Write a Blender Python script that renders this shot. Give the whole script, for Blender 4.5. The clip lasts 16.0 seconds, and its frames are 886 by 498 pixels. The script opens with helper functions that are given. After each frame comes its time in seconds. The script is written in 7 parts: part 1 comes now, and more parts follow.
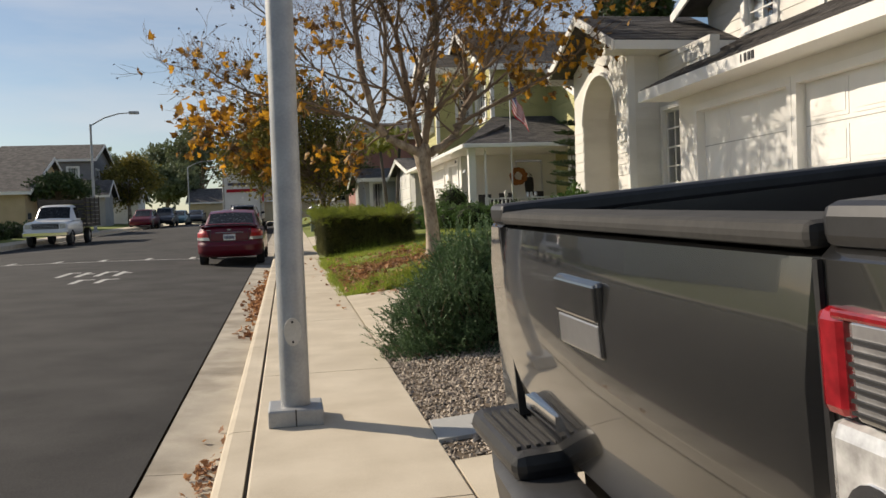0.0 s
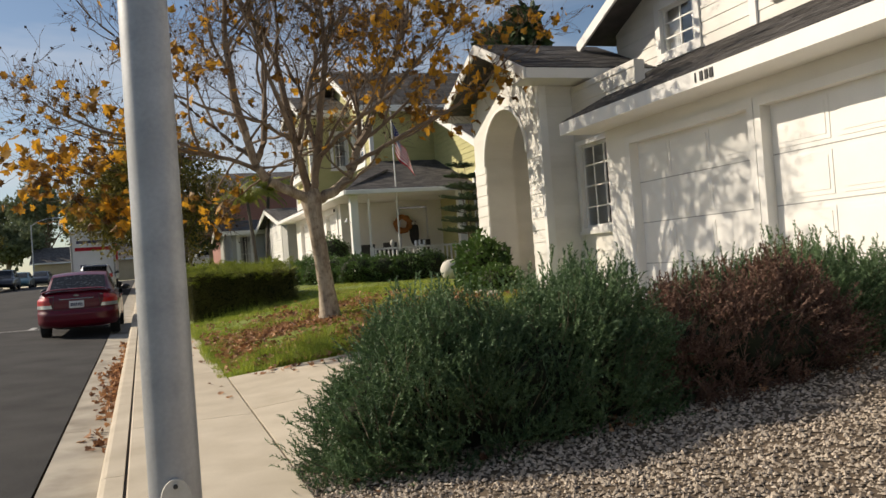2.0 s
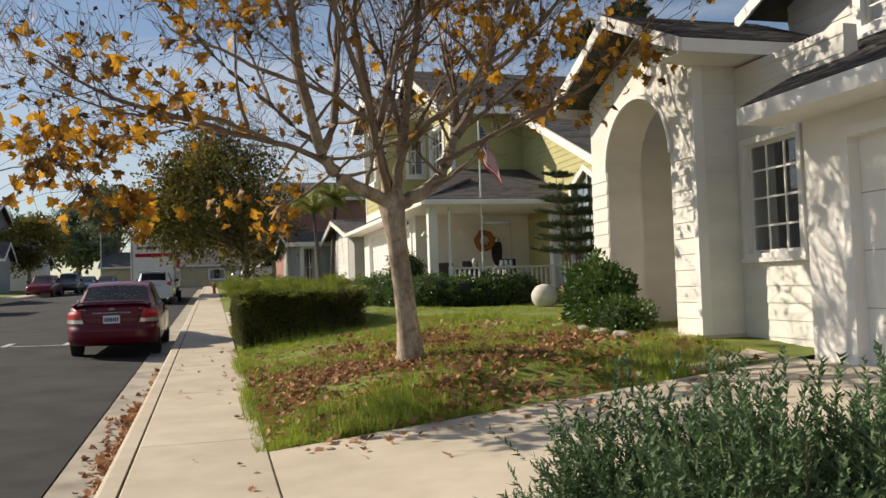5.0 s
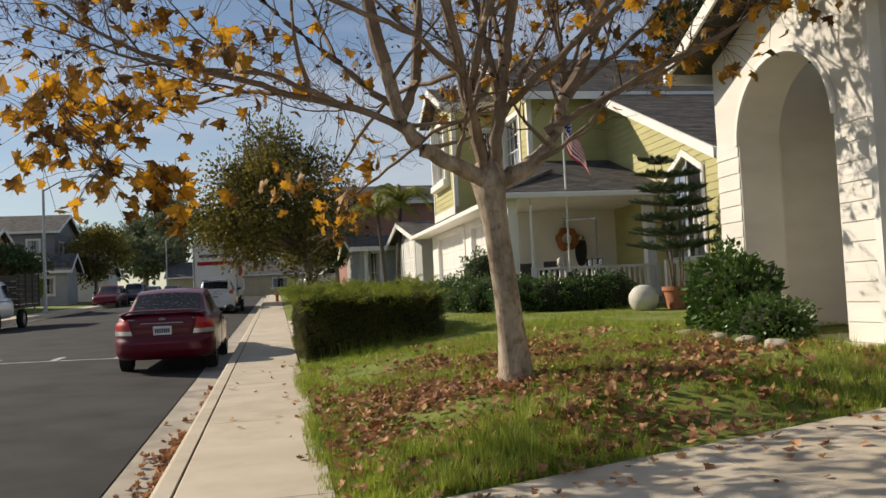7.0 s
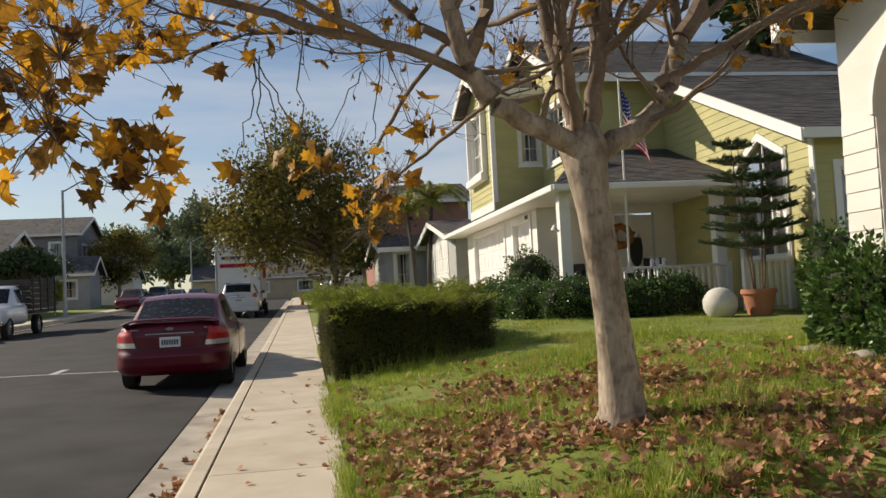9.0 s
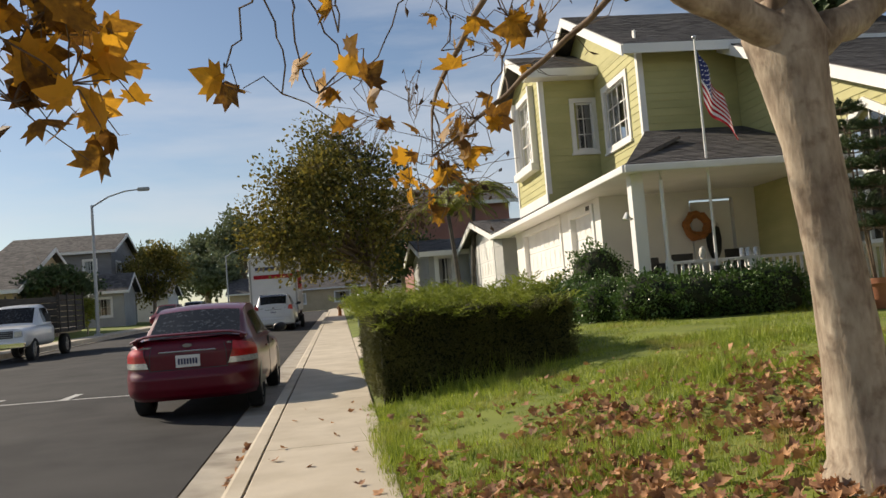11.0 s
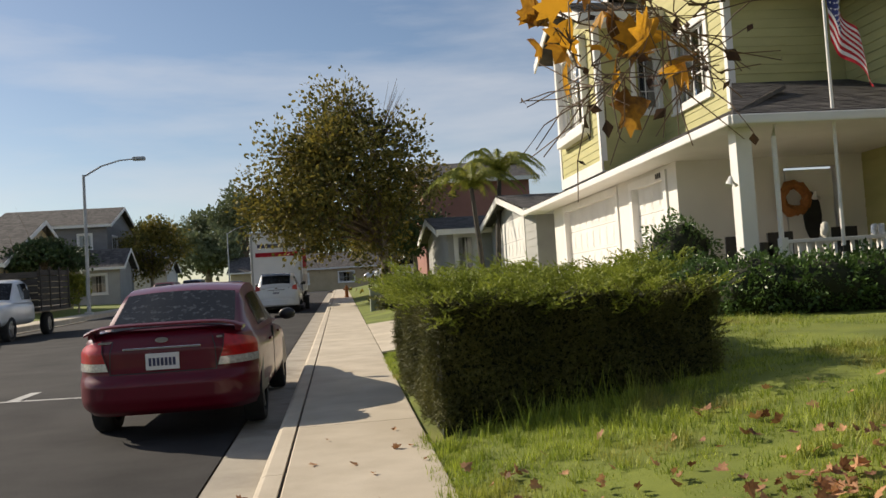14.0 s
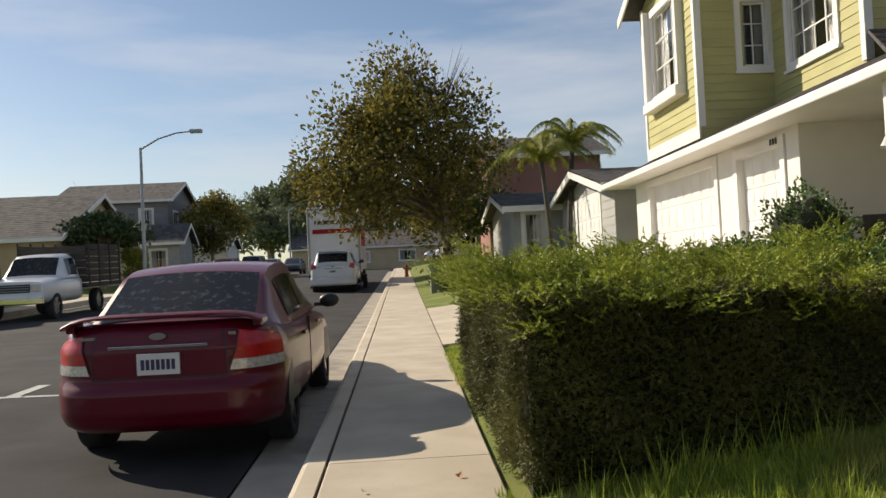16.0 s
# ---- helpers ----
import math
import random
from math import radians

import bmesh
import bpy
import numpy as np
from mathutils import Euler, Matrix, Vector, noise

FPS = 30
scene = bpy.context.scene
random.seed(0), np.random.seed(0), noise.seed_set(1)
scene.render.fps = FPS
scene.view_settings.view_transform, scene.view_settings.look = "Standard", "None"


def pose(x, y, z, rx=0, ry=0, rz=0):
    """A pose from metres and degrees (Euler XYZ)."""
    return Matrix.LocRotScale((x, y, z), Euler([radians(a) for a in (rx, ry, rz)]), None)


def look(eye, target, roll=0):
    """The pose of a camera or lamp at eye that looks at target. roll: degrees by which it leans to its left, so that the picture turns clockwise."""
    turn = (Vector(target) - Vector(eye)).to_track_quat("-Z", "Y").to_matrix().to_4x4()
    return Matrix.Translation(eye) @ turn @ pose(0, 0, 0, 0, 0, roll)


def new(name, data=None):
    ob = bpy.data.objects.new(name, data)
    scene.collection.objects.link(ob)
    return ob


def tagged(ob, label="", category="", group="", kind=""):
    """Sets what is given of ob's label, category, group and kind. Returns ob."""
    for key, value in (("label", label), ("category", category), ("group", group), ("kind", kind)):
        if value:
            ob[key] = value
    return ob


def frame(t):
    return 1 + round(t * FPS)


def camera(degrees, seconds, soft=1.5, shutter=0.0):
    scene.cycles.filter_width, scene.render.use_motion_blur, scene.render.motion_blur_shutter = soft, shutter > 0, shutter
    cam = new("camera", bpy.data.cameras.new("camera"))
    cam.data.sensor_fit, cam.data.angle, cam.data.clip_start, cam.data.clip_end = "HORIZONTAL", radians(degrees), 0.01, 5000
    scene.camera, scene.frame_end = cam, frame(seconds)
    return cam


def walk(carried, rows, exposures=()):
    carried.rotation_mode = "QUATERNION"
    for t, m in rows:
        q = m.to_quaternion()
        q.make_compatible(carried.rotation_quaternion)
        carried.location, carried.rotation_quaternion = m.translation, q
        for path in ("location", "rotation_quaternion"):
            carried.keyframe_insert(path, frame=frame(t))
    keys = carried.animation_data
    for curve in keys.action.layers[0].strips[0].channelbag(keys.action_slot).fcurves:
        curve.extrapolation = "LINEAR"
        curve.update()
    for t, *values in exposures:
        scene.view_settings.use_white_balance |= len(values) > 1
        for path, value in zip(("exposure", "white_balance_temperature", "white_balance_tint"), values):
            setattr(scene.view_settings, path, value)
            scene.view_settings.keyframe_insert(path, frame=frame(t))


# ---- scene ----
cam = camera(55.1, 16.0)
PATH = [
    (0, (-0.047, -0.017, 1.16), (0.31, 1.95, 1.098), -2.1),
    (0.5, (-0.098, 0.499, 1.179), (0.326, 2.453, 1.135), -1.9),
    (1, (-0.133, 1.085, 1.19), (0.345, 3.027, 1.156), -2.7),
    (1.5, (-0.145, 1.633, 1.223), (0.458, 3.54, 1.216), -4.2),
    (2, (-0.1, 2.154, 1.273), (0.566, 4.039, 1.309), -4.2),
    (2.5, (-0.067, 2.667, 1.303), (0.724, 4.503, 1.356), -3.0),
    (3, (0.019, 3.236, 1.333), (0.878, 5.04, 1.416), -2.1),
    (3.5, (0.07, 3.757, 1.384), (1.01, 5.521, 1.484), -2.6),
    (4, (0.193, 4.256, 1.415), (1.116, 6.027, 1.505), -2.6),
    (4.5, (0.269, 4.813, 1.386), (1.06, 6.649, 1.453), -2.4),
    (5, (0.33, 5.316, 1.427), (0.856, 7.243, 1.513), -1.9),
    (5.2, (0.317, 5.582, 1.48), (0.73, 7.536, 1.573), -2.0),
    (7.3, (0.459, 7.743, 1.378), (0.836, 9.704, 1.491), -3.0),
    (7.5, (0.486, 7.997, 1.42), (0.808, 9.967, 1.542), -3.1),
    (8, (0.453, 8.429, 1.455), (0.765, 10.401, 1.556), -3.4),
    (8.2, (0.421, 8.614, 1.493), (0.751, 10.584, 1.598), -2.8),
    (10.3, (0.499, 10.818, 1.386), (0.851, 12.784, 1.499), -3.5),
    (10.5, (0.476, 11.014, 1.404), (0.845, 12.977, 1.514), -3.8),
    (11, (0.42, 11.573, 1.405), (0.672, 13.553, 1.542), -4.6),
    (11.5, (0.321, 12.099, 1.413), (0.527, 14.085, 1.532), -4.6),
    (12, (0.312, 12.612, 1.399), (0.539, 14.597, 1.494), -4.3),
    (12.5, (0.235, 13.164, 1.414), (0.433, 15.153, 1.502), -4.0),
    (13, (0.185, 13.666, 1.444), (0.407, 15.651, 1.536), -3.2),
    (13.5, (0.173, 14.179, 1.466), (0.411, 16.163, 1.557), -3.5),
    (14, (0.136, 14.663, 1.487), (0.38, 16.645, 1.583), -3.6),
    (14.5, (0.147, 15.201, 1.521), (0.242, 17.194, 1.643), -3.8),
    (15, (0.139, 15.699, 1.526), (0.257, 17.695, 1.587), -4.1),
    (15.5, (0.189, 16.257, 1.514), (0.363, 18.249, 1.553), -2.4),
    (16, (0.228, 16.712, 1.55), (0.326, 18.708, 1.605), -2.7),
]
walk(cam, [(t, look(eye, target, roll)) for t, eye, target, roll in PATH], [(0.0, 0.14, 6780, 12), (3.0, 0.06, 6780, 12), (4.0, -0.06, 6780, 12), (5.0, 0.20, 6780, 12), (7.5, 0.06, 6780, 12), (10.5, 0.20, 6780, 12), (13.0, 0.14, 6780, 12), (16.0, 0.22, 6780, 12)])

# ---- world, sun, exposure ----
SUN_DIR = Vector((-0.80, 0.58, 0.60)).normalized()      # towards the sun
sun_data = bpy.data.lights.new("sun", "SUN")
sun_data.energy, sun_data.angle, sun_data.color = 5.0, radians(0.5), (1.0, 0.90, 0.74)
sun = new("sun", sun_data)
sun.matrix_world = look((0, 0, 60), Vector((0, 0, 60)) - SUN_DIR)

world = bpy.data.worlds.new("sky")
scene.world = world
world.use_nodes = True
wn, wl = world.node_tree.nodes, world.node_tree.links
wn.clear()
sky = wn.new("ShaderNodeTexSky")
sky.sky_type, sky.sun_disc = "NISHITA", False
sky.sun_elevation = math.asin(SUN_DIR.z)
sky.sun_rotation = math.atan2(SUN_DIR.x, SUN_DIR.y)
sky.air_density, sky.dust_density, sky.ozone_density = 1.0, 0.5, 2.2
coord = wn.new("ShaderNodeTexCoord")
stretch = wn.new("ShaderNodeMapping")
stretch.inputs["Scale"].default_value = (1.2, 2.6, 7.0)
stretch.inputs["Rotation"].default_value = (0.25, 0.3, 0.5)
cloud = wn.new("ShaderNodeTexNoise")
cloud.inputs["Scale"].default_value, cloud.inputs["Detail"].default_value = 1.5, 7.0
cloud.inputs["Roughness"].default_value = 0.55
veil = wn.new("ShaderNodeMapRange")
veil.inputs["From Min"].default_value, veil.inputs["From Max"].default_value = 0.44, 0.72
veil.inputs["To Max"].default_value = 0.6
whiten = wn.new("ShaderNodeMix")
whiten.data_type = "RGBA"
whiten.inputs["B"].default_value = (7.4, 7.7, 8.2, 1)
back = wn.new("ShaderNodeBackground")
back.inputs["Strength"].default_value = 0.085
out = wn.new("ShaderNodeOutputWorld")
wl.new(coord.outputs["Generated"], stretch.inputs["Vector"])
wl.new(stretch.outputs["Vector"], cloud.inputs["Vector"])
wl.new(cloud.outputs["Fac"], veil.inputs["Value"])
wl.new(veil.outputs["Result"], whiten.inputs["Factor"])
wl.new(sky.outputs["Color"], whiten.inputs["A"])
wl.new(whiten.outputs["Result"], back.inputs["Color"])
wl.new(back.outputs["Background"], out.inputs["Surface"])


# ---- materials ----
def surface(name, dark, light, scale=8.0, rough=0.8, bump=0.2, fine=60.0, metal=0.0, coat=0.0, spread=0.0, stain_dapple=None, stain_dapple_scale=0.7,
            stain_dapple_min=0.55, trans=0.0, aniso=(1, 1, 1), island=0.0, thin=0.0, spec=0.5):
    """A procedural surface: two colours by coarse and fine noise, relief, and stains or painted dapples of a third
    colour.
    """
    m = bpy.data.materials.new(name)
    m.use_nodes = True
    n, l = m.node_tree.nodes, m.node_tree.links
    b = n["Principled BSDF"]
    geo = n.new("ShaderNodeNewGeometry")
    mp = n.new("ShaderNodeMapping")
    mp.inputs["Scale"].default_value = aniso
    l.new(geo.outputs["Position"], mp.inputs["Vector"])
    a = n.new("ShaderNodeTexNoise")
    a.inputs["Scale"].default_value, a.inputs["Detail"].default_value = scale, 5
    f = n.new("ShaderNodeTexNoise")
    f.inputs["Scale"].default_value, f.inputs["Detail"].default_value = fine, 3
    l.new(mp.outputs["Vector"], a.inputs["Vector"])
    l.new(mp.outputs["Vector"], f.inputs["Vector"])
    add = n.new("ShaderNodeMath")
    add.operation = "MULTIPLY_ADD"
    l.new(f.outputs["Fac"], add.inputs[0])
    add.inputs[1].default_value = 0.45
    l.new(a.outputs["Fac"], add.inputs[2])
    rng = n.new("ShaderNodeMapRange")
    rng.inputs["From Min"].default_value, rng.inputs["From Max"].default_value = 0.45, 1.0
    l.new(add.outputs[0], rng.inputs["Value"])
    fac = rng.outputs["Result"]
    if spread or island:
        info = n.new("ShaderNodeObjectInfo")
        src = info.outputs["Random"] if spread else geo.outputs["Random Per Island"]
        k = n.new("ShaderNodeMath")
        k.operation = "MULTIPLY_ADD"
        l.new(src, k.inputs[0])
        k.inputs[1].default_value = spread or island
        l.new(fac, k.inputs[2])
        k2 = n.new("ShaderNodeMath")
        k2.operation = "SUBTRACT"
        l.new(k.outputs[0], k2.inputs[0])
        k2.inputs[1].default_value = (spread or island) / 2
        k2.use_clamp = True
        fac = k2.outputs[0]
    mix = n.new("ShaderNodeMix")
    mix.data_type = "RGBA"
    mix.inputs["A"].default_value, mix.inputs["B"].default_value = (*dark, 1), (*light, 1)
    l.new(fac, mix.inputs["Factor"])
    colour = mix.outputs["Result"]
    if stain_dapple:
        s = n.new("ShaderNodeTexNoise")
        s.inputs["Scale"].default_value, s.inputs["Detail"].default_value = stain_dapple_scale, 6
        l.new(geo.outputs["Position"], s.inputs["Vector"])
        sr = n.new("ShaderNodeMapRange")
        sr.inputs["From Min"].default_value, sr.inputs["From Max"].default_value = stain_dapple_min, stain_dapple_min + 0.2
        sr.inputs["To Max"].default_value = 0.8
        l.new(s.outputs["Fac"], sr.inputs["Value"])
        mx = n.new("ShaderNodeMix")
        mx.data_type = "RGBA"
        mx.inputs["B"].default_value = (*stain_dapple, 1)
        l.new(colour, mx.inputs["A"])
        l.new(sr.outputs["Result"], mx.inputs["Factor"])
        colour = mx.outputs["Result"]
    l.new(colour, b.inputs["Base Color"])
    b.inputs["Roughness"].default_value, b.inputs["Metallic"].default_value = rough, metal
    b.inputs["Coat Weight"].default_value, b.inputs["Coat Roughness"].default_value = coat, 0.04
    b.inputs["Transmission Weight"].default_value = trans
    b.inputs["Specular IOR Level"].default_value = spec
    if bump:
        bp = n.new("ShaderNodeBump")
        bp.inputs["Strength"].default_value, bp.inputs["Distance"].default_value = bump, 0.01
        l.new(add.outputs[0], bp.inputs["Height"])
        l.new(bp.outputs["Normal"], b.inputs["Normal"])
    if thin:
        tr = n.new("ShaderNodeBsdfTranslucent")
        l.new(colour, tr.inputs["Color"])
        ms = n.new("ShaderNodeMixShader")
        ms.inputs["Fac"].default_value = thin
        l.new(b.outputs["BSDF"], ms.inputs[1])
        l.new(tr.outputs["BSDF"], ms.inputs[2])
        l.new(ms.outputs["Shader"], n["Material Output"].inputs["Surface"])
    return m


ASPHALT = surface("asphalt", (0.016, 0.016, 0.017), (0.052, 0.050, 0.049), 1.1, 0.95, 0.6, 70, stain_dapple=(0.052, 0.050, 0.048), stain_dapple_scale=0.35, stain_dapple_min=0.52, spec=0.25)
CONCRETE = surface("concrete", (0.42, 0.36, 0.27), (0.60, 0.53, 0.42), 2.2, 0.9, 0.15, 160, stain_dapple=(0.36, 0.30, 0.22), stain_dapple_scale=1.1, stain_dapple_min=0.58, spread=0.25)
GUTTER = surface("gutter_concrete", (0.30, 0.27, 0.22), (0.48, 0.43, 0.35), 2.5, 0.9, 0.2, 140, stain_dapple=(0.20, 0.17, 0.13), stain_dapple_scale=1.6, stain_dapple_min=0.5)
JOINT = surface("joint_dirt", (0.05, 0.04, 0.03), (0.10, 0.08, 0.06), 12, 0.95, 0.3)
SOIL = surface("soil", (0.06, 0.045, 0.03), (0.14, 0.10, 0.065), 6, 0.95, 0.5, 50)
TURF = surface("turf", (0.085, 0.115, 0.016), (0.22, 0.26, 0.035), 1.8, 0.95, 0.6, 90, stain_dapple=(0.16, 0.13, 0.045), stain_dapple_scale=0.8, stain_dapple_min=0.55)
BLADE = surface("grass_blade", (0.12, 0.19, 0.02), (0.46, 0.52, 0.07), 3.5, 0.6, 0, 30, island=0.7, thin=0.35, stain_dapple=(0.40, 0.31, 0.11), stain_dapple_scale=1.4, stain_dapple_min=0.54)
DRYLEAF = surface("dry_leaf", (0.12, 0.048, 0.024), (0.58, 0.31, 0.15), 9, 0.75, 0.1, 60, island=0.9, thin=0.2)
GOLDLEAF = surface("autumn_leaf", (0.13, 0.062, 0.014), (0.78, 0.40, 0.03), 7, 0.55, 0.1, 50, spread=1.2, thin=0.5)
GOLDLEAF_M = surface("autumn_leaf_mass", (0.12, 0.058, 0.014), (0.66, 0.34, 0.028), 5, 0.6, 0, 50, island=1.2, thin=0.5)
FARLEAF = surface("mixed_leaf", (0.055, 0.07, 0.016), (0.32, 0.25, 0.045), 1.2, 0.7, 0, 20, island=0.9, thin=0.3)
PEBBLE = surface("pebble", (0.20, 0.16, 0.12), (0.52, 0.44, 0.35), 12, 0.85, 0.1, 80, island=1.0)
BARK = surface("sycamore_bark", (0.15, 0.105, 0.07), (0.50, 0.42, 0.32), 9, 0.9, 1.0, 45, stain_dapple=(0.13, 0.085, 0.055), stain_dapple_scale=13, stain_dapple_min=0.53, aniso=(1, 1, 0.35))
TWIG = surface("twig", (0.10, 0.07, 0.045), (0.22, 0.16, 0.11), 8, 0.9, 0.2)
ROSEMARY = surface("rosemary", (0.03, 0.068, 0.026), (0.15, 0.24, 0.10), 2.2, 0.65, 0, 30, island=0.6, thin=0.2)
DEADBRUSH = surface("dead_brush", (0.07, 0.036, 0.026), (0.22, 0.12, 0.08), 3, 0.8, 0, 40, island=0.6)
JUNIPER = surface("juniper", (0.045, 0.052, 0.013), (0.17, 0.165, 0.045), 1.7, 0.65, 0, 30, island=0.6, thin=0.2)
# near-black colour that paints the shade deep inside foliage
INNER_SHADE = surface("inner_shade", (0.012, 0.016, 0.007), (0.03, 0.036, 0.014), 5, 0.95, 0.5)
BOXLEAF = surface("glossy_leaf", (0.04, 0.085, 0.018), (0.13, 0.22, 0.05), 2, 0.4, 0, 30, island=0.6, thin=0.15)
WHITE = surface("white_paint", (0.70, 0.69, 0.66), (0.82, 0.81, 0.78), 1.2, 0.55, 0.06, 120)
STUCCO = surface("white_stucco", (0.66, 0.65, 0.61), (0.80, 0.78, 0.74), 1.0, 0.85, 0.35, 90)
SIDING = surface("white_siding", (0.62, 0.60, 0.55), (0.75, 0.73, 0.68), 1.4, 0.6, 0.1, 70, spread=0.2, aniso=(1, 1, 3))
OLIVE = surface("olive_siding", (0.38, 0.36, 0.155), (0.50, 0.47, 0.21), 1.2, 0.65, 0.1, 70, spread=0.2, aniso=(1, 1, 3))
SHINGLE = surface("shingle", (0.045, 0.042, 0.042), (0.12, 0.11, 0.105), 4, 0.92, 0.5, 90, island=0.7)
GREYWALL = surface("grey_siding", (0.16, 0.155, 0.16), (0.23, 0.225, 0.23), 1.0, 0.7, 0.1, 60, spread=0.2, aniso=(1, 1, 4))
BLUEWALL = surface("blue_grey_siding", (0.30, 0.33, 0.37), (0.40, 0.43, 0.47), 1.0, 0.7, 0.1, 60)
REDWALL = surface("brick_red_wall", (0.27, 0.125, 0.10), (0.36, 0.17, 0.14), 1.0, 0.75, 0.1, 60)
TANWALL = surface("tan_wall", (0.42, 0.33, 0.20), (0.55, 0.44, 0.28), 1.0, 0.8, 0.15, 60)
GREYSTUCCO = surface("grey_stucco", (0.32, 0.32, 0.31), (0.42, 0.42, 0.40), 1.0, 0.85, 0.25, 80)
GALV = surface("galvanised_steel", (0.30, 0.31, 0.32), (0.44, 0.45, 0.46), 6, 0.5, 0.06, 60, metal=0.45, stain_dapple=(0.28, 0.28, 0.28), stain_dapple_scale=3)
# near-black colour in place of the shade in unlit rooms
ROOM_SHADE = surface("room_shade", (0.02, 0.02, 0.022), (0.05, 0.05, 0.05), 2, 0.9, 0)
CURTAIN = surface("curtain", (0.45, 0.44, 0.42), (0.65, 0.63, 0.6), 3, 0.9, 0.2, aniso=(8, 8, 0.3), thin=0.2)
GLASS = surface("window_glass", (0.82, 0.86, 0.88), (0.88, 0.9, 0.92), 1, 0.02, 0, trans=1.0)
BLACK = surface("black_plastic", (0.012, 0.012, 0.013), (0.03, 0.03, 0.032), 8, 0.45, 0.05)
RUBBER = surface("rubber", (0.015, 0.015, 0.015), (0.04, 0.038, 0.036), 10, 0.85, 0.1)
CHROME = surface("chrome", (0.75, 0.75, 0.75), (0.85, 0.85, 0.86), 3, 0.08, 0, metal=1.0)
ALLOY = surface("alloy", (0.45, 0.45, 0.46), (0.58, 0.58, 0.6), 3, 0.3, 0, metal=0.9)
# the third colour paints dappled reflections into the car glass
CARGLASS = surface("tinted_glass", (0.006, 0.007, 0.008), (0.012, 0.013, 0.015), 2, 0.10, 0, stain_dapple=(0.10, 0.11, 0.12), stain_dapple_scale=16, stain_dapple_min=0.54, spec=0.3)
REDPAINT = surface("maroon_paint", (0.105, 0.002, 0.012), (0.13, 0.003, 0.016), 2, 0.42, 0, coat=0.5, spec=0.25)
GREYPAINT = surface("grey_metallic_paint", (0.070, 0.070, 0.071), (0.085, 0.085, 0.086), 2, 0.26, 0, coat=1.0, metal=0.85)
WHITECAR = surface("white_car_paint", (0.68, 0.69, 0.70), (0.76, 0.77, 0.78), 2, 0.3, 0, coat=0.6)
BLUECAR = surface("teal_car_paint", (0.05, 0.13, 0.15), (0.08, 0.18, 0.20), 2, 0.3, 0, metal=0.3, coat=0.6)
DARKCAR = surface("dark_car_paint", (0.02, 0.022, 0.03), (0.035, 0.038, 0.05), 2, 0.3, 0, metal=0.3, coat=0.6)
REDLENS = surface("red_lens", (0.34, 0.002, 0.006), (0.60, 0.006, 0.012), 18, 0.35, 0, coat=0.35)
CLEARLENS = surface("clear_lens", (0.42, 0.41, 0.40), (0.82, 0.81, 0.80), 30, 0.15, 0, metal=0.3, coat=0.6)
PLATE = surface("plate_white", (0.68, 0.69, 0.70), (0.78, 0.78, 0.78), 4, 0.4, 0)
INK = surface("dark_blue_ink", (0.03, 0.035, 0.09), (0.05, 0.055, 0.12), 4, 0.5, 0)
TERRACOTTA = surface("terracotta", (0.34, 0.13, 0.065), (0.50, 0.22, 0.12), 5, 0.85, 0.2)
PALESTONE = surface("pale_stone", (0.5, 0.48, 0.42), (0.66, 0.63, 0.57), 6, 0.9, 0.4)
FLAGRED = surface("flag_red", (0.40, 0.008, 0.02), (0.50, 0.015, 0.03), 3, 0.8, 0.1, thin=0.25)
FLAGWHITE = surface("flag_white", (0.72, 0.7, 0.7), (0.8, 0.79, 0.79), 3, 0.8, 0.1, thin=0.25)
FLAGBLUE = surface("flag_blue", (0.02, 0.03, 0.12), (0.035, 0.045, 0.16), 3, 0.8, 0.1, thin=0.25)
ROADPAINT = surface("road_paint", (0.34, 0.34, 0.33), (0.58, 0.58, 0.56), 5, 0.8, 0.2, 90, stain_dapple=(0.13, 0.13, 0.13), stain_dapple_scale=5, stain_dapple_min=0.52)
GREENBOX = surface("green_cabinet", (0.16, 0.19, 0.13), (0.22, 0.25, 0.18), 2, 0.6, 0.1)
WOOD = surface("weathered_wood", (0.04, 0.034, 0.028), (0.10, 0.085, 0.07), 3, 0.85, 0.4, aniso=(1, 1, 6))
BUD = surface("dry_bud", (0.035, 0.022, 0.016), (0.12, 0.07, 0.04), 6, 0.85, 0, island=0.8)
LAMPRED = surface("dark_red_lens", (0.16, 0.003, 0.006), (0.34, 0.012, 0.02), 30, 0.2, 0, coat=0.7)
RIBBED = surface("smoked_lens", (0.20, 0.20, 0.20), (0.48, 0.46, 0.46), 16, 0.12, 0, metal=0.5, coat=0.8)
# lighter juniper for the hedge top: sunlight painted into the leaf colour
JUNIPER_SUNLIT = surface("juniper_sunlit", (0.12, 0.16, 0.02), (0.38, 0.43, 0.06), 1.7, 0.6, 0, 30, island=0.6, thin=0.3)
BRANCHBARK = surface("branch_bark", (0.12, 0.085, 0.06), (0.28, 0.21, 0.15), 5, 0.9, 0.4, 40)
# greyed, paler green: the haze of distance is mixed into this colour
HAZELEAF = surface("haze_tinted_leaf", (0.09, 0.115, 0.055), (0.22, 0.25, 0.13), 1.2, 0.8, 0, 20, island=0.7, thin=0.2)
PINE = surface("pine_needle", (0.02, 0.042, 0.015), (0.08, 0.125, 0.035), 2, 0.7, 0, island=0.6)
PALMLEAF = surface("palm_leaf", (0.12, 0.16, 0.02), (0.40, 0.40, 0.07), 2, 0.55, 0, island=0.6, thin=0.3)
ORANGE = surface("orange_wreath", (0.20, 0.07, 0.02), (0.36, 0.14, 0.03), 20, 0.8, 0.5)


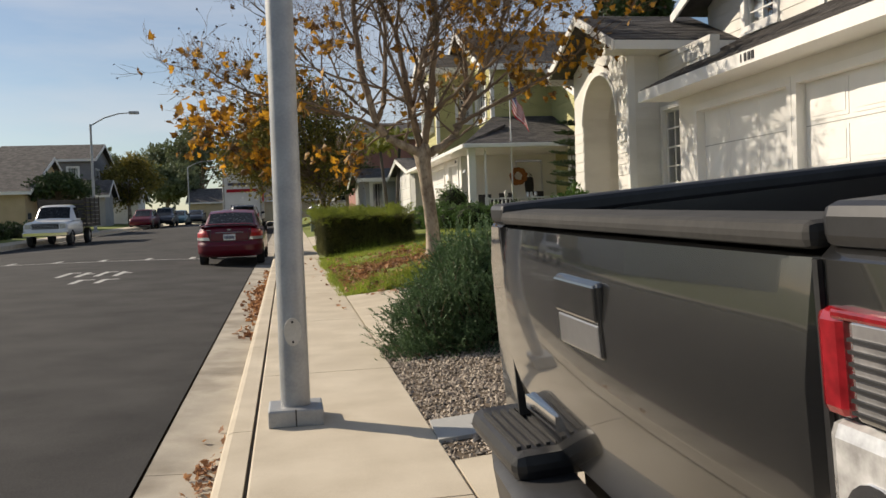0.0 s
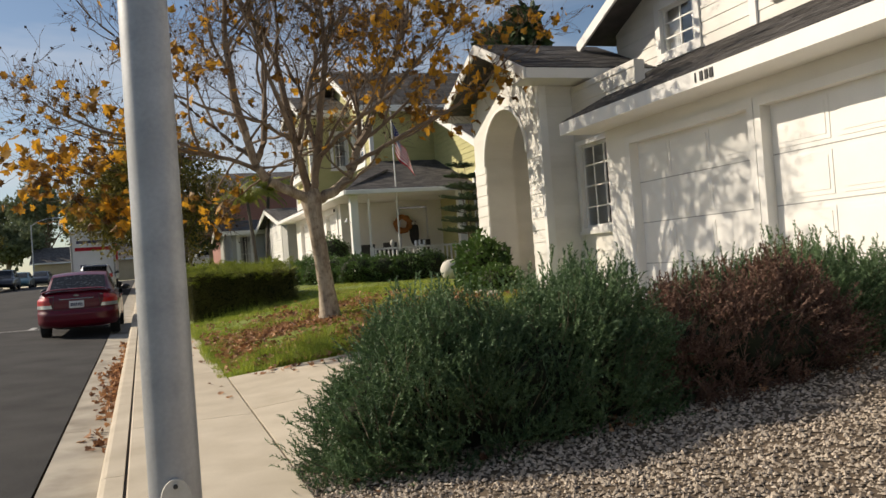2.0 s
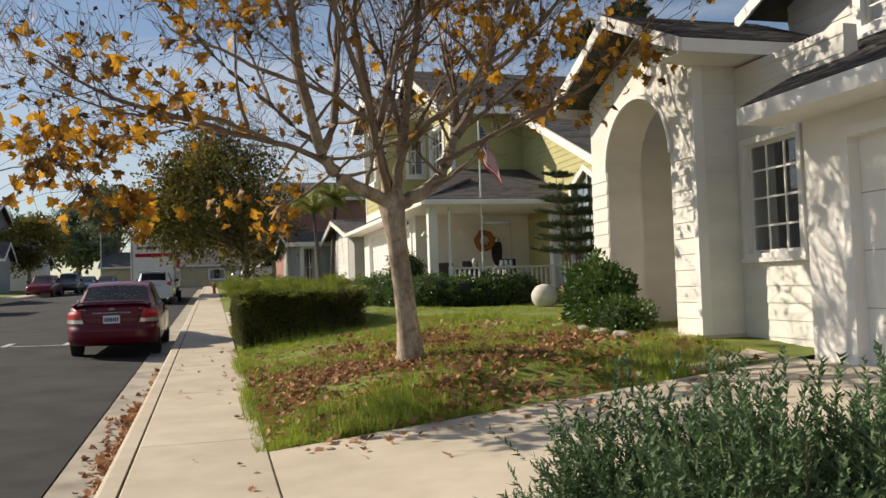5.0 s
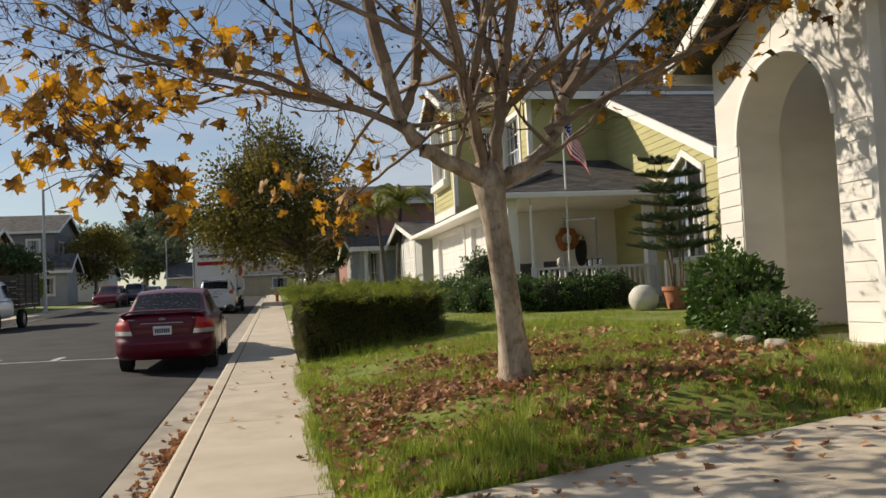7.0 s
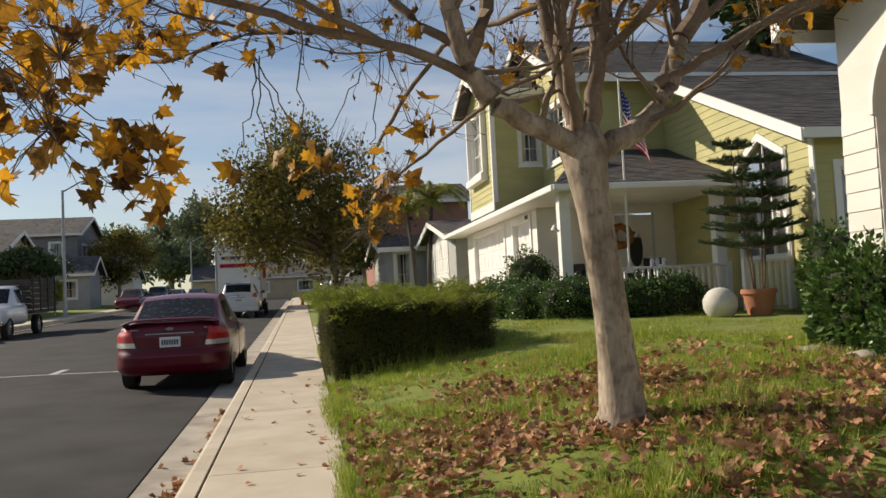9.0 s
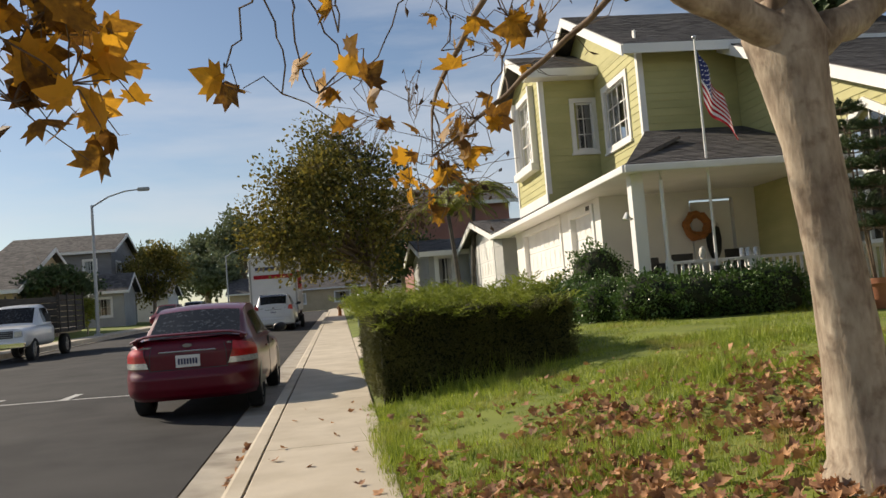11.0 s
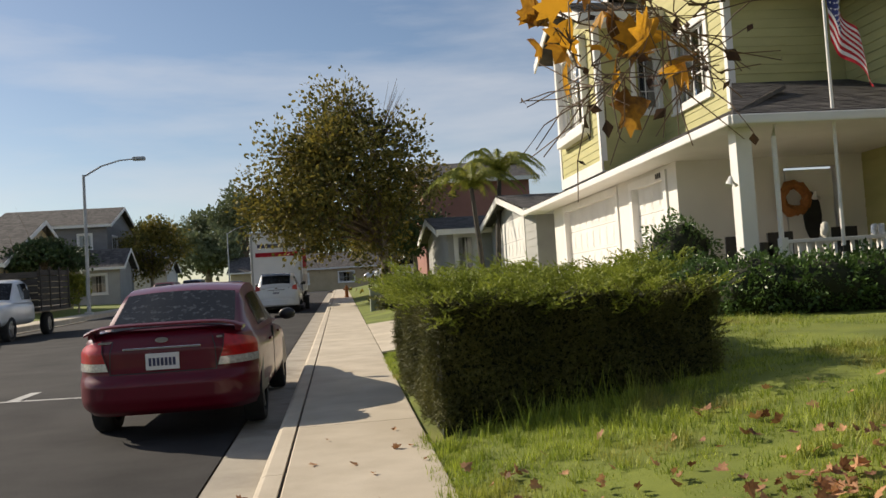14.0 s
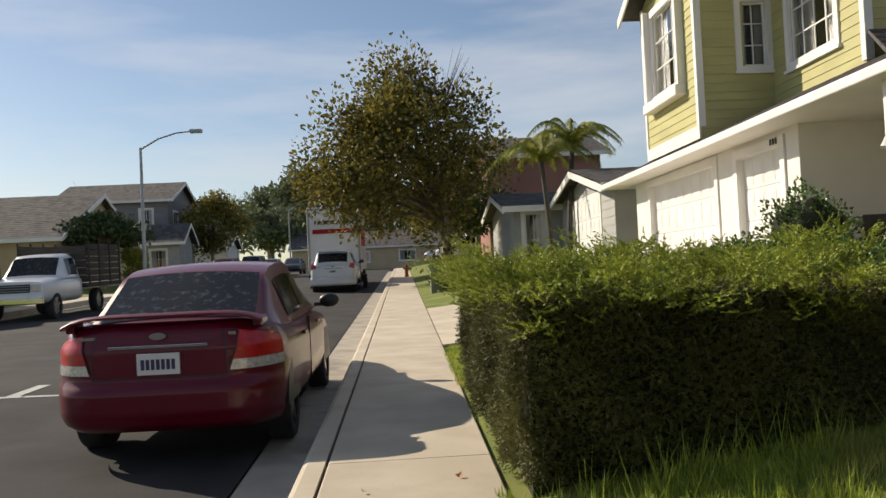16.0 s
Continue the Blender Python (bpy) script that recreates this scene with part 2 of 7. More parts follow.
# ---- mesh helpers ----
def gz(y):
    """Height of the pavement along the street, which climbs gently and levels out far away."""
    y = max(y, -60.0)
    return -0.16 + 0.0253 * y if y < 90 else 2.117 + 0.008 * (y - 90)


def drive_edge(x):
    """Where the drive of the white house ends and its lawn begins."""
    return 12.25 + 0.12 * (max(x, 0.73) - 0.73)


def drive_z(x, y):
    return gz(10.5) + 0.005 + 0.0253 * (y - 10.5) * max(0.0, 1 - (x - 0.73) / 4) + 0.085 * max(0.0, x - 0.73)


def ease(t):
    t = min(1.0, max(0.0, t))
    return t * t * (3 - 2 * t)


def lawn_z(x, y):
    """The front yards rise from the pavement towards the houses, and fall to the drives."""
    d = max(0.0, x - 0.73)
    rise = 0.155 * d if d < 2.4 else 0.372 + 0.10 * (1 - math.exp(-(d - 2.4) / 0.65 * 0.9))
    bump = 0.10 * math.exp(-((x - 2.5) ** 2 + (y - 14.8) ** 2) / 1.2)
    h = gz(y) + rise + bump
    if y < 20:
        e = drive_edge(x)
        return drive_z(x, e) - 0.01 + (h - drive_z(x, e) + 0.01) * ease((y - e) / 1.3)
    k = ease(min(abs(y - 28.3), abs(y - 36.1)) / 1.2) if not 28.3 < y < 36.1 else 0.0
    return gz(y) - 0.02 + 0.085 * d + (h - gz(y) + 0.02 - 0.085 * d) * k


def smooth(bm, angle=40):
    for fc in bm.faces:
        fc.smooth = True
    for e in bm.edges:
        if len(e.link_faces) == 2 and e.calc_face_angle(0) > radians(angle):
            e.smooth = False


def part(name, bm, material, parent=None, label="", at=None):
    """Links a bmesh (or mesh) as one object; under a parent its coordinates are the world's unless the parent stands at the origin."""
    if isinstance(bm, bmesh.types.BMesh):
        me = bpy.data.meshes.new(name)
        bm.normal_update()
        bm.to_mesh(me)
        bm.free()
    else:
        me = bm
    if material and not me.materials:
        me.materials.append(material)
    ob = new(name, me)
    if parent:
        ob.parent = parent
    if at:
        ob.matrix_basis = at
    if label:
        ob["label"] = label
    return ob


def thing(name, label, category, group="", kind="", at=None):
    ob = new(name)
    ob.empty_display_size = 0.1
    if at:
        ob.matrix_basis = at
    return tagged(ob, label, category, group, kind)


def mass(name, verts, faces, material, smoothed=False):
    me = bpy.data.meshes.new(name)
    me.from_pydata(verts, [], faces)
    me.materials.append(material)
    if smoothed:
        for p in me.polygons:
            p.use_smooth = True
    return me


def box(bm, x0, x1, y0, y1, z0, z1, bevel=0.0):
    r = bmesh.ops.create_cube(bm, size=1.0, matrix=Matrix.LocRotScale(((x0 + x1) / 2, (y0 + y1) / 2, (z0 + z1) / 2), None, (abs(x1 - x0), abs(y1 - y0), abs(z1 - z0))))
    if bevel:
        es = list({e for v in r["verts"] for e in v.link_edges})
        bmesh.ops.bevel(bm, geom=es, offset=bevel, segments=2, affect="EDGES", profile=0.5)
    return bm


def bx(*a, bevel=0.0):
    return box(bmesh.new(), *a, bevel=bevel)


def prism(bm, pts, d):
    """A flat polygon of 3D points pushed out by the vector d."""
    d = Vector(d)
    a = [bm.verts.new(p) for p in pts]
    b = [bm.verts.new(Vector(p) + d) for p in pts]
    bm.faces.new(a)
    bm.faces.new(b[::-1])
    for i in range(len(pts)):
        j = (i + 1) % len(pts)
        bm.faces.new((a[j], a[i], b[i], b[j]))
    bmesh.ops.recalc_face_normals(bm, faces=bm.faces)
    return bm


def loft(bm, rings, caps=True):
    """Skins a row of rings, each a list of as many 3D points."""
    vs = [[bm.verts.new(p) for p in r] for r in rings]
    n = len(vs[0])
    for a, b in zip(vs, vs[1:]):
        for i in range(n):
            j = (i + 1) % n
            bm.faces.new((a[i], a[j], b[j], b[i]))
    if caps:
        bm.faces.new(vs[0][::-1])
        bm.faces.new(vs[-1])
    bmesh.ops.recalc_face_normals(bm, faces=bm.faces)
    return bm


def tube(bm, pts, radii, sides=8, caps=True):
    rings = []
    for i, p in enumerate(pts):
        p = Vector(p)
        d = (Vector(pts[min(i + 1, len(pts) - 1)]) - Vector(pts[max(i - 1, 0)])).normalized()
        u = d.orthogonal().normalized() if abs(d.z) < 0.9 else d.cross(Vector((0, 1, 0))).normalized()
        v = d.cross(u).normalized()
        r = radii[i] if isinstance(radii, (list, tuple)) else radii
        rings.append([p + u * r * math.cos(2 * math.pi * k / sides) + v * r * math.sin(2 * math.pi * k / sides) for k in range(sides)])
    return loft(bm, rings, caps)


def tb(pts, radii, sides=8):
    bm = tube(bmesh.new(), pts, radii, sides)
    smooth(bm)
    return bm


# ---- ground ----
def sheet(name, xs, ys, h, material, label, category, kind="structure", thick=0.0):
    """A grid of ground whose height is h(x, y)."""
    verts = [(x, y, h(x, y)) for y in ys for x in xs]
    n = len(xs)
    faces = [(j * n + i, j * n + i + 1, (j + 1) * n + i + 1, (j + 1) * n + i) for j in range(len(ys) - 1) for i in range(n - 1)]
    ob = new(name, mass(name, verts, faces, material, True))
    return tagged(ob, label, category, "", kind)


def span(a, b, step):
    n = max(1, round((b - a) / step))
    return [a + (b - a) * i / n for i in range(n + 1)]


far_ys = span(-60, 120, 2.0) + [160, 240, 400, 800, 1600]
sheet("ground", [-1200, -300, -80, -40, -12.9, -0.4, 0.9, 8, 40, 80, 300, 1200], [-900, -200] + far_ys, lambda x, y: gz(y) - 0.30, SOIL, "bare brown soil under the street and the yards", "ground")
sheet("road", span(-11.75, -0.95, 0.6), far_ys[:-2], lambda x, y: gz(y) - 0.22 + 0.08 * (1 - ((x + 6.35) / 5.4) ** 2), ASPHALT, "worn dark grey asphalt street, slightly crowned", "road")


def strip(name, profile, y0, y1, step, material, label, category):
    """A long section of kerb or pavement: profile is a row of (x, dz) points swept along the street."""
    ys = span(y0, y1, step)
    verts = [(x, y, gz(y) + dz) for y in ys for x, dz in profile]
    n = len(profile)
    faces = [(j * n + i, j * n + i + 1, (j + 1) * n + i + 1, (j + 1) * n + i) for j in range(len(ys) - 1) for i in range(n - 1)]
    return tagged(new(name, mass(name, verts, faces, material)), label, category, "", "structure")


def slabs(name, profile, cuts, material, parent, gap=0.006):
    """Concrete cast in lengths: every length is a closed block with a joint at each end."""
    for a, b in zip(cuts, cuts[1:]):
        bm = bmesh.new()
        rings = [[Vector((x, y, gz(y) + dz)) for x, dz in profile] for y in (a + gap, b - gap)]
        loft(bm, rings)
        part(name, bm, material, parent)


pavement = thing("pavement", "sunlit beige concrete pavement in jointed slabs", "pavement", kind="structure")
part("joint_bed", loft(bmesh.new(), [[Vector((x, y, gz(y) + dz)) for x, dz in ((-0.44, -0.25), (-0.44, -0.02), (0.72, -0.02), (0.72, -0.25))] for y in span(-20, 89, 10)]), JOINT, pavement)
walk_cuts = [-20, -12] + [round(6.74 + 1.53 * k * 2, 2) for k in range(-4, 28)]
slabs("slab", [(-0.285, -0.2), (-0.285, -0.006), (-0.275, 0.0), (0.72, 0.004), (0.73, -0.004), (0.73, -0.2)], walk_cuts, CONCRETE, pavement)
kerb = thing("kerb", "pale concrete kerb with a rounded nose along the street", "kerb", kind="structure")
kerb_cuts = [-20, -12] + [round(5.1 + 3.05 * k, 2) for k in range(-2, 28)]
slabs("kerb_stone", [(-0.47, -0.32), (-0.462, -0.04), (-0.445, -0.012), (-0.415, 0.0), (-0.305, 0.0), (-0.302, -0.2)], kerb_cuts, CONCRETE, kerb, 0.004)
gutter = thing("gutter", "stained concrete gutter pan beside the kerb", "gutter", kind="structure")
slabs("gutter_slab", [(-0.95, -0.33), (-0.925, -0.213), (-0.46, -0.23), (-0.46, -0.33)], kerb_cuts, GUTTER, gutter, 0.004)
strip("gutter_far", [(-11.77, -0.19), (-12.2, -0.205)], -20, 88, 4, GUTTER, "concrete gutter on the far side of the street", "gutter")
strip("kerb_far", [(-12.2, -0.22), (-12.21, -0.02), (-12.25, 0.0), (-12.4, 0.0)], -20, 88, 4, CONCRETE, "concrete kerb on the far side of the street", "kerb")
strip("pavement_far", [(-12.4, 0.0), (-13.5, 0.004)], -20, 88, 3, CONCRETE, "concrete pavement on the far side of the street", "pavement")
sheet("lawn_far", [-60, -40, -30, -24, -20, -17, -15, -13.5], far_ys[:-3], lambda x, y: gz(y) + 0.01 + 0.03 * min(-13.5 - x, 12), TURF, "green lawns before the far houses", "lawn")
DRIVE0, DRIVE1 = 7.75, 12.45       # the drive of the white house
lawn_xs = [0.735] + span(1.0, 6.2, 0.3) + [8, 12, 20, 40]
def lawn_sheet():
    """The lawn follows the slanting edge of the drive."""
    vs = [12.25] + span(12.45, 28.35, 0.3)
    verts = []
    for v in vs:
        for x in lawn_xs:
            y = v + (drive_edge(min(x, 6.1)) - 12.25) * max(0.0, 1 - (v - 12.25) / 7)
            verts.append((x, y, lawn_z(x, y) - (0.03 if x < 0.8 else 0.0)))
    n = len(lawn_xs)
    faces = [(j * n + i, j * n + i + 1, (j + 1) * n + i + 1, (j + 1) * n + i) for j in range(len(vs) - 1) for i in range(n - 1)]
    tagged(new("lawn", mass("lawn", verts, faces, TURF, True)), "sunny green front lawn with bare and leafy patches", "lawn", "", "structure")


lawn_sheet()
sheet("yard", lawn_xs, [36.05] + span(36.5, 88, 1.5), lawn_z, TURF, "grass and planting before the houses further up", "lawn")


def drive(y0, y1, x1, label, z, cuts=(0.735, 3.0, 5.2), slant=0.0):
    d = thing("driveway", label, "driveway", kind="structure")
    xs = [*cuts, x1]
    ym = (y0 + y1) / 2
    for a, b in zip(xs, xs[1:]):
        for c, e in ((y0, ym), (ym, y1)):
            bm = bmesh.new()
            ge = 0.006
            top = [(a + ge, c + ge), (b - ge, c + ge), (b - ge, e - ge + slant * (b - 0.7) * (e == y1)), (a + ge, e - ge + slant * (a - 0.7) * (e == y1))]
            prism(bm, [Vector((x, y, z(x, y))) for x, y in top], (0, 0, -0.12))
            part("slab", bm, CONCRETE, d)
    part("joint_bed", prism(bmesh.new(), [Vector((x, y, z(x, y) - 0.03)) for x, y in ((0.75, y0), (x1, y0), (x1, y1 + slant * (x1 - 0.7)), (0.75, y1))], (0, 0, -0.1)), JOINT, d)
    return d


drive(DRIVE0, 12.25, 6.1, "sunlit concrete driveway before the white garage", drive_z, slant=0.12)
drive(28.4, 36.0, 5.8, "concrete driveway before the olive house's garage", lambda x, y: gz(y) + 0.085 * (x - 0.73))
drive(-2.2, 4.2, 6.1, "concrete driveway under the grey pickup truck", lambda x, y: gz(y) + 0.003 + 0.085 * (x - 0.73), cuts=(0.735, 3.3))


walk_ = thing("entry_walk", "concrete path from the driveway to the arched entry", "path", kind="structure")
for a, b in ((12.95, 13.72), (13.73, 14.44)):
    part("slab", prism(bmesh.new(), [(5.0, a, 0.50), (6.08, a, 0.58), (6.08, b, 0.62), (5.0, b, 0.55)], (0, 0, -0.25)), CONCRETE, walk_)


def gravel_z(x, y):
    return gz(y) - 0.01 + 0.09 * max(0.0, x - 0.73)


sheet("gravel_bed", span(0.735, 6.1, 0.3), span(4.2, DRIVE0, 0.3), gravel_z, SOIL, "bed of brown and grey pea gravel", "gravel bed")


# ---- houses ----
class Face:
    """A wall's own frame: u along it, z up, d outwards."""

    def __init__(self, origin, u, n):
        self.o, self.u, self.n = Vector((origin[0], origin[1], 0)), Vector((*u, 0)), Vector((*n, 0))

    def p(self, u, z, d=0.0):
        v = self.o + self.u * u + self.n * d
        return Vector((v.x, v.y, z))

    def block(self, bm, u0, u1, z0, z1, d0, d1):
        prism(bm, [self.p(u0, z0, d0), self.p(u1, z0, d0), self.p(u1, z1, d0), self.p(u0, z1, d0)], self.n * (d1 - d0))
        return bm

    def blk(self, *a):
        return self.block(bmesh.new(), *a)


def free_spans(u0, u1, za, zb, holes):
    spans = [(u0, u1)]
    for a, b, c, e in holes:
        if zb > c + 0.01 and za < e - 0.01:
            spans = [s for q in spans for s in ((q[0], min(q[1], a)), (max(q[0], b), q[1])) if s[1] - s[0] > 0.01]
    return spans


def wall(parent, name, f, u0, u1, z0, z1, material, holes=(), board=0.0, skin=None, top=None, thick=0.16):
    """A wall with real openings. board: the height of its siding boards; top(u): the height of a sloping top edge."""
    u0, u1 = u0 + 0.004, u1 - 0.004
    us = sorted({u0, u1, *[q for h in holes for q in h[:2] if u0 < q < u1]})
    zs = sorted({z0, z1, *[q for h in holes for q in h[2:] if z0 < q < z1]})

    def solid(i, j):
        if not (0 <= i < len(us) - 1 and 0 <= j < len(zs) - 1):
            return False
        u, z = (us[i] + us[i + 1]) / 2, (zs[j] + zs[j + 1]) / 2
        return not any(h[0] < u < h[1] and h[2] < z < h[3] for h in holes)
    bm = bmesh.new()
    made = {}

    def vert(i, j, d):
        if (i, j, d) not in made:
            made[i, j, d] = bm.verts.new(f.p(us[i], zs[j], -thick if d else 0))
        return made[i, j, d]
    for i in range(len(us) - 1):
        for j in range(len(zs) - 1):
            if solid(i, j):
                for d in (0, 1):
                    bm.faces.new([vert(*q, d) for q in ((i, j), (i + 1, j), (i + 1, j + 1), (i, j + 1))])
                for (di, dj), (a, b) in (((-1, 0), ((0, 0), (0, 1))), ((1, 0), ((1, 0), (1, 1))), ((0, -1), ((0, 0), (1, 0))), ((0, 1), ((0, 1), (1, 1)))):
                    if not solid(i + di, j + dj):
                        bm.faces.new([vert(i + a[0], j + a[1], 0), vert(i + b[0], j + b[1], 0), vert(i + b[0], j + b[1], 1), vert(i + a[0], j + a[1], 1)])
    bmesh.ops.recalc_face_normals(bm, faces=bm.faces)
    w = part(name, bm, material, parent)
    if board:
        z = z0
        while z < z1 - 0.02:
            e = min(z + board, z1)
            for s in free_spans(u0, u1, z, e, holes):
                b = bmesh.new()
                lo, hi = s
                pts = [f.p(lo, z, 0.002), f.p(lo, z, 0.018), f.p(lo, e, 0.006), f.p(lo, e, 0.002)]
                prism(b, pts, f.u * (hi - lo))
                part("siding_board", b, skin or material, w)
            z = e
    return w


def gable_wall(parent, f, u0, u1, z0, peak_u, peak_z, material, board=0.0, z_right=None):
    zr = z0 if z_right is None else z_right
    w = part("gable_wall", prism(bmesh.new(), [f.p(u0, z0), f.p(u1, zr), f.p(peak_u, peak_z)], f.n * -0.16), material, parent)
    if board:
        z = min(z0, zr)
        while z < peak_z - 0.05:
            e = min(z + board, peak_z)

            def lim(zz):
                a = u0 + (peak_u - u0) * max(0, (zz - z0) / (peak_z - z0))
                c = u1 + (peak_u - u1) * max(0, (zz - zr) / (peak_z - zr))
                return a, c
            (a0, c0), (a1, c1) = lim(z), lim(e)
            b = bmesh.new()
            prism(b, [f.p(a0, z, 0.012), f.p(c0, z, 0.012), f.p(c1, e, 0.008), f.p(a1, e, 0.008)], f.n * -0.01)
            part("siding_board", b, material, w)
            z = e
    return w


def ring_frame(f, u0, u1, z0, z1, w, d0, d1):
    """A picture-frame shape in one piece."""
    def ring(a, b, c, e, d):
        return [f.p(a, c, d), f.p(b, c, d), f.p(b, e, d), f.p(a, e, d)]
    bm = bmesh.new()
    rs = [ring(u0, u1, z0, z1, d1), ring(u0, u1, z0, z1, d0), ring(u0 + w, u1 - w, z0 + w, z1 - w, d0), ring(u0 + w, u1 - w, z0 + w, z1 - w, d1)]
    loft(bm, rs + [rs[0]], caps=False)
    bmesh.ops.remove_doubles(bm, verts=bm.verts, dist=0.0005)
    bmesh.ops.recalc_face_normals(bm, faces=bm.faces)
    return bm


def window(parent, f, u0, u1, z0, z1, trim=0.11, cols=2, rows=2, curtain=True, sill=True, name="window"):
    """A window in its opening: casing, sash, glazing bars, panes, a panel painted as the dark indoors, and a curtain
    behind.
    """
    w = part(name, ring_frame(f, u0 - trim, u1 + trim, z0 - trim, z1 + trim, trim + 0.006, -0.02, 0.045), WHITE, parent)
    part("window_sill", f.blk(u0 - trim - 0.03, u1 + trim + 0.03, z0 - trim - 0.03, z0 - trim + 0.02, 0.0, 0.075), WHITE, w)
    part("sash", ring_frame(f, u0 + 0.002, u1 - 0.002, z0 + 0.002, z1 - 0.002, 0.045, -0.08, -0.03), WHITE, w)
    for k in range(1, cols):
        u = u0 + (u1 - u0) * k / cols
        part("glazing_bar", f.blk(u - 0.012, u + 0.012, z0 + 0.045, z1 - 0.045, -0.062, -0.038), WHITE, w)
    for k in range(1, rows):
        z = z0 + (z1 - z0) * k / rows
        part("glazing_bar", f.blk(u0 + 0.045, u1 - 0.045, z - 0.012, z + 0.012, -0.064, -0.04), WHITE, w)
    g = part("pane", f.blk(u0 + 0.03, u1 - 0.03, z0 + 0.03, z1 - 0.03, -0.057, -0.052), GLASS, w)
    g.visible_shadow = False
    # flat sheet behind the pane, coloured dark for the room's shade
    part("room_shade_panel", f.blk(u0 - 0.1, u1 + 0.1, z0 - 0.1, z1 + 0.1, -0.5, -0.48), ROOM_SHADE, w)
    if curtain:
        for a, b in ((u0, u0 + (u1 - u0) * 0.33), (u1 - (u1 - u0) * 0.33, u1)):
            part("curtain", f.blk(a, b, z0, z1, -0.16, -0.15), CURTAIN, w)
    return w


def roof_plane(parent, a, b, c, d, name="roof", course=0.14, thick=0.05, gap=0.0):
    """A shingled slope: eave a to b, ridge d to c; each course overlaps the one below, and its tabs differ a little."""
    a, b, c, d = (Vector(v) for v in (a, b, c, d))
    n = (b - a).cross(d - a).normalized()
    if n.z < 0:
        n = -n
    deck = part(name, prism(bmesh.new(), [a, b, c, d], n * -thick), SHINGLE, parent)
    rows = max(2, round(((d - a).length + (c - b).length) / 2 / course))
    verts, faces = [], []
    rnd = random.Random(rows)
    for r in range(rows):
        t0, t1 = r / rows, min(1, (r + 1.15) / rows)
        l0, r0, l1, r1 = a.lerp(d, t0), b.lerp(c, t0), a.lerp(d, t1), b.lerp(c, t1)
        w = (r0 - l0).length
        k = max(1, round(w / 0.3))
        off = rnd.random()
        us = [0] + [min(1, max(0, (i + off) / k)) for i in range(k)] + [1]
        for u, v in zip(us, us[1:]):
            if v - u < 0.004:
                continue
            h = 0.010 + 0.006 * rnd.random()
            i = len(verts)
            e = 0.003 / max(w, 0.1)
            verts += [l0.lerp(r0, u + e) + n * 0.001, l0.lerp(r0, v - e) + n * 0.001, l0.lerp(r0, u + e) + n * h, l0.lerp(r0, v - e) + n * h, l1.lerp(r1, u + e) + n * 0.003, l1.lerp(r1, v - e) + n * 0.003]
            faces += [(i, i + 1, i + 3, i + 2), (i + 2, i + 3, i + 5, i + 4)]
    s = part("shingles", mass("shingles", verts, faces, SHINGLE), None, deck)
    s["kind"] = "stuff"
    return deck


def board_along(parent, a, b, w, h, material=WHITE, name="fascia", drop=True):
    """A trim board from a to b, its top edge on the line, h deep and w thick."""
    a, b = Vector(a), Vector(b)
    d = (b - a).normalized()
    side = Vector((d.y, -d.x, 0)).normalized() * w / 2
    return part(name, prism(bmesh.new(), [a - side, a + side, a + side - Vector((0, 0, h)), a - side - Vector((0, 0, h))], b - a), material, parent)


def garage_door(parent, f, u0, u1, z0, z1, cols, rows=4, post=0.16, d=-0.1):
    """A sectional garage door with raised panels, set in a white casing."""
    door = part("garage_door", f.blk(u0, u1, z0, z1, d - 0.05, d), WHITE, parent)
    for r in range(rows):
        for c in range(cols):
            cu, cz = (u1 - u0) / cols, (z1 - z0) / rows
            a, b, lo, hi = u0 + cu * c, u0 + cu * (c + 1), z0 + cz * r, z0 + cz * (r + 1)
            bm = bmesh.new()
            m = 0.055
            f.block(bm, a + m, b - m, lo + m, hi - m, d - 0.001, d + 0.006)
            f.block(bm, a + m + 0.05, b - m - 0.05, lo + m + 0.05, hi - m - 0.05, d + 0.004, d + 0.011)
            part("panel", bm, WHITE, door)
        if r:
            part("seam", f.blk(u0, u1, z0 + cz * r - 0.006, z0 + cz * r + 0.006, d, d + 0.002), GREYSTUCCO, door)
    i = 0.008
    pts = [(u0 - post, z0), (u0 + i, z0), (u0 + i, z1 - i), (u1 - i, z1 - i), (u1 - i, z0), (u1 + post, z0), (u1 + post, z1 + post), (u0 - post, z1 + post)]
    part("door_casing", prism(bmesh.new(), [f.p(a, b, -0.13) for a, b in pts], f.n * 0.165), WHITE, parent)
    return door


# the white house
white_house = thing("house", "white two-storey house with arched entry and white garage doors", "house", at=None)
FLOOR1 = 0.55
gf = Face((6.1, 0.0), (0, 1), (-1, 0))
holes = [(9.57, 11.92, FLOOR1, 2.70), (4.2, 9.38, FLOOR1, 2.70)]
wall(white_house, "garage_wall", gf, 1.4, 12.55, FLOOR1 - 0.35, 3.0, STUCCO, holes)
garage_door(white_house, gf, 9.57, 11.92, FLOOR1, 2.70, 3, 4, 0.09)
garage_door(white_house, gf, 4.2, 9.38, FLOOR1, 2.70, 6, 4, 0.09)
gs = Face((6.1, 12.55), (1, 0), (0, 1))
wall(white_house, "garage_side_wall", gs, 0, 0.95, 0.2, 3.05, STUCCO)
wall(white_house, "garage_back_wall", Face((6.1, 1.4), (1, 0), (0, -1)), 0, 4.0, 0.0, 3.05, STUCCO)
# garage roof: eave at the street, rising to the upper storey
E0, E1, EX, EZ, SL = 0.9, 12.83, 5.57, 3.14, 0.45
roof_plane(white_house, (EX, E0, EZ), (EX, E1, EZ), (8.0, E1 + 1.3, EZ + SL * 2.43), (8.0, E0, EZ + SL * 2.43))
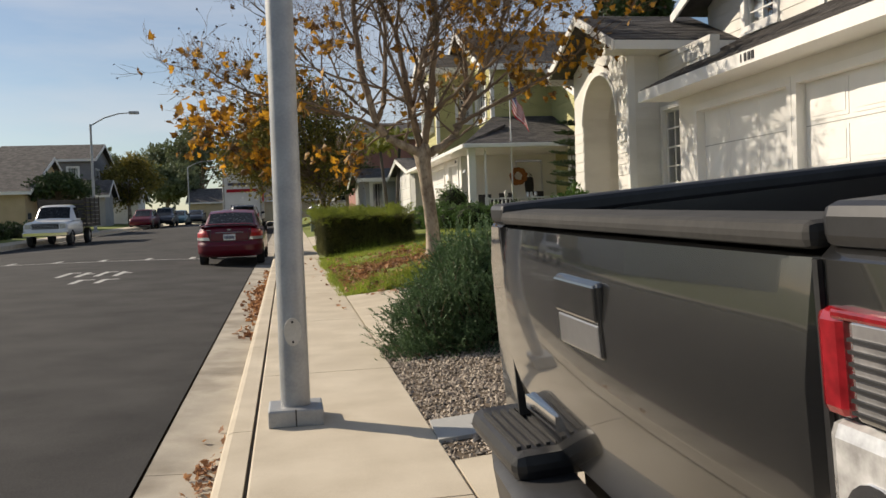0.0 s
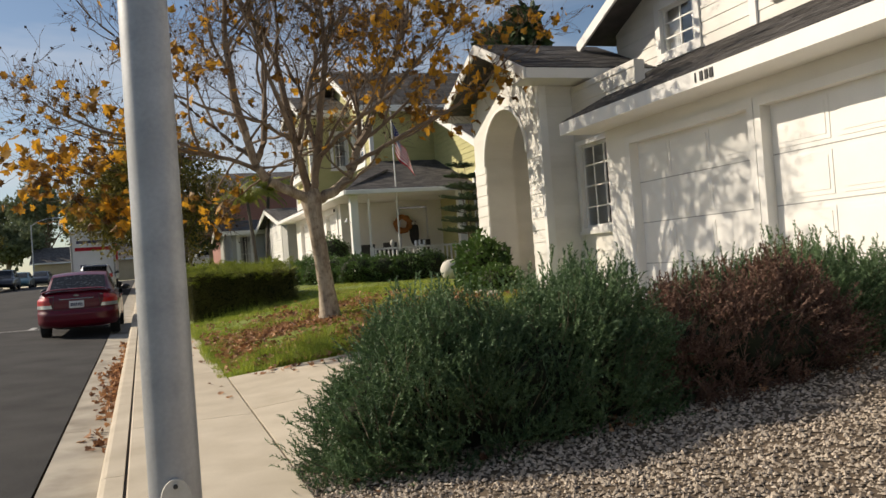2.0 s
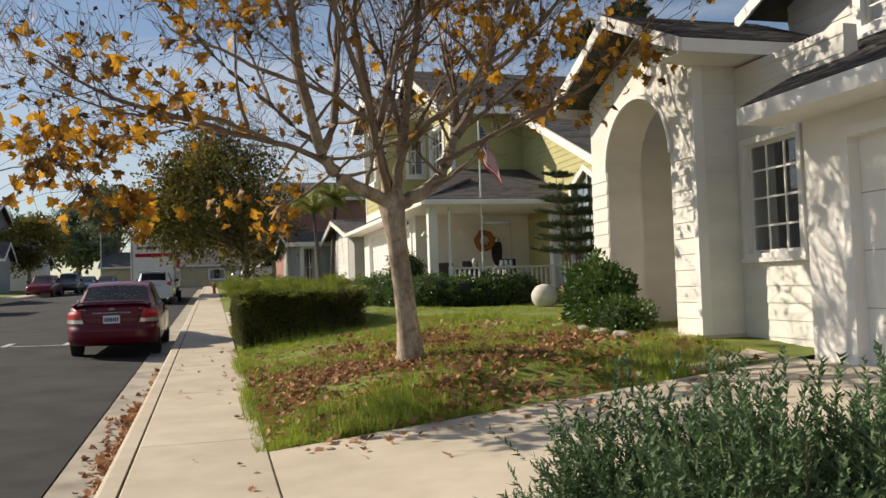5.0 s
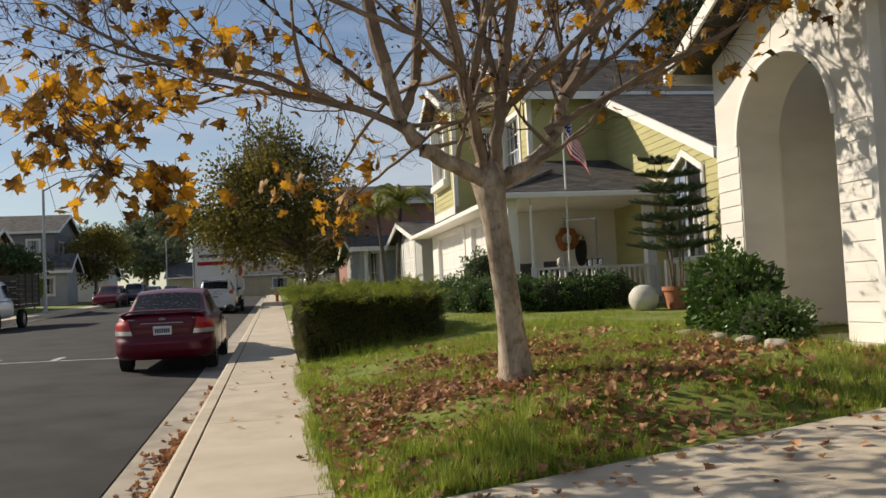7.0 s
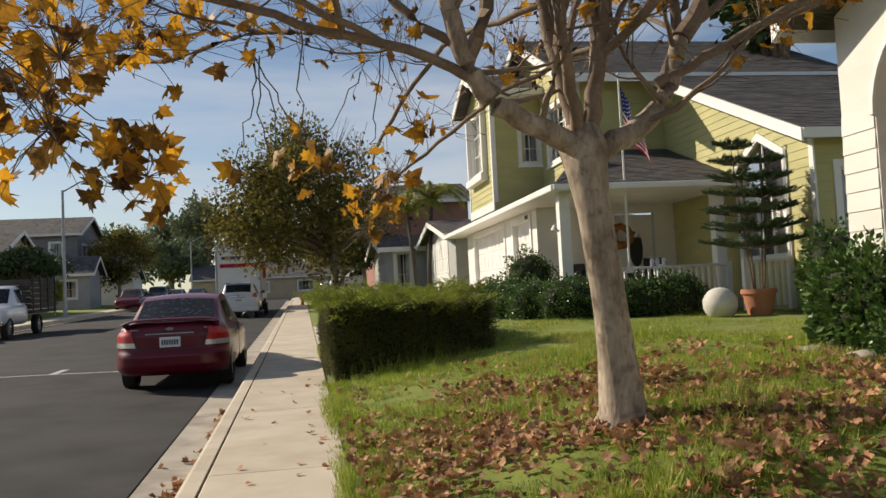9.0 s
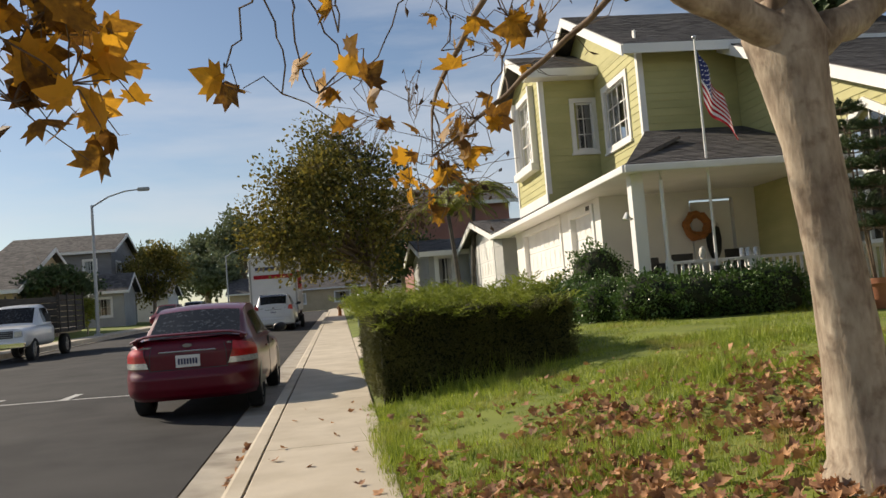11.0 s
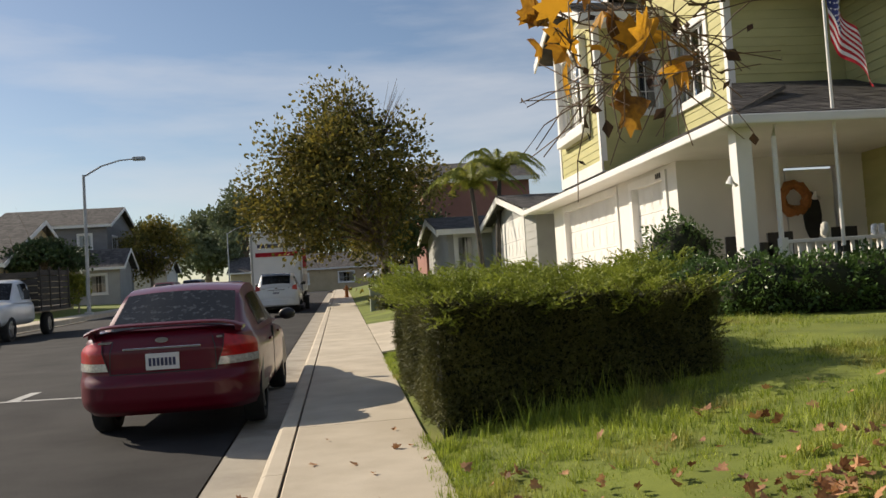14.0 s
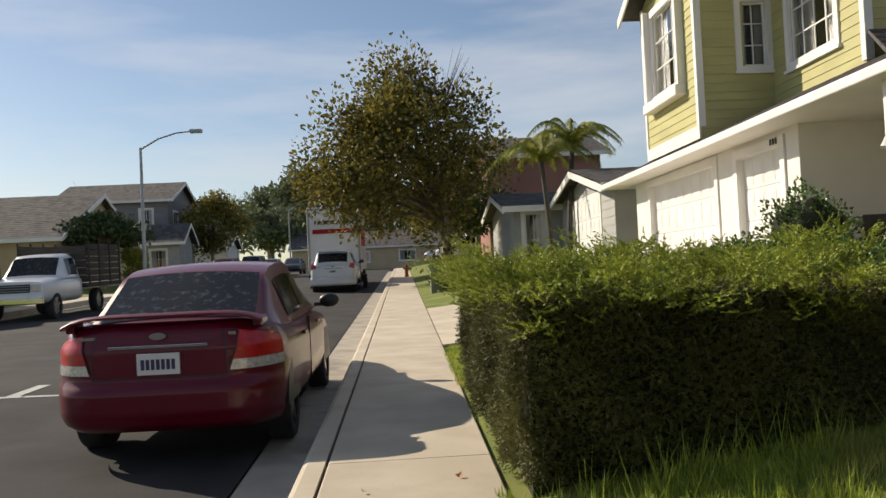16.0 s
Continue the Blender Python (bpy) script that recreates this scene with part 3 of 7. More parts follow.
board_along(white_house, (EX - 0.01, E0, EZ - 0.012), (EX - 0.01, E1, EZ - 0.012), 0.04, 0.17)
part("soffit", bx(EX + 0.02, 6.1, E0, E1, 2.965, 2.985), WHITE, white_house)
# upper storey
uf = Face((8.0, 0.0), (0, 1), (-1, 0))
uh = [(12.85, 13.75, 4.38, 5.10), (10.35, 11.05, 4.58, 5.10)]
wall(white_house, "upper_wall", uf, 6.9, 15.1, 3.2, 5.12, SIDING, uh, 0.2)
window(white_house, uf, *uh[0], cols=2, rows=3, trim=0.12)
window(white_house, uf, *uh[1], cols=2, rows=2, trim=0.12)
part("corner_trim", uf.blk(11.50, 11.64, 4.2, 5.95, 0, 0.05), WHITE, white_house)
gable_wall(white_house, uf, 6.9, 15.1, 5.12, 11.0, 6.72, SIDING, 0.2)
roof_plane(white_house, (7.4, 15.4, 5.0), (14.0, 15.4, 5.0), (14.0, 11.0, 6.76), (7.4, 11.0, 6.76))
roof_plane(white_house, (7.4, 6.6, 5.0), (14.0, 6.6, 5.0), (14.0, 11.0, 6.76), (7.4, 11.0, 6.76))
part("rake_board", prism(bmesh.new(), [(7.40, 15.4, 4.98), (7.40, 11.0, 6.74), (7.40, 11.0, 6.56), (7.40, 15.4, 4.80)], (-0.04, 0, 0)), WHITE, white_house)
part("rake_board", prism(bmesh.new(), [(7.40, 6.6, 4.98), (7.40, 11.0, 6.74), (7.40, 11.0, 6.56), (7.40, 6.6, 4.80)], (-0.04, 0, 0)), WHITE, white_house)
wall(white_house, "upper_side_wall", Face((8.0, 15.1), (1, 0), (0, 1)), 0, 5.5, 0.3, 5.1, SIDING)
wall(white_house, "upper_back_wall", Face((13.5, 6.9), (0, 1), (1, 0)), 0, 8.2, 0.3, 5.1, SIDING)
# entry tower with its arch
T0, T1, TZ, TTOP = 14.5, 17.45, 0.72, 4.2
AL, AR, ASP, ATOP = 15.1, 16.92, 3.05, 3.94
af = Face((6.1, 0.0), (0, 1), (-1, 0))


def arch_curve(n=18):
    c, r = (AL + AR) / 2, (AR - AL) / 2
    return [(c + r * math.cos(math.pi * (1 - i / n)), ASP + (ATOP - ASP) * math.sin(math.pi * i / n)) for i in range(n + 1)]


def arch_wall(x, thick):
    pts = [(T0, TZ), (AL, TZ)] + arch_curve() + [(AR, TZ), (T1, TZ), (T1, TTOP), (15.88, TTOP + 0.62), (T0, TTOP)]
    bm = prism(bmesh.new(), [(x, y, z) for y, z in pts], (thick, 0, 0))
    bmesh.ops.triangulate(bm, faces=[fc for fc in bm.faces if len(fc.verts) > 4])
    return bm


part("arch_wall", arch_wall(6.1, 0.55), SIDING, white_house, "white siding wall with a tall round arch")
z = TZ
tower = part("tower_front", bx(6.115, 6.14, T0 + 0.01, T0 + 0.03, TZ, 3.9), SIDING, white_house)
while z < TTOP - 0.05:
    e = z + 0.2
    for s in ((T0, AL - 0.02), (AR + 0.02, T1)):
        if z < ASP:
            bm = bmesh.new()
            prism(bm, [(6.098, s[0], z), (6.082, s[0], z), (6.094, s[0], e), (6.098, s[0], e)], (0, s[1] - s[0], 0))
            part("siding_board", bm, SIDING, tower)
    z = e
trim_pts = arch_curve()
bm = bmesh.new()
for (ya, za), (yb, zb) in zip(trim_pts, trim_pts[1:]):
    c = 15.95
    oa, ob_ = Vector((0, ya - c, za - ASP)).normalized() * 0.06, Vector((0, yb - c, zb - ASP)).normalized() * 0.06
    prism(bm, [(6.1, ya, za), (6.1, yb, zb), (6.1, yb + ob_.y, zb + ob_.z), (6.1, ya + oa.y, za + oa.z)], (-0.035, 0, 0))
part("arch_trim", bm, WHITE, white_house)
tf = Face((6.1, T0), (1, 0), (0, -1))
wall(white_house, "tower_side_wall", tf, 0, 1.9, 0.3, TTOP - 0.02, SIDING, [], 0.2)
part("corner_trim", bx(6.06, 6.2, T0 - 0.035, T0 + 0.06, 0.6, TTOP), WHITE, white_house)
wall(white_house, "tower_far_wall", Face((6.1, T1), (1, 0), (0, 1)), 0, 2.0, 0.5, TTOP, SIDING)
part("porch_floor", bx(5.95, 8.0, 14.45, 17.3, 0.3, TZ), CONCRETE, white_house)
ef = Face((7.75, 0.0), (0, 1), (-1, 0))
wall(white_house, "entry_wall", ef, 14.6, 17.2, TZ, 4.0, SIDING, [(15.25, 16.15, TZ, 2.8), (15.25, 16.15, 2.95, 3.6)])
door = part("front_door", ef.blk(15.25, 16.15, TZ, 2.8, -0.1, -0.05), WHITE, white_house)
for zz in (0.25, 1.05):
    for a in (0.1, 0.5):
        part("door_panel", ef.blk(15.25 + a, 15.25 + a + 0.3, TZ + zz, TZ + zz + 0.65, -0.05, -0.04), WHITE, door)
part("door_handle", tb([(7.76, 15.32, 1.75), (7.70, 15.32, 1.75), (7.70, 15.42, 1.75)], 0.012, 6), CHROME, door)
window(white_house, ef, 15.25, 16.15, 2.95, 3.6, cols=2, rows=1, curtain=False)
RZ = 5.08
roof_plane(white_house, (5.62, 13.95, 4.22), (8.0, 13.95, 4.22), (8.0, 15.88, RZ), (5.62, 15.88, RZ))
roof_plane(white_house, (5.62, 17.81, 4.22), (8.0, 17.81, 4.22), (8.0, 15.88, RZ), (5.62, 15.88, RZ))
for ya in (13.95, 17.81):
    part("rake_board", prism(bmesh.new(), [(5.62, ya, 4.21), (5.62, 15.88, RZ - 0.01), (5.62, 15.88, RZ - 0.18), (5.62, ya, 4.04)], (-0.035, 0, 0)), WHITE, white_house)
board_along(white_house, (5.62, 13.94, 4.20), (8.0, 13.94, 4.20), 0.04, 0.16)
board_along(white_house, (5.62, 17.82, 4.20), (8.0, 17.82, 4.20), 0.04, 0.16)
part("soffit", bx(5.62, 8.0, 13.95, T0, 4.04, 4.055), WHITE, white_house)
# recessed bay with its arched window
bf = Face((6.68, 0.0), (0, 1), (-1, 0))
wall(white_house, "bay_wall", bf, 12.57, 14.49, 0.3, 4.0, SIDING, [(13.35, 14.32, 1.68, 3.02)], 0.2)
window(white_house, bf, 13.35, 14.32, 1.68, 3.02, cols=3, rows=4, trim=0.07, curtain=False)
part("house_number", bx(5.535, 5.55, 9.42, 9.46, 3.0, 3.1), BLACK, white_house, "dark plain bar on the fascia")
for k, (w, h) in enumerate(((0.02, 0.1), (0.05, 0.1), (0.05, 0.1), (0.05, 0.1))):
    part("number_bar", bx(5.53, 5.538, 9.70 - 0.085 * k - w, 9.70 - 0.085 * k, 3.0, 3.0 + h), BLACK, white_house)

# the olive house
olive_house = thing("house", "olive-yellow two-storey house with white trim and porch", "house")
F2 = 1.12
of = Face((5.8, 0.0), (0, 1), (-1, 0))
oh = [(28.75, 30.35, F2, 3.17), (31.35, 35.25, F2, 3.22)]
wall(olive_house, "garage_wall", of, 28.2, 36.4, 0.7, 3.6, STUCCO, oh)
garage_door(olive_house, of, *oh[0], 4, 4, 0.14)
garage_door(olive_house, of, *oh[1], 8, 4, 0.14)
for k in range(3):
    part("number_bar", bx(5.752, 5.763, 28.80 + 0.09 * k, 28.85 + 0.09 * k, 3.2, 3.29), BLACK, olive_house)
wall(olive_house, "porch_wall", Face((5.8, 28.2), (1, 0), (0, -1)), 0, 4.5, 0.7, 3.6, STUCCO, [(1.9, 2.85, 1.2, 3.2)])
wall(olive_house, "garage_far_wall", Face((5.8, 36.4), (1, 0), (0, 1)), 0, 6, 0.7, 3.6, STUCCO)
# lower roof: eave along the garage, turning round the porch
LE, LX, PY = 3.52, 5.28, 25.0
roof_plane(olive_house, (LX, PY, LE), (LX, 37.4, LE), (7.0, 37.4, LE + 0.74), (7.0, 26.7, LE + 0.74))
roof_plane(olive_house, (LX, PY, LE), (9.3, PY, LE), (9.3, 28.4, LE + 1.2), (7.0, 28.4, LE + 1.2))
part("gutter_pipe", bx(LX - 0.09, LX + 0.02, PY - 0.05, 37.45, LE - 0.15, LE - 0.02, bevel=0.02), WHITE, olive_house, "white eaves gutter")
part("gutter_pipe", bx(LX - 0.05, 9.3, PY - 0.09, PY + 0.02, LE - 0.15, LE - 0.02, bevel=0.02), WHITE, olive_house, "white eaves gutter")
part("soffit", bx(LX, 5.8, 28.2, 37.4, LE - 0.13, LE - 0.11), WHITE, olive_house)
part("porch_ceiling", bx(LX, 9.3, PY, 28.2, LE - 0.13, LE - 0.11), WHITE, olive_house)
part("porch_floor", bx(5.6, 9.3, 25.2, 28.2, 0.6, F2 + 0.03), CONCRETE, olive_house)
for x, y in ((5.55, 25.4), (8.75, 25.35)):
    part("porch_post", bx(x - 0.11, x + 0.11, y - 0.11, y + 0.11, 0.75, LE - 0.13, bevel=0.01), WHITE, olive_house)
part("downspout", tb([(5.9, 25.1, 3.4), (5.95, 25.25, 3.25), (5.95, 25.25, 0.85)], 0.035, 8), WHITE, olive_house)
pd = Face((5.8, 28.2), (1, 0), (0, -1))
pdoor = part("front_door", pd.blk(1.95, 2.8, 1.2, 3.15, -0.1, -0.05), WHITE, olive_house, "white front door with a dark figure wreath")
part("door_wreath", prism(bmesh.new(), [pd.p(2.37 + 0.16 * math.cos(a), 2.35 + 0.42 * math.sin(a), -0.04) for a in [i * math.pi / 6 for i in range(12)]], (0, -0.04, 0)), BLACK, pdoor)
# upper box over the garage
B0, B1, BXF, BZ0, BZ1 = 31.45, 34.6, 5.62, 3.72, 6.95
bff = Face((BXF, 0.0), (0, 1), (-1, 0))
bh = [(32.25, 33.95, 4.95, 6.6)]
wall(olive_house, "box_front_wall", bff, B0, B1, BZ0, BZ1, OLIVE, bh, 0.16)
window(olive_house, bff, *bh[0], cols=3, rows=3, trim=0.14)
part("window_ledge", bx(5.40, 5.62, 32.05, 34.15, 4.62, 4.82, bevel=0.02), WHITE, olive_house)
for y in (32.05, 34.03):
    part("ledge_post", bx(5.46, 5.62, y, y + 0.12, 4.82, 6.75), WHITE, olive_house)
bsf = Face((BXF, B0), (1, 0), (0, -1))
bsh = [(0.86, 1.36, 4.95, 6.12)]
wall(olive_house, "box_side_wall", bsf, 0, 1.38, BZ0, BZ1, OLIVE, bsh, 0.16)
window(olive_house, bsf, 0.80, 1.28, 4.95, 6.12, cols=2, rows=3, trim=0.1)
wall(olive_house, "box_far_wall", Face((BXF, B1), (1, 0), (0, 1)), 0, 1.38, BZ0, BZ1, OLIVE)
part("skirt_trim", bx(BXF - 0.04, BXF - 0.002, B0 - 0.04, B1, BZ0 - 0.02, BZ0 + 0.22), WHITE, olive_house)
for y in (B0 - 0.03, B1 - 0.09):
    part("corner_trim", bx(BXF - 0.035, BXF + 0.0, y, y + 0.12, BZ0 + 0.2, BZ1), WHITE, olive_house)
part("corner_trim", bx(BXF - 0.03, BXF + 0.09, B0 - 0.035, B0 - 0.001, BZ0 + 0.2, BZ1), WHITE, olive_house)
part("box_floor", bx(BXF, 7.0, B0, B1, BZ0 - 0.02, BZ0), WHITE, olive_house)
roof_plane(olive_house, (5.22, B0 - 0.4, BZ1 - 0.05), (7.1, B0 - 0.4, BZ1 - 0.05), (7.1, 33.0, 7.75), (5.22, 33.0, 7.75))
roof_plane(olive_house, (5.22, B1 + 0.4, BZ1 - 0.05), (7.1, B1 + 0.4, BZ1 - 0.05), (7.1, 33.0, 7.75), (5.22, 33.0, 7.75))
gable_wall(olive_house, bff, B0, B1, BZ1, 33.02, 7.6, OLIVE, 0.16)
for ya in (B0 - 0.4, B1 + 0.4):
    part("rake_board", prism(bmesh.new(), [(5.22, ya, BZ1 - 0.07), (5.22, 33.0, 7.73), (5.22, 33.0, 7.53), (5.22, ya, BZ1 - 0.27)], (-0.035, 0, 0)), WHITE, olive_house)
board_along(olive_house, (5.22, B0 - 0.41, BZ1 - 0.06), (7.1, B0 - 0.41, BZ1 - 0.06), 0.04, 0.2)
part("soffit", bx(5.22, 7.0, B0 - 0.4, B0, BZ1 - 0.27, BZ1 - 0.25), WHITE, olive_house)
# main upper block
mf = Face((7.0, 0.0), (0, 1), (-1, 0))
mh = [(29.25, 30.75, 4.82, 6.15)]
wall(olive_house, "upper_wall", mf, 28.45, 35.5, 3.6, 6.7, OLIVE, mh, 0.16)
window(olive_house, mf, *mh[0], cols=4, rows=3, trim=0.13)
gable_wall(olive_house, mf, 28.45, 35.5, 6.7, 32.0, 8.4, OLIVE, 0.16)
msf = Face((7.0, 28.45), (1, 0), (0, -1))
wall(olive_house, "upper_side_wall", msf, 0, 2.15, 3.6, 6.7, OLIVE, [], 0.16)
for a in (bx(6.965, 6.998, 28.42, 28.54, 4.3, 6.9), bx(6.97, 7.09, 28.415, 28.448, 4.3, 6.7)):
    part("corner_trim", a, WHITE, olive_house)
roof_plane(olive_house, (6.5, 27.9, 6.45), (14.0, 27.9, 6.45), (14.0, 32.0, 8.45), (6.5, 32.0, 8.45))
roof_plane(olive_house, (6.5, 36.1, 6.45), (14.0, 36.1, 6.45), (14.0, 32.0, 8.45), (6.5, 32.0, 8.45))
for ya in (27.9, 36.1):
    part("rake_board", prism(bmesh.new(), [(6.5, ya, 6.43), (6.5, 32.0, 8.43), (6.5, 32.0, 8.2), (6.5, ya, 6.2)], (-0.035, 0, 0)), WHITE, olive_house)
board_along(olive_house, (6.5, 27.89, 6.44), (14.0, 27.89, 6.44), 0.04, 0.2)
# the wing with the sloping gable towards the white house
wf = Face((9.15, 0.0), (0, 1), (-1, 0))
WU0, WU1, WZ0, WZ1, WAP = 23.50, 25.05, 1.95, 3.72, 4.12      # the house-shaped window


def wing_top(y):
    return 4.05 + (y - 22.6) * (6.45 - 4.05) / 5.85


def wing_piece(y0, y1, z0, z1=None):
    """A stretch of the wing's wall; with no top given it reaches the slope."""
    a, b = (wing_top(y0), wing_top(y1)) if z1 is None else (z1, z1)
    part("wing_wall", prism(bmesh.new(), [wf.p(y0, z0), wf.p(y1, z0), wf.p(y1, b), wf.p(y0, a)], (0.16, 0, 0)), OLIVE, olive_house)


wing_piece(22.6, WU0, 0.8)
wing_piece(WU1, 28.45, 0.8)
wing_piece(WU0 + 0.002, WU1 - 0.002, 0.8, WZ0)
WM = (WU0 + WU1) / 2
for ya, yb, za, zb in ((WU0, WM, WZ1, WAP), (WM, WU1, WAP, WZ1)):
    part("wing_wall", prism(bmesh.new(), [wf.p(ya, za), wf.p(yb, zb), wf.p(yb, wing_top(yb)), wf.p(ya, wing_top(ya))], (0.16, 0, 0)), OLIVE, olive_house)
for k in range(34):
    zz = 1.0 + k * 0.16
    end = 22.6 + max(0.0, (zz + 0.16 - 4.05) / 2.4 * 5.85)
    spans = [(end, 28.4)]
    if zz + 0.155 > WZ0 - 0.12 and zz < WZ1 + 0.02:
        spans = [(end, WU0 - 0.13), (WU1 + 0.13, 28.4)]
    elif WZ1 + 0.02 <= zz < WAP + 0.16:
        half = (WU1 - WM + 0.14) * max(0.0, (WAP + 0.16 - zz) / (WAP + 0.16 - WZ1))
        spans = [(end, WM - half), (WM + half, 28.4)]
    for lo, hi in spans:
        if hi - lo > 0.05:
            part("siding_board", prism(bmesh.new(), [wf.p(lo, zz, 0.001), wf.p(lo, zz, 0.016), wf.p(lo, zz + 0.155, 0.005), wf.p(lo, zz + 0.155, 0.001)], (0, hi - lo, 0)), OLIVE, olive_house)


def gabled_window():
    """White casing with a pointed head, sash bars and pale curtains behind the glass."""
    def outline(g):
        return [(WU0 - g, WZ0 - g), (WU1 + g, WZ0 - g), (WU1 + g, WZ1 + g * 0.6), (WM, WAP + g * 1.25), (WU0 - g, WZ1 + g * 0.6)]
    bm = bmesh.new()
    rs = [[wf.p(u, z, d) for u, z in outline(g)] for g, d in ((0.13, 0.05), (0.13, -0.02), (0.0, -0.02), (0.0, 0.05))]
    loft(bm, rs + [rs[0]], caps=False)
    bmesh.ops.remove_doubles(bm, verts=bm.verts, dist=0.0005)
    bmesh.ops.recalc_face_normals(bm, faces=bm.faces)
    w = part("window", bm, WHITE, olive_house, "white-cased window with a pointed head")
    part("transom", wf.blk(WU0, WU1, 3.05, 3.12, -0.08, 0.0), WHITE, w)
    for u in (WU0 + (WU1 - WU0) / 3, WU0 + (WU1 - WU0) * 2 / 3):
        part("glazing_bar", wf.blk(u - 0.02, u + 0.02, WZ0, 3.05, -0.08, -0.01), WHITE, w)
    part("glazing_bar", wf.blk(WM - 0.012, WM + 0.012, 3.12, WAP - 0.03, -0.07, -0.04), WHITE, w)
    g = part("pane", prism(bmesh.new(), [wf.p(u, z, -0.06) for u, z in outline(0.0)], (0.005, 0, 0)), GLASS, w)
    g.visible_shadow = False
    # the shade indoors, again painted on a flat sheet
    part("room_shade_panel", wf.blk(WU0 - 0.1, WU1 + 0.1, WZ0 - 0.1, WAP, -0.5, -0.48), ROOM_SHADE, w)
    for a, b in ((WU0, WU0 + 0.6), (WU1 - 0.4, WU1)):
        part("curtain", wf.blk(a, b, WZ0, 3.05, -0.16, -0.15), CURTAIN, w)


gabled_window()
part("corner_trim", bx(9.11, 9.148, 22.55, 22.68, 0.8, 4.0), WHITE, olive_house)
part("rake_board", prism(bmesh.new(), [(8.8, 22.3, 3.98), (8.8, 28.9, 6.75), (8.8, 28.9, 6.53), (8.8, 22.3, 3.76)], (-0.04, 0, 0)), WHITE, olive_house)
roof_plane(olive_house, (8.8, 22.3, 4.0), (14.0, 22.3, 4.0), (14.0, 28.9, 6.77), (8.8, 28.9, 6.77))
board_along(olive_house, (8.8, 22.29, 3.99), (14.0, 22.29, 3.99), 0.04, 0.18)
wsf = Face((9.16, 22.594), (1, 0), (0, -1))
wall(olive_house, "wing_side_wall", wsf, 0, 5, 0.7, 4.0, OLIVE, [(0.45, 1.75, 1.9, 3.35)], 0.16)
window(olive_house, wsf, 0.45, 1.75, 1.9, 3.35, cols=2, rows=1, trim=0.13)
# porch railing
RY, RTOP = 25.22, 1.86
rail = thing("porch_railing", "white painted wooden porch railing with square balusters", "railing")
part("top_rail", bx(5.95, 8.9, RY - 0.05, RY + 0.05, RTOP - 0.05, RTOP, bevel=0.008), WHITE, rail)
part("bottom_rail", bx(5.95, 8.9, RY - 0.03, RY + 0.03, F2 + 0.1, F2 + 0.16), WHITE, rail)
for k in range(23):
    x = 6.05 + k * 0.125
    part("baluster", bx(x - 0.02, x + 0.02, RY - 0.02, RY + 0.02, F2 + 0.16, RTOP - 0.05), WHITE, rail)
for k in range(7):
    x = 8.32 + k * 0.125
    part("baluster", bx(x - 0.022, x + 0.022, 23.42, 23.46, 1.02, 1.80), WHITE, rail)
part("top_rail", bx(8.2, 9.14, 23.39, 23.49, 1.80, 1.85, bevel=0.008), WHITE, rail)
part("post", bx(9.04, 9.14, 23.385, 23.495, 0.95, 1.88, bevel=0.006), WHITE, rail)
part("post", bx(8.17, 8.27, 23.385, 23.495, 0.95, 1.88, bevel=0.006), WHITE, rail)
for x in (5.95, 7.4, 8.85):
    part("post", bx(x - 0.05, x + 0.05, RY - 0.052, RY + 0.052, F2, RTOP + 0.03, bevel=0.006), WHITE, rail)


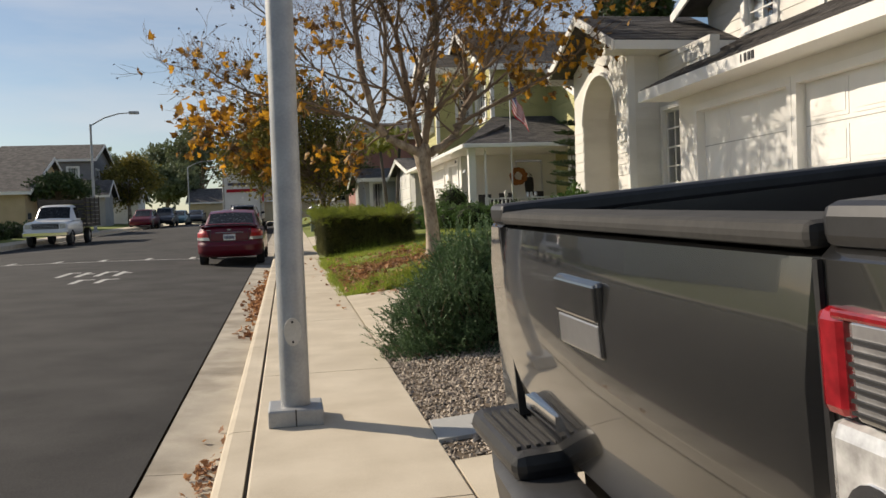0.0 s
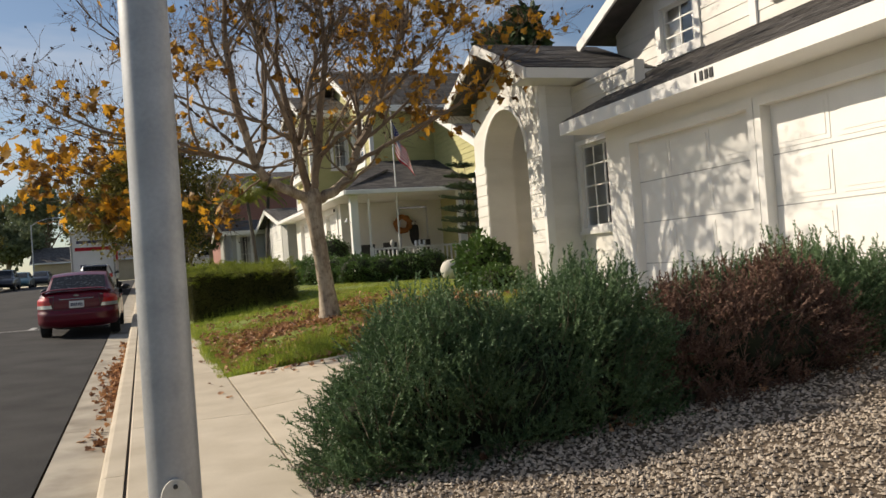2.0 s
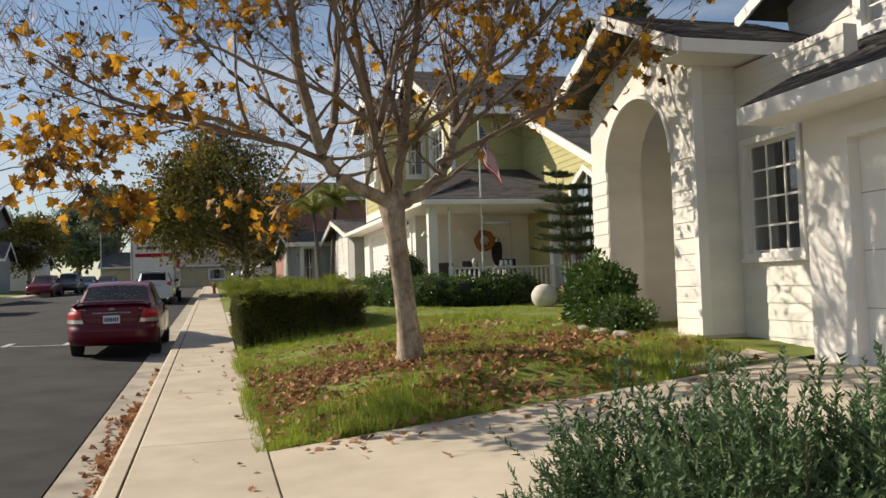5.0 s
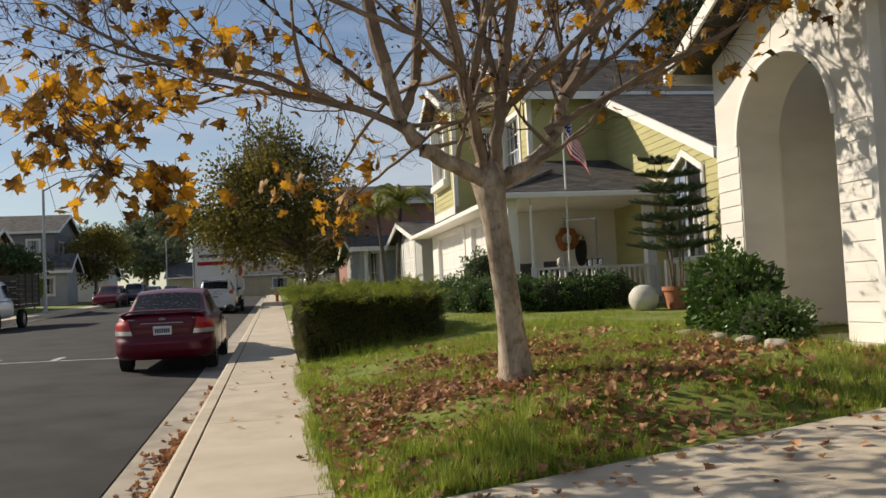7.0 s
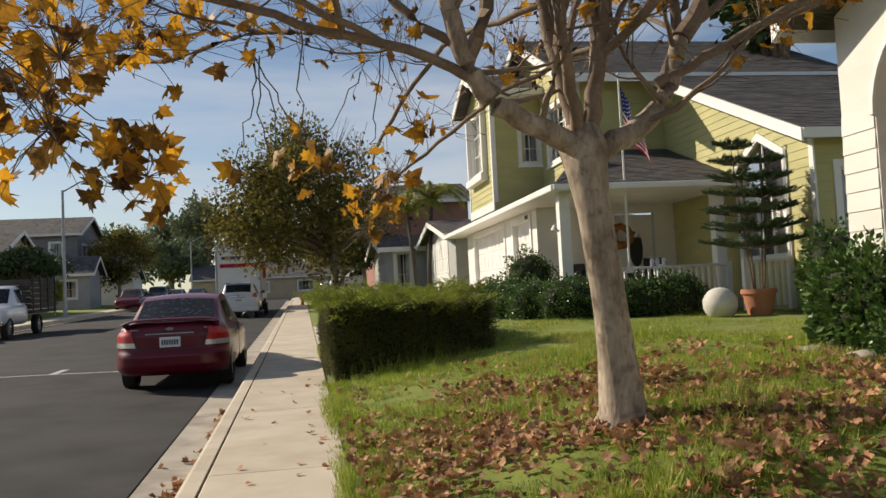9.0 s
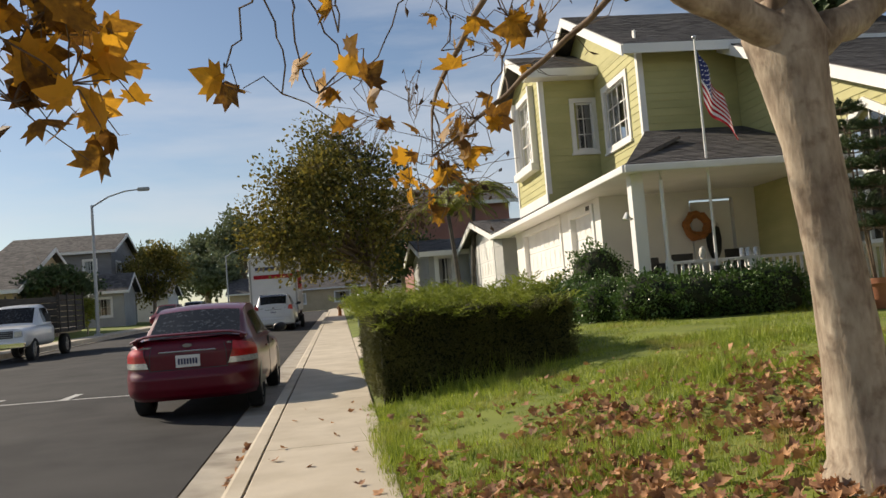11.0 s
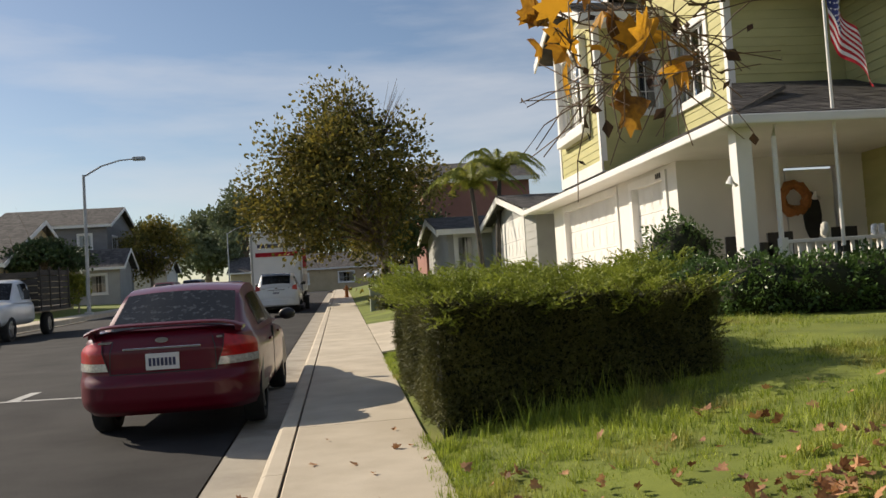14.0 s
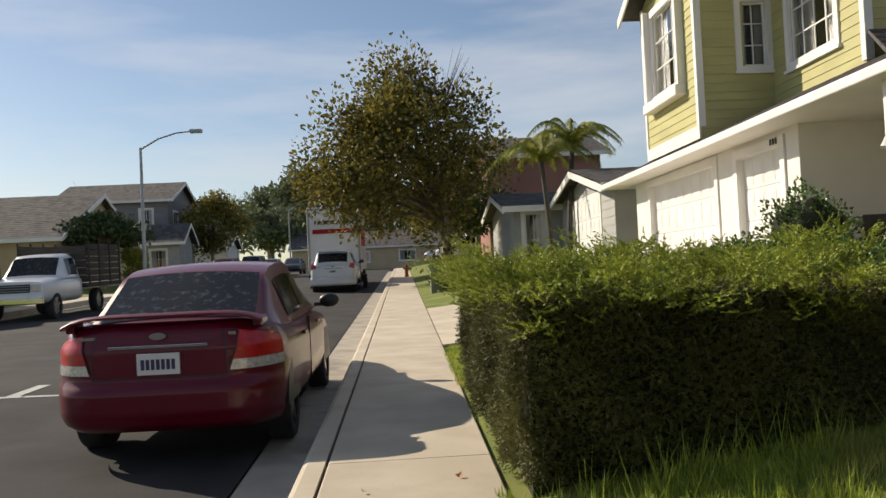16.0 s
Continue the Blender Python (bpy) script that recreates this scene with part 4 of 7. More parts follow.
def far_house(name, label, x0, x1, y0, y1, z0, eave, ridge, material, along="x", windows=(), porch=None, over=0.45):
    """A house further off: walls, a gabled roof, trim, and its windows."""
    h = thing(name, label, "house")
    fs = Face((x0, y0), (1, 0), (0, -1))
    wall(h, "wall", fs, 0, x1 - x0, z0, eave, material, [w[1:] for w in windows if w[0] == "s"], 0.22)
    fe = Face((x1, y0), (0, 1), (1, 0))
    wall(h, "wall", fe, 0, y1 - y0, z0, eave, material, [w[1:] for w in windows if w[0] == "e"], 0.22)
    fw = Face((x0, y0), (0, 1), (-1, 0))
    wall(h, "wall", fw, 0, y1 - y0, z0, eave, material, [w[1:] for w in windows if w[0] == "w"], 0.22)
    wall(h, "wall", Face((x0, y1), (1, 0), (0, 1)), 0, x1 - x0, z0, eave, material)
    for w in windows:
        window(h, {"s": fs, "e": fe, "w": fw}[w[0]], *w[1:], trim=0.14)
    if along == "x":
        ym = (y0 + y1) / 2
        for ya in (y0 - over, y1 + over):
            roof_plane(h, (x0 - over, ya, eave - 0.05), (x1 + over, ya, eave - 0.05), (x1 + over, ym, ridge), (x0 - over, ym, ridge), course=0.3)
            for xa in (x0 - over, x1 + over):
                part("rake_board", prism(bmesh.new(), [(xa, ya, eave - 0.06), (xa, ym, ridge - 0.01), (xa, ym, ridge - 0.25), (xa, ya, eave - 0.3)], (0.05, 0, 0)), WHITE, h)
        gable_wall(h, fe, 0, y1 - y0, eave, (y1 - y0) / 2, ridge - 0.2, material)
        gable_wall(h, fw, 0, y1 - y0, eave, (y1 - y0) / 2, ridge - 0.2, material)
        board_along(h, (x0 - over, y0 - over, eave - 0.05), (x1 + over, y0 - over, eave - 0.05), 0.06, 0.2)
    else:
        xm = (x0 + x1) / 2
        for xa in (x0 - over, x1 + over):
            roof_plane(h, (xa, y0 - over, eave - 0.05), (xa, y1 + over, eave - 0.05), (xm, y1 + over, ridge), (xm, y0 - over, ridge), course=0.3)
            part("rake_board", prism(bmesh.new(), [(xa, y0 - over, eave - 0.06), (xm, y0 - over, ridge - 0.01), (xm, y0 - over, ridge - 0.25), (xa, y0 - over, eave - 0.3)], (0, -0.05, 0)), WHITE, h)
            board_along(h, (xa, y0 - over, eave - 0.05), (xa, y1 + over, eave - 0.05), 0.06, 0.2)
        gable_wall(h, fs, 0, x1 - x0, eave, (x1 - x0) / 2, ridge - 0.2, material)
        gable_wall(h, Face((x0, y1), (1, 0), (0, 1)), 0, x1 - x0, eave, (x1 - x0) / 2, ridge - 0.2, material)
    return h


# ---- foliage helpers ----
def unit(v):
    return v / np.maximum(np.linalg.norm(v, axis=1, keepdims=True), 1e-9)


def sprigs(rng, pts, dirs, length, needles, nlen, nw, spread=0.9):
    """Triangular needles set along short shoots: arrays of vertices and faces."""
    n = len(pts)
    dirs = unit(dirs)
    L = length * rng.uniform(0.55, 1.25, (n, 1))
    t = np.linspace(0.1, 1.0, needles)
    base = pts[:, None, :] + dirs[:, None, :] * (L[:, None, :] * t[None, :, None])
    side = rng.normal(size=(n, needles, 3))
    side -= (side * dirs[:, None, :]).sum(2, keepdims=True) * dirs[:, None, :]
    side /= np.maximum(np.linalg.norm(side, axis=2, keepdims=True), 1e-9)
    nd = side * spread + dirs[:, None, :] * 0.75
    nd /= np.linalg.norm(nd, axis=2, keepdims=True)
    wd = np.cross(nd, rng.normal(size=nd.shape))
    wd /= np.maximum(np.linalg.norm(wd, axis=2, keepdims=True), 1e-9)
    ln = nlen * rng.uniform(0.6, 1.2, (n, needles, 1))
    v = np.stack([base - wd * nw, base + wd * nw, base + nd * ln], axis=2).reshape(-1, 3)
    return v


def tri_mesh(name, v, material):
    me = bpy.data.meshes.new(name)
    n = len(v) // 3
    me.vertices.add(len(v))
    me.vertices.foreach_set("co", np.ascontiguousarray(v, dtype=np.float32).ravel())
    me.loops.add(3 * n)
    me.loops.foreach_set("vertex_index", np.arange(3 * n, dtype=np.int32))
    me.polygons.add(n)
    me.polygons.foreach_set("loop_start", np.arange(0, 3 * n, 3, dtype=np.int32))
    me.update()
    me.validate()
    me.materials.append(material)
    return me


def leaves(rng, pts, dirs, size, shape=6):
    """Small pointed leaves, each two triangles folded along the middle."""
    n = len(pts)
    d = unit(dirs + rng.normal(size=(n, 3)) * 0.6)
    w = unit(np.cross(d, rng.normal(size=(n, 3))))
    up = np.cross(d, w)
    s = size * rng.uniform(0.6, 1.3, (n, 1))
    a, b = pts, pts + d * s
    m = pts + d * s * 0.45 + up * s * 0.08
    l, r = m + w * s * 0.32, m - w * s * 0.32
    return np.stack([a, l, b, a, b, r], axis=1).reshape(-1, 3)


def lumpy(center, radii, seed, amount=0.25, freq=2.0, sub=3, flat=None):
    bm = bmesh.new()
    bmesh.ops.create_icosphere(bm, subdivisions=sub, radius=1.0)
    for v in bm.verts:
        k = 1 + amount * noise.noise(v.co * freq + Vector((seed, 0, 0)))
        v.co = Vector((v.co.x * radii[0], v.co.y * radii[1], v.co.z * radii[2])) * k + Vector(center)
        if flat is not None:
            v.co.z = max(v.co.z, flat)
    smooth(bm, 180)
    return bm


def shell(rng, n, center, radii, inner=0.8, up=0.0, low=-0.3):
    """Points near the skin of an uneven ball, with outward directions."""
    d = unit(rng.normal(size=(n * 2, 3)))
    d = d[d[:, 2] > low][:n]
    lump = 1 + 0.16 * np.sin(d[:, :1] * 5 + center[0] * 3) * np.cos(d[:, 1:2] * 6 + center[1]) + 0.1 * np.sin(d[:, 2:3] * 9 + d[:, :1] * 7)
    r = rng.uniform(inner, 1.0, (len(d), 1)) * lump
    p = np.array(center) + d * np.array(radii) * r
    return p, unit(d / np.array(radii) + np.array([0, 0, up]))


def shrub(name, label, center, radii, seed, material, n, leaf, mode="leaf", core=INNER_SHADE, group="", category="shrub"):
    rng = np.random.default_rng(seed)
    b = thing(name, label, category, group)
    # solid blob inside the leaves, its dark colour standing for their shade
    part("shade_core", lumpy(center, [r * 0.80 for r in radii], seed, flat=center[2] - radii[2] * 0.95), core, b)
    p, d = shell(rng, n, center, radii, 0.72, 0.4, -0.75)
    keep = p[:, 2] > center[2] - radii[2] * 0.95
    p, d = p[keep], d[keep]
    v = leaves(rng, p, d, leaf) if mode == "leaf" else sprigs(rng, p, d, leaf * 3, 12, leaf, leaf * 0.1)
    f = part("foliage", tri_mesh("foliage", v, material), None, b)
    f["kind"] = "stuff"
    return b


# ---- street pole beside the pavement ----
def street_pole():
    px, py = -0.045, 5.28
    g = gz(py)
    p = thing("street_lamp", "grey galvanised steel street lamp pole on a square base", "street lamp")
    part("pole", tb([(px, py, g + 0.08), (px, py, g + 4.0), (px, py, g + 8.6)], [0.09, 0.078, 0.055], 20), GALV, p)
    bm = bmesh.new()
    box(bm, px - 0.165, px + 0.165, py - 0.165, py + 0.165, g - 0.01, g + 0.10, bevel=0.012)
    part("base_cover", bm, GALV, p, "square two-part steel base cover")
    part("base_seam", bx(px - 0.004, px + 0.004, py - 0.1675, py - 0.16, g, g + 0.1), BLACK, p)
    bm = bmesh.new()
    ring = [(px + 0.052 * math.cos(a), py - 0.104, g + 0.56 + 0.085 * math.sin(a)) for a in [i * math.pi / 10 for i in range(20)]]
    prism(bm, ring, (0, 0.03, 0))
    hp = part("hand_hole_cover", bm, PALESTONE, p, "pale oval cover plate with two bolts")
    for dz in (-0.06, 0.06):
        part("bolt", tb([(px, py - 0.112, g + 0.56 + dz), (px, py - 0.09, g + 0.56 + dz)], 0.008, 8), BLACK, hp)
    part("arm", tb([(px, py, g + 8.5), (px - 0.8, py, g + 8.95), (px - 2.2, py, g + 9.1)], [0.045, 0.04, 0.035], 10), GALV, p)
    part("lamp_head", box(bmesh.new(), px - 2.75, px - 2.15, py - 0.13, py + 0.13, g + 9.03, g + 9.18, bevel=0.05), GALV, p)
    return p


street_pole()


def utility_lid():
    u = thing("utility_box", "flat pale concrete utility box lid in the gravel", "utility box")
    part("lid", prism(bmesh.new(), [(0.72, 4.55, gz(4.6) + 0.015), (1.45, 4.62, gz(4.6) + 0.06), (1.42, 5.0, gz(5) + 0.06), (0.74, 4.98, gz(5) + 0.015)], (0, 0, -0.08)), GREYSTUCCO, u)
    part("lid_notch", bx(0.95, 1.0, 4.74, 4.78, gz(4.7) + 0.02, gz(4.7) + 0.034), BLACK, u)


utility_lid()


# ---- vehicles ----
def ell(y, z0, z1, w, n=26, p=5.0, crown=0.0):
    zc, h = (z0 + z1) / 2, (z1 - z0) / 2
    out = []
    for i in range(n):
        a = 2 * math.pi * (i + 0.5) / n
        c, s = math.cos(a), math.sin(a)
        out.append(Vector((w * math.copysign(abs(c) ** (2 / p), c), y, zc + h * math.copysign(abs(s) ** (2 / p), s))))
    return out


def wheel(parent, x, y, r, w=0.2, side=1):
    t = bmesh.new()
    prof = [(-w / 2, r * 0.66), (-w / 2, r * 0.93), (-w * 0.36, r), (w * 0.36, r), (w / 2, r * 0.93), (w / 2, r * 0.66)]
    rings = [[Vector((x + dx, y + rr * math.cos(a), r + rr * math.sin(a))) for dx, rr in prof] for a in [i * 2 * math.pi / 28 for i in range(29)]]
    loft(t, rings, caps=False)
    smooth(t, 50)
    wh = part("wheel", t, RUBBER, parent, "black tyre")
    d = bmesh.new()
    xo = x + side * w * 0.42
    prism(d, [(xo - side * 0.05, y + r * 0.68 * math.cos(a), r + r * 0.68 * math.sin(a)) for a in [i * math.pi / 14 for i in range(28)]], (side * 0.02, 0, 0))
    part("rim", d, ALLOY, wh, "silver wheel rim")
    for k in range(5):
        a = k * 2 * math.pi / 5 + 0.3
        u, v = Vector((0, math.cos(a), math.sin(a))), Vector((0, -math.sin(a), math.cos(a)))
        c = Vector((xo - side * 0.03, y, r))
        part("spoke", prism(bmesh.new(), [c + v * 0.035, c - v * 0.035, c + u * r * 0.64 - v * 0.022, c + u * r * 0.64 + v * 0.022], (side * 0.03, 0, 0)), ALLOY, wh)
    return wh


class Cabin:
    """The glasshouse of a car as a surface: y along the car, s across it from -1 to 1."""

    def __init__(self, stations, base):
        self.st, self.base = stations, base

    def p(self, y, s, off=0.0):
        st = self.st
        for a, b in zip(st, st[1:]):
            if a[0] <= y <= b[0]:
                k = (y - a[0]) / (b[0] - a[0])
                zt, wt, wb = (a[i] + (b[i] - a[i]) * k for i in (1, 2, 3))
                break
        q = abs(s)
        if q < 0.5:
            x, z = wt * q / 0.5, zt + off - 0.035 * (q / 0.5) ** 2
        else:
            k = (q - 0.5) / 0.5
            x, z = wt + (wb - wt) * k + off, zt - 0.035 + (self.base - zt + 0.035) * k + off * 0.4
        return Vector((math.copysign(x, s), y, z))

    def patch(self, y0, y1, s0, s1, off, ny=8, ns=8, slope=None):
        bm = bmesh.new()
        g = [[bm.verts.new(self.p(y0 + (y1 - y0) * i / ny + (slope * (abs(s0 + (s1 - s0) * j / ns) - 0.5) if slope else 0), s0 + (s1 - s0) * j / ns, off)) for j in range(ns + 1)] for i in range(ny + 1)]
        for i in range(ny):
            for j in range(ns):
                bm.faces.new((g[i][j], g[i][j + 1], g[i + 1][j + 1], g[i + 1][j]))
        bmesh.ops.recalc_face_normals(bm, faces=bm.faces)
        smooth(bm, 60)
        return bm


class Tail:
    """The rear end of a saloon as a surface: s across it from -1 to 1, z up; it bulges at the bumper and wraps round the corners."""
    WIDTH = [(0.26, 0.93), (0.36, 0.985), (0.60, 0.99), (0.66, 0.985), (0.85, 0.975), (0.96, 0.93), (1.03, 0.86), (1.06, 0.80)]
    BULGE = [(0.26, 0.08), (0.32, -0.015), (0.42, -0.055), (0.56, -0.058), (0.61, -0.03), (0.645, 0.0), (0.86, 0.006), (0.97, 0.03), (1.03, 0.07), (1.06, 0.15)]

    def __init__(self, w, l):
        self.w, self.l = w, l

    @staticmethod
    def between(rows, z):
        for (a, p), (b, q) in zip(rows, rows[1:]):
            if z <= b:
                return p + (q - p) * ease((z - a) / (b - a))
        return rows[-1][1]

    def p(self, s, z, off=0.0):
        q = abs(s)
        x = s * self.w * self.between(self.WIDTH, z) + math.copysign(off * q ** 6, s)
        return Vector((x, -self.l + self.between(self.BULGE, z) + 0.34 * q ** 7 + 0.03 * q * q - off * (1 - 0.7 * q ** 6), z))

    def patch(self, edge0, edge1, z0, z1, off, ns=10, nz=10):
        """A piece of the skin between two edges given as functions of height."""
        bm = bmesh.new()
        g = []
        for j in range(nz + 1):
            z = z0 + (z1 - z0) * j / nz
            a, b = edge0(z), edge1(z)
            g.append([bm.verts.new(self.p(a + (b - a) * i / ns, z, off)) for i in range(ns + 1)])
        for r0, r1 in zip(g, g[1:]):
            for i in range(ns):
                bm.faces.new((r0[i], r0[i + 1], r1[i + 1], r1[i]))
        bmesh.ops.recalc_face_normals(bm, faces=bm.faces)
        smooth(bm, 60)
        return bm


def car(label, paint, at, L=4.48, W=1.73, H=1.47, style="sedan", rear=True, group="", cat="car"):
    c = thing("car", label, cat, group, at=at)
    w, l = W / 2, L / 2
    if style == "sedan":
        body = [(-l + 0.10, 0.32, 1.02, w * 0.66), (-l + 0.20, 0.27, 1.045, w * 0.82), (-l + 0.34, 0.23, 1.05, w * 0.945), (-l + 0.6, 0.21, 1.04, w * 0.99), (-0.8, 0.2, 0.99, w), (0.2, 0.2, 0.97, w), (0.95, 0.2, 0.95, w * 0.995), (1.5, 0.2, 0.90, w * 0.98), (l - 0.3, 0.22, 0.80, w * 0.94), (l - 0.06, 0.3, 0.66, w * 0.85), (l, 0.42, 0.58, w * 0.76)]
        st = [(-l + 0.46, 1.03, 0.66, 0.80), (-l + 0.8, 1.22, 0.635, 0.80), (-l + 1.12, H - 0.085, 0.60, 0.79), (-l + 1.4, H - 0.025, 0.60, 0.79), (-l + 1.7, H - 0.004, 0.60, 0.79), (-0.1, H, 0.60, 0.785), (0.35, H - 0.05, 0.585, 0.785), (0.85, 1.21, 0.60, 0.785), (1.35, 0.95, 0.64, 0.77)]
    else:
        body = [(-l, 0.5, 0.8, w * 0.84), (-l + 0.05, 0.42, 1.1, w * 0.93), (-l + 0.2, 0.36, 1.13, w * 0.98), (-0.8, 0.32, 1.12, w), (0.5, 0.32, 1.10, w), (1.2, 0.32, 1.06, w), (l - 0.35, 0.34, 0.98, w * 0.95), (l - 0.06, 0.4, 0.82, w * 0.86), (l, 0.5, 0.7, w * 0.78)]
        st = [(-l + 0.06, 1.12, 0.62, 0.80), (-l + 0.28, H - 0.12, 0.63, 0.82), (-l + 0.55, H - 0.03, 0.64, 0.83), (-0.3, H, 0.65, 0.84), (0.4, H - 0.05, 0.64, 0.84), (0.95, 1.32, 0.64, 0.83), (1.45, 1.06, 0.66, 0.82)]
    bm = loft(bmesh.new(), [ell(*s) for s in body])
    smooth(bm, 55)
    b = part("body", bm, paint, c)
    cab = Cabin(st, 0.93 if style == "sedan" else 1.08)
    y0, y1 = st[0][0] + 0.001, st[-1][0] - 0.001
    part("roof", cab.patch(y0, y1, -1, 1, 0.0, 24, 16), paint, c)
    part("rear_window", cab.patch(st[0][0] + 0.06, st[2][0] - 0.0, -0.465, 0.465, 0.006, 12, 12), CARGLASS, c, "dark rear window with dappled reflections painted in")
    part("windscreen", cab.patch(st[-3][0] + 0.06, st[-1][0] - 0.1, -0.46, 0.46, 0.006), CARGLASS, c)
    for s in (-1, 1):
        a, e = sorted((s * 0.60, s * 0.94))
        m = (st[2][0] + st[-2][0]) / 2
        part("side_window", cab.patch(st[2][0] + 0.12, m - 0.03, a, e, 0.006), CARGLASS, c)
        part("side_window", cab.patch(m + 0.03, st[-2][0] - 0.1, a, e, 0.006), CARGLASS, c)
        mir = part("mirror", lumpy((s * (w + 0.10), 0.72, 1.02 if style == "sedan" else 1.2), (0.11, 0.06, 0.075), 3, 0.05), BLACK, c, "dark door mirror")
        part("mirror_stalk", bx(s * (w - 0.06), s * (w + 0.05), 0.70, 0.76, (0.96 if style == "sedan" else 1.13), (1.0 if style == "sedan" else 1.17)), BLACK, mir)
        for zz, yy in ((0.8, -0.75), (0.82, 0.3)):
            part("door_handle", bx(s * (w - 0.01), s * (w + 0.02), yy, yy + 0.16, zz, zz + 0.03, bevel=0.006), paint, c)
        part("door_seam", bx(s * (w - 0.03), s * (w + 0.0015), -0.26, -0.25, 0.32, 0.93), BLACK, c)
    rw = 0.305 if style == "sedan" else 0.35
    for yy in (-l + 0.86, l - 0.94):
        for s in (-1, 1):
            wheel(c, s * (w - 0.115), yy, rw, 0.2, s)
            arch = bmesh.new()
            ring = [(s * (w - 0.052), yy + (rw + 0.055) * math.cos(a), rw + 0.02 + (rw + 0.055) * math.sin(a)) for a in [i * math.pi / 12 for i in range(13)]]
            prism(arch, ring, (s * 0.043, 0, 0))
            part("wheel_arch", arch, BLACK, c)
    tail = Tail(w, l)
    if rear and style == "sedan":
        part("rear_end", tail.patch(lambda z: -1.0, lambda z: 1.0, 0.26, 1.06, 0.0, 48, 32), paint, c)
        lid = part("boot_lid", tail.patch(lambda z: -0.57, lambda z: 0.57, 0.668, 1.03, 0.004, 24, 12), paint, c, "maroon boot lid")
        for s in (-1, 1):
            part("lid_seam", tail.patch(lambda z: s * 0.572, lambda z: s * 0.584, 0.655, 1.0, 0.002, 1, 10), BLACK, lid)
        part("lid_seam", tail.patch(lambda z: -0.58, lambda z: 0.58, 0.655, 0.666, 0.002, 20, 1), BLACK, lid)
    if rear:
        for s in (-1, 1):
            if style == "sedan":
                def inner(z, s=s):
                    return s * (0.60 + 0.12 * (z - 0.70) / 0.28)

                def outer(z, s=s):
                    return s * (0.995 - 0.30 * max(0.0, (z - 0.90) / 0.09) ** 2)
                tl = part("tail_light", tail.patch(inner, outer, 0.772, 0.985, 0.012), REDLENS, c, "red tail light cluster")
                part("lens_rim", tail.patch(lambda z: inner(z) - s * 0.012, lambda z: inner(z), 0.69, 0.985, 0.011, 2), BLACK, tl)
                part("reversing_lens", tail.patch(inner, outer, 0.695, 0.770, 0.013), CLEARLENS, tl, "clear lower lens")
            else:
                part("tail_light", prism(bmesh.new(), [(s * w * 0.95, -l + 0.04, 0.95), (s * w * 0.70, -l - 0.02, 1.0), (s * w * 0.76, -l - 0.0, 1.16), (s * w * 0.92, -l + 0.05, 1.18)], (0, 0.1, 0)), REDLENS, c)
        if style != "sedan":
            part("bumper", loft(bmesh.new(), [[Vector((x * w, -l - 0.055 + 0.16 * abs(x) ** 4 + dy, z)) for dy, z in ((0.0, 0.56), (0.05, 0.63), (0.25, 0.63), (0.25, 0.3), (0.06, 0.3), (0.0, 0.36))] for x in [-1.0, -0.95, -0.8, -0.5, 0, 0.5, 0.8, 0.95, 1.0]]), paint, c)
        pz = 0.765 if style == "sedan" else 0.86
        pl = part("number_plate", bx(-0.155, 0.155, -l - 0.024, -l - 0.005, pz - 0.078, pz + 0.078, bevel=0.004), PLATE, c, "white plate with plain dark bars")
        for k in range(7):
            part("plate_bar", bx(-0.125 + k * 0.037, -0.100 + k * 0.037, -l - 0.028, -l - 0.023, pz - 0.04, pz + 0.035), INK, pl)
        part("boot_strip", bx(-0.36, 0.36, -l - 0.018, -l + 0.05, pz + 0.115, pz + 0.138, bevel=0.004), CHROME, c, "thin chrome strip")
        bd = bmesh.new()
        prism(bd, [(0.062 * math.cos(a), -l - 0.012, pz + 0.20 + 0.026 * math.sin(a)) for a in [i * math.pi / 10 for i in range(20)]], (0, 0.05, 0))
        part("badge", bd, CHROME, c, "small oval plain badge")
        for bx0, n in ((-0.60, 5), (0.50, 2)):
            yb = tail.p((bx0 + 0.014 * n) / (w * 0.93), pz + 0.195).y if style == "sedan" else -l
            part("badge_bar", bx(bx0, bx0 + 0.028 * n, yb - 0.012, yb + 0.05, pz + 0.185, pz + 0.207), CHROME, c)
    if style == "sedan" and rear:
        rings = []
        for k in range(17):
            x = -1 + k / 8
            rings.append([Vector((x * w * 0.86, -l + 0.10 + dy + 0.10 * abs(x) ** 3, 1.105 + dz - 0.075 * abs(x) ** 6)) for dy, dz in ((-0.10, -0.004), (-0.10, 0.012), (-0.07, 0.028), (0.12, 0.020), (0.14, 0.0), (0.04, -0.014))])
        sp = loft(bmesh.new(), rings)
        smooth(sp, 50)
        part("spoiler", sp, paint, c, "body-coloured boot spoiler")
        for s in (-1, 1):
            part("spoiler_foot", bx(s * w * 0.80 - 0.03, s * w * 0.80 + 0.03, -l + 0.16, -l + 0.34, 1.0, 1.06), paint, c)
    return c


def on_road(x, y, yaw=0.0):
    return pose(x, y, gz(y) - 0.215 + 0.045 * (1 - ((x + 6.35) / 5.4) ** 2), 1.45 * math.cos(radians(yaw)), 0, yaw)


car("parked maroon four-door saloon with a boot spoiler", REDPAINT, on_road(-1.55, 25.28, -0.6), H=1.49)


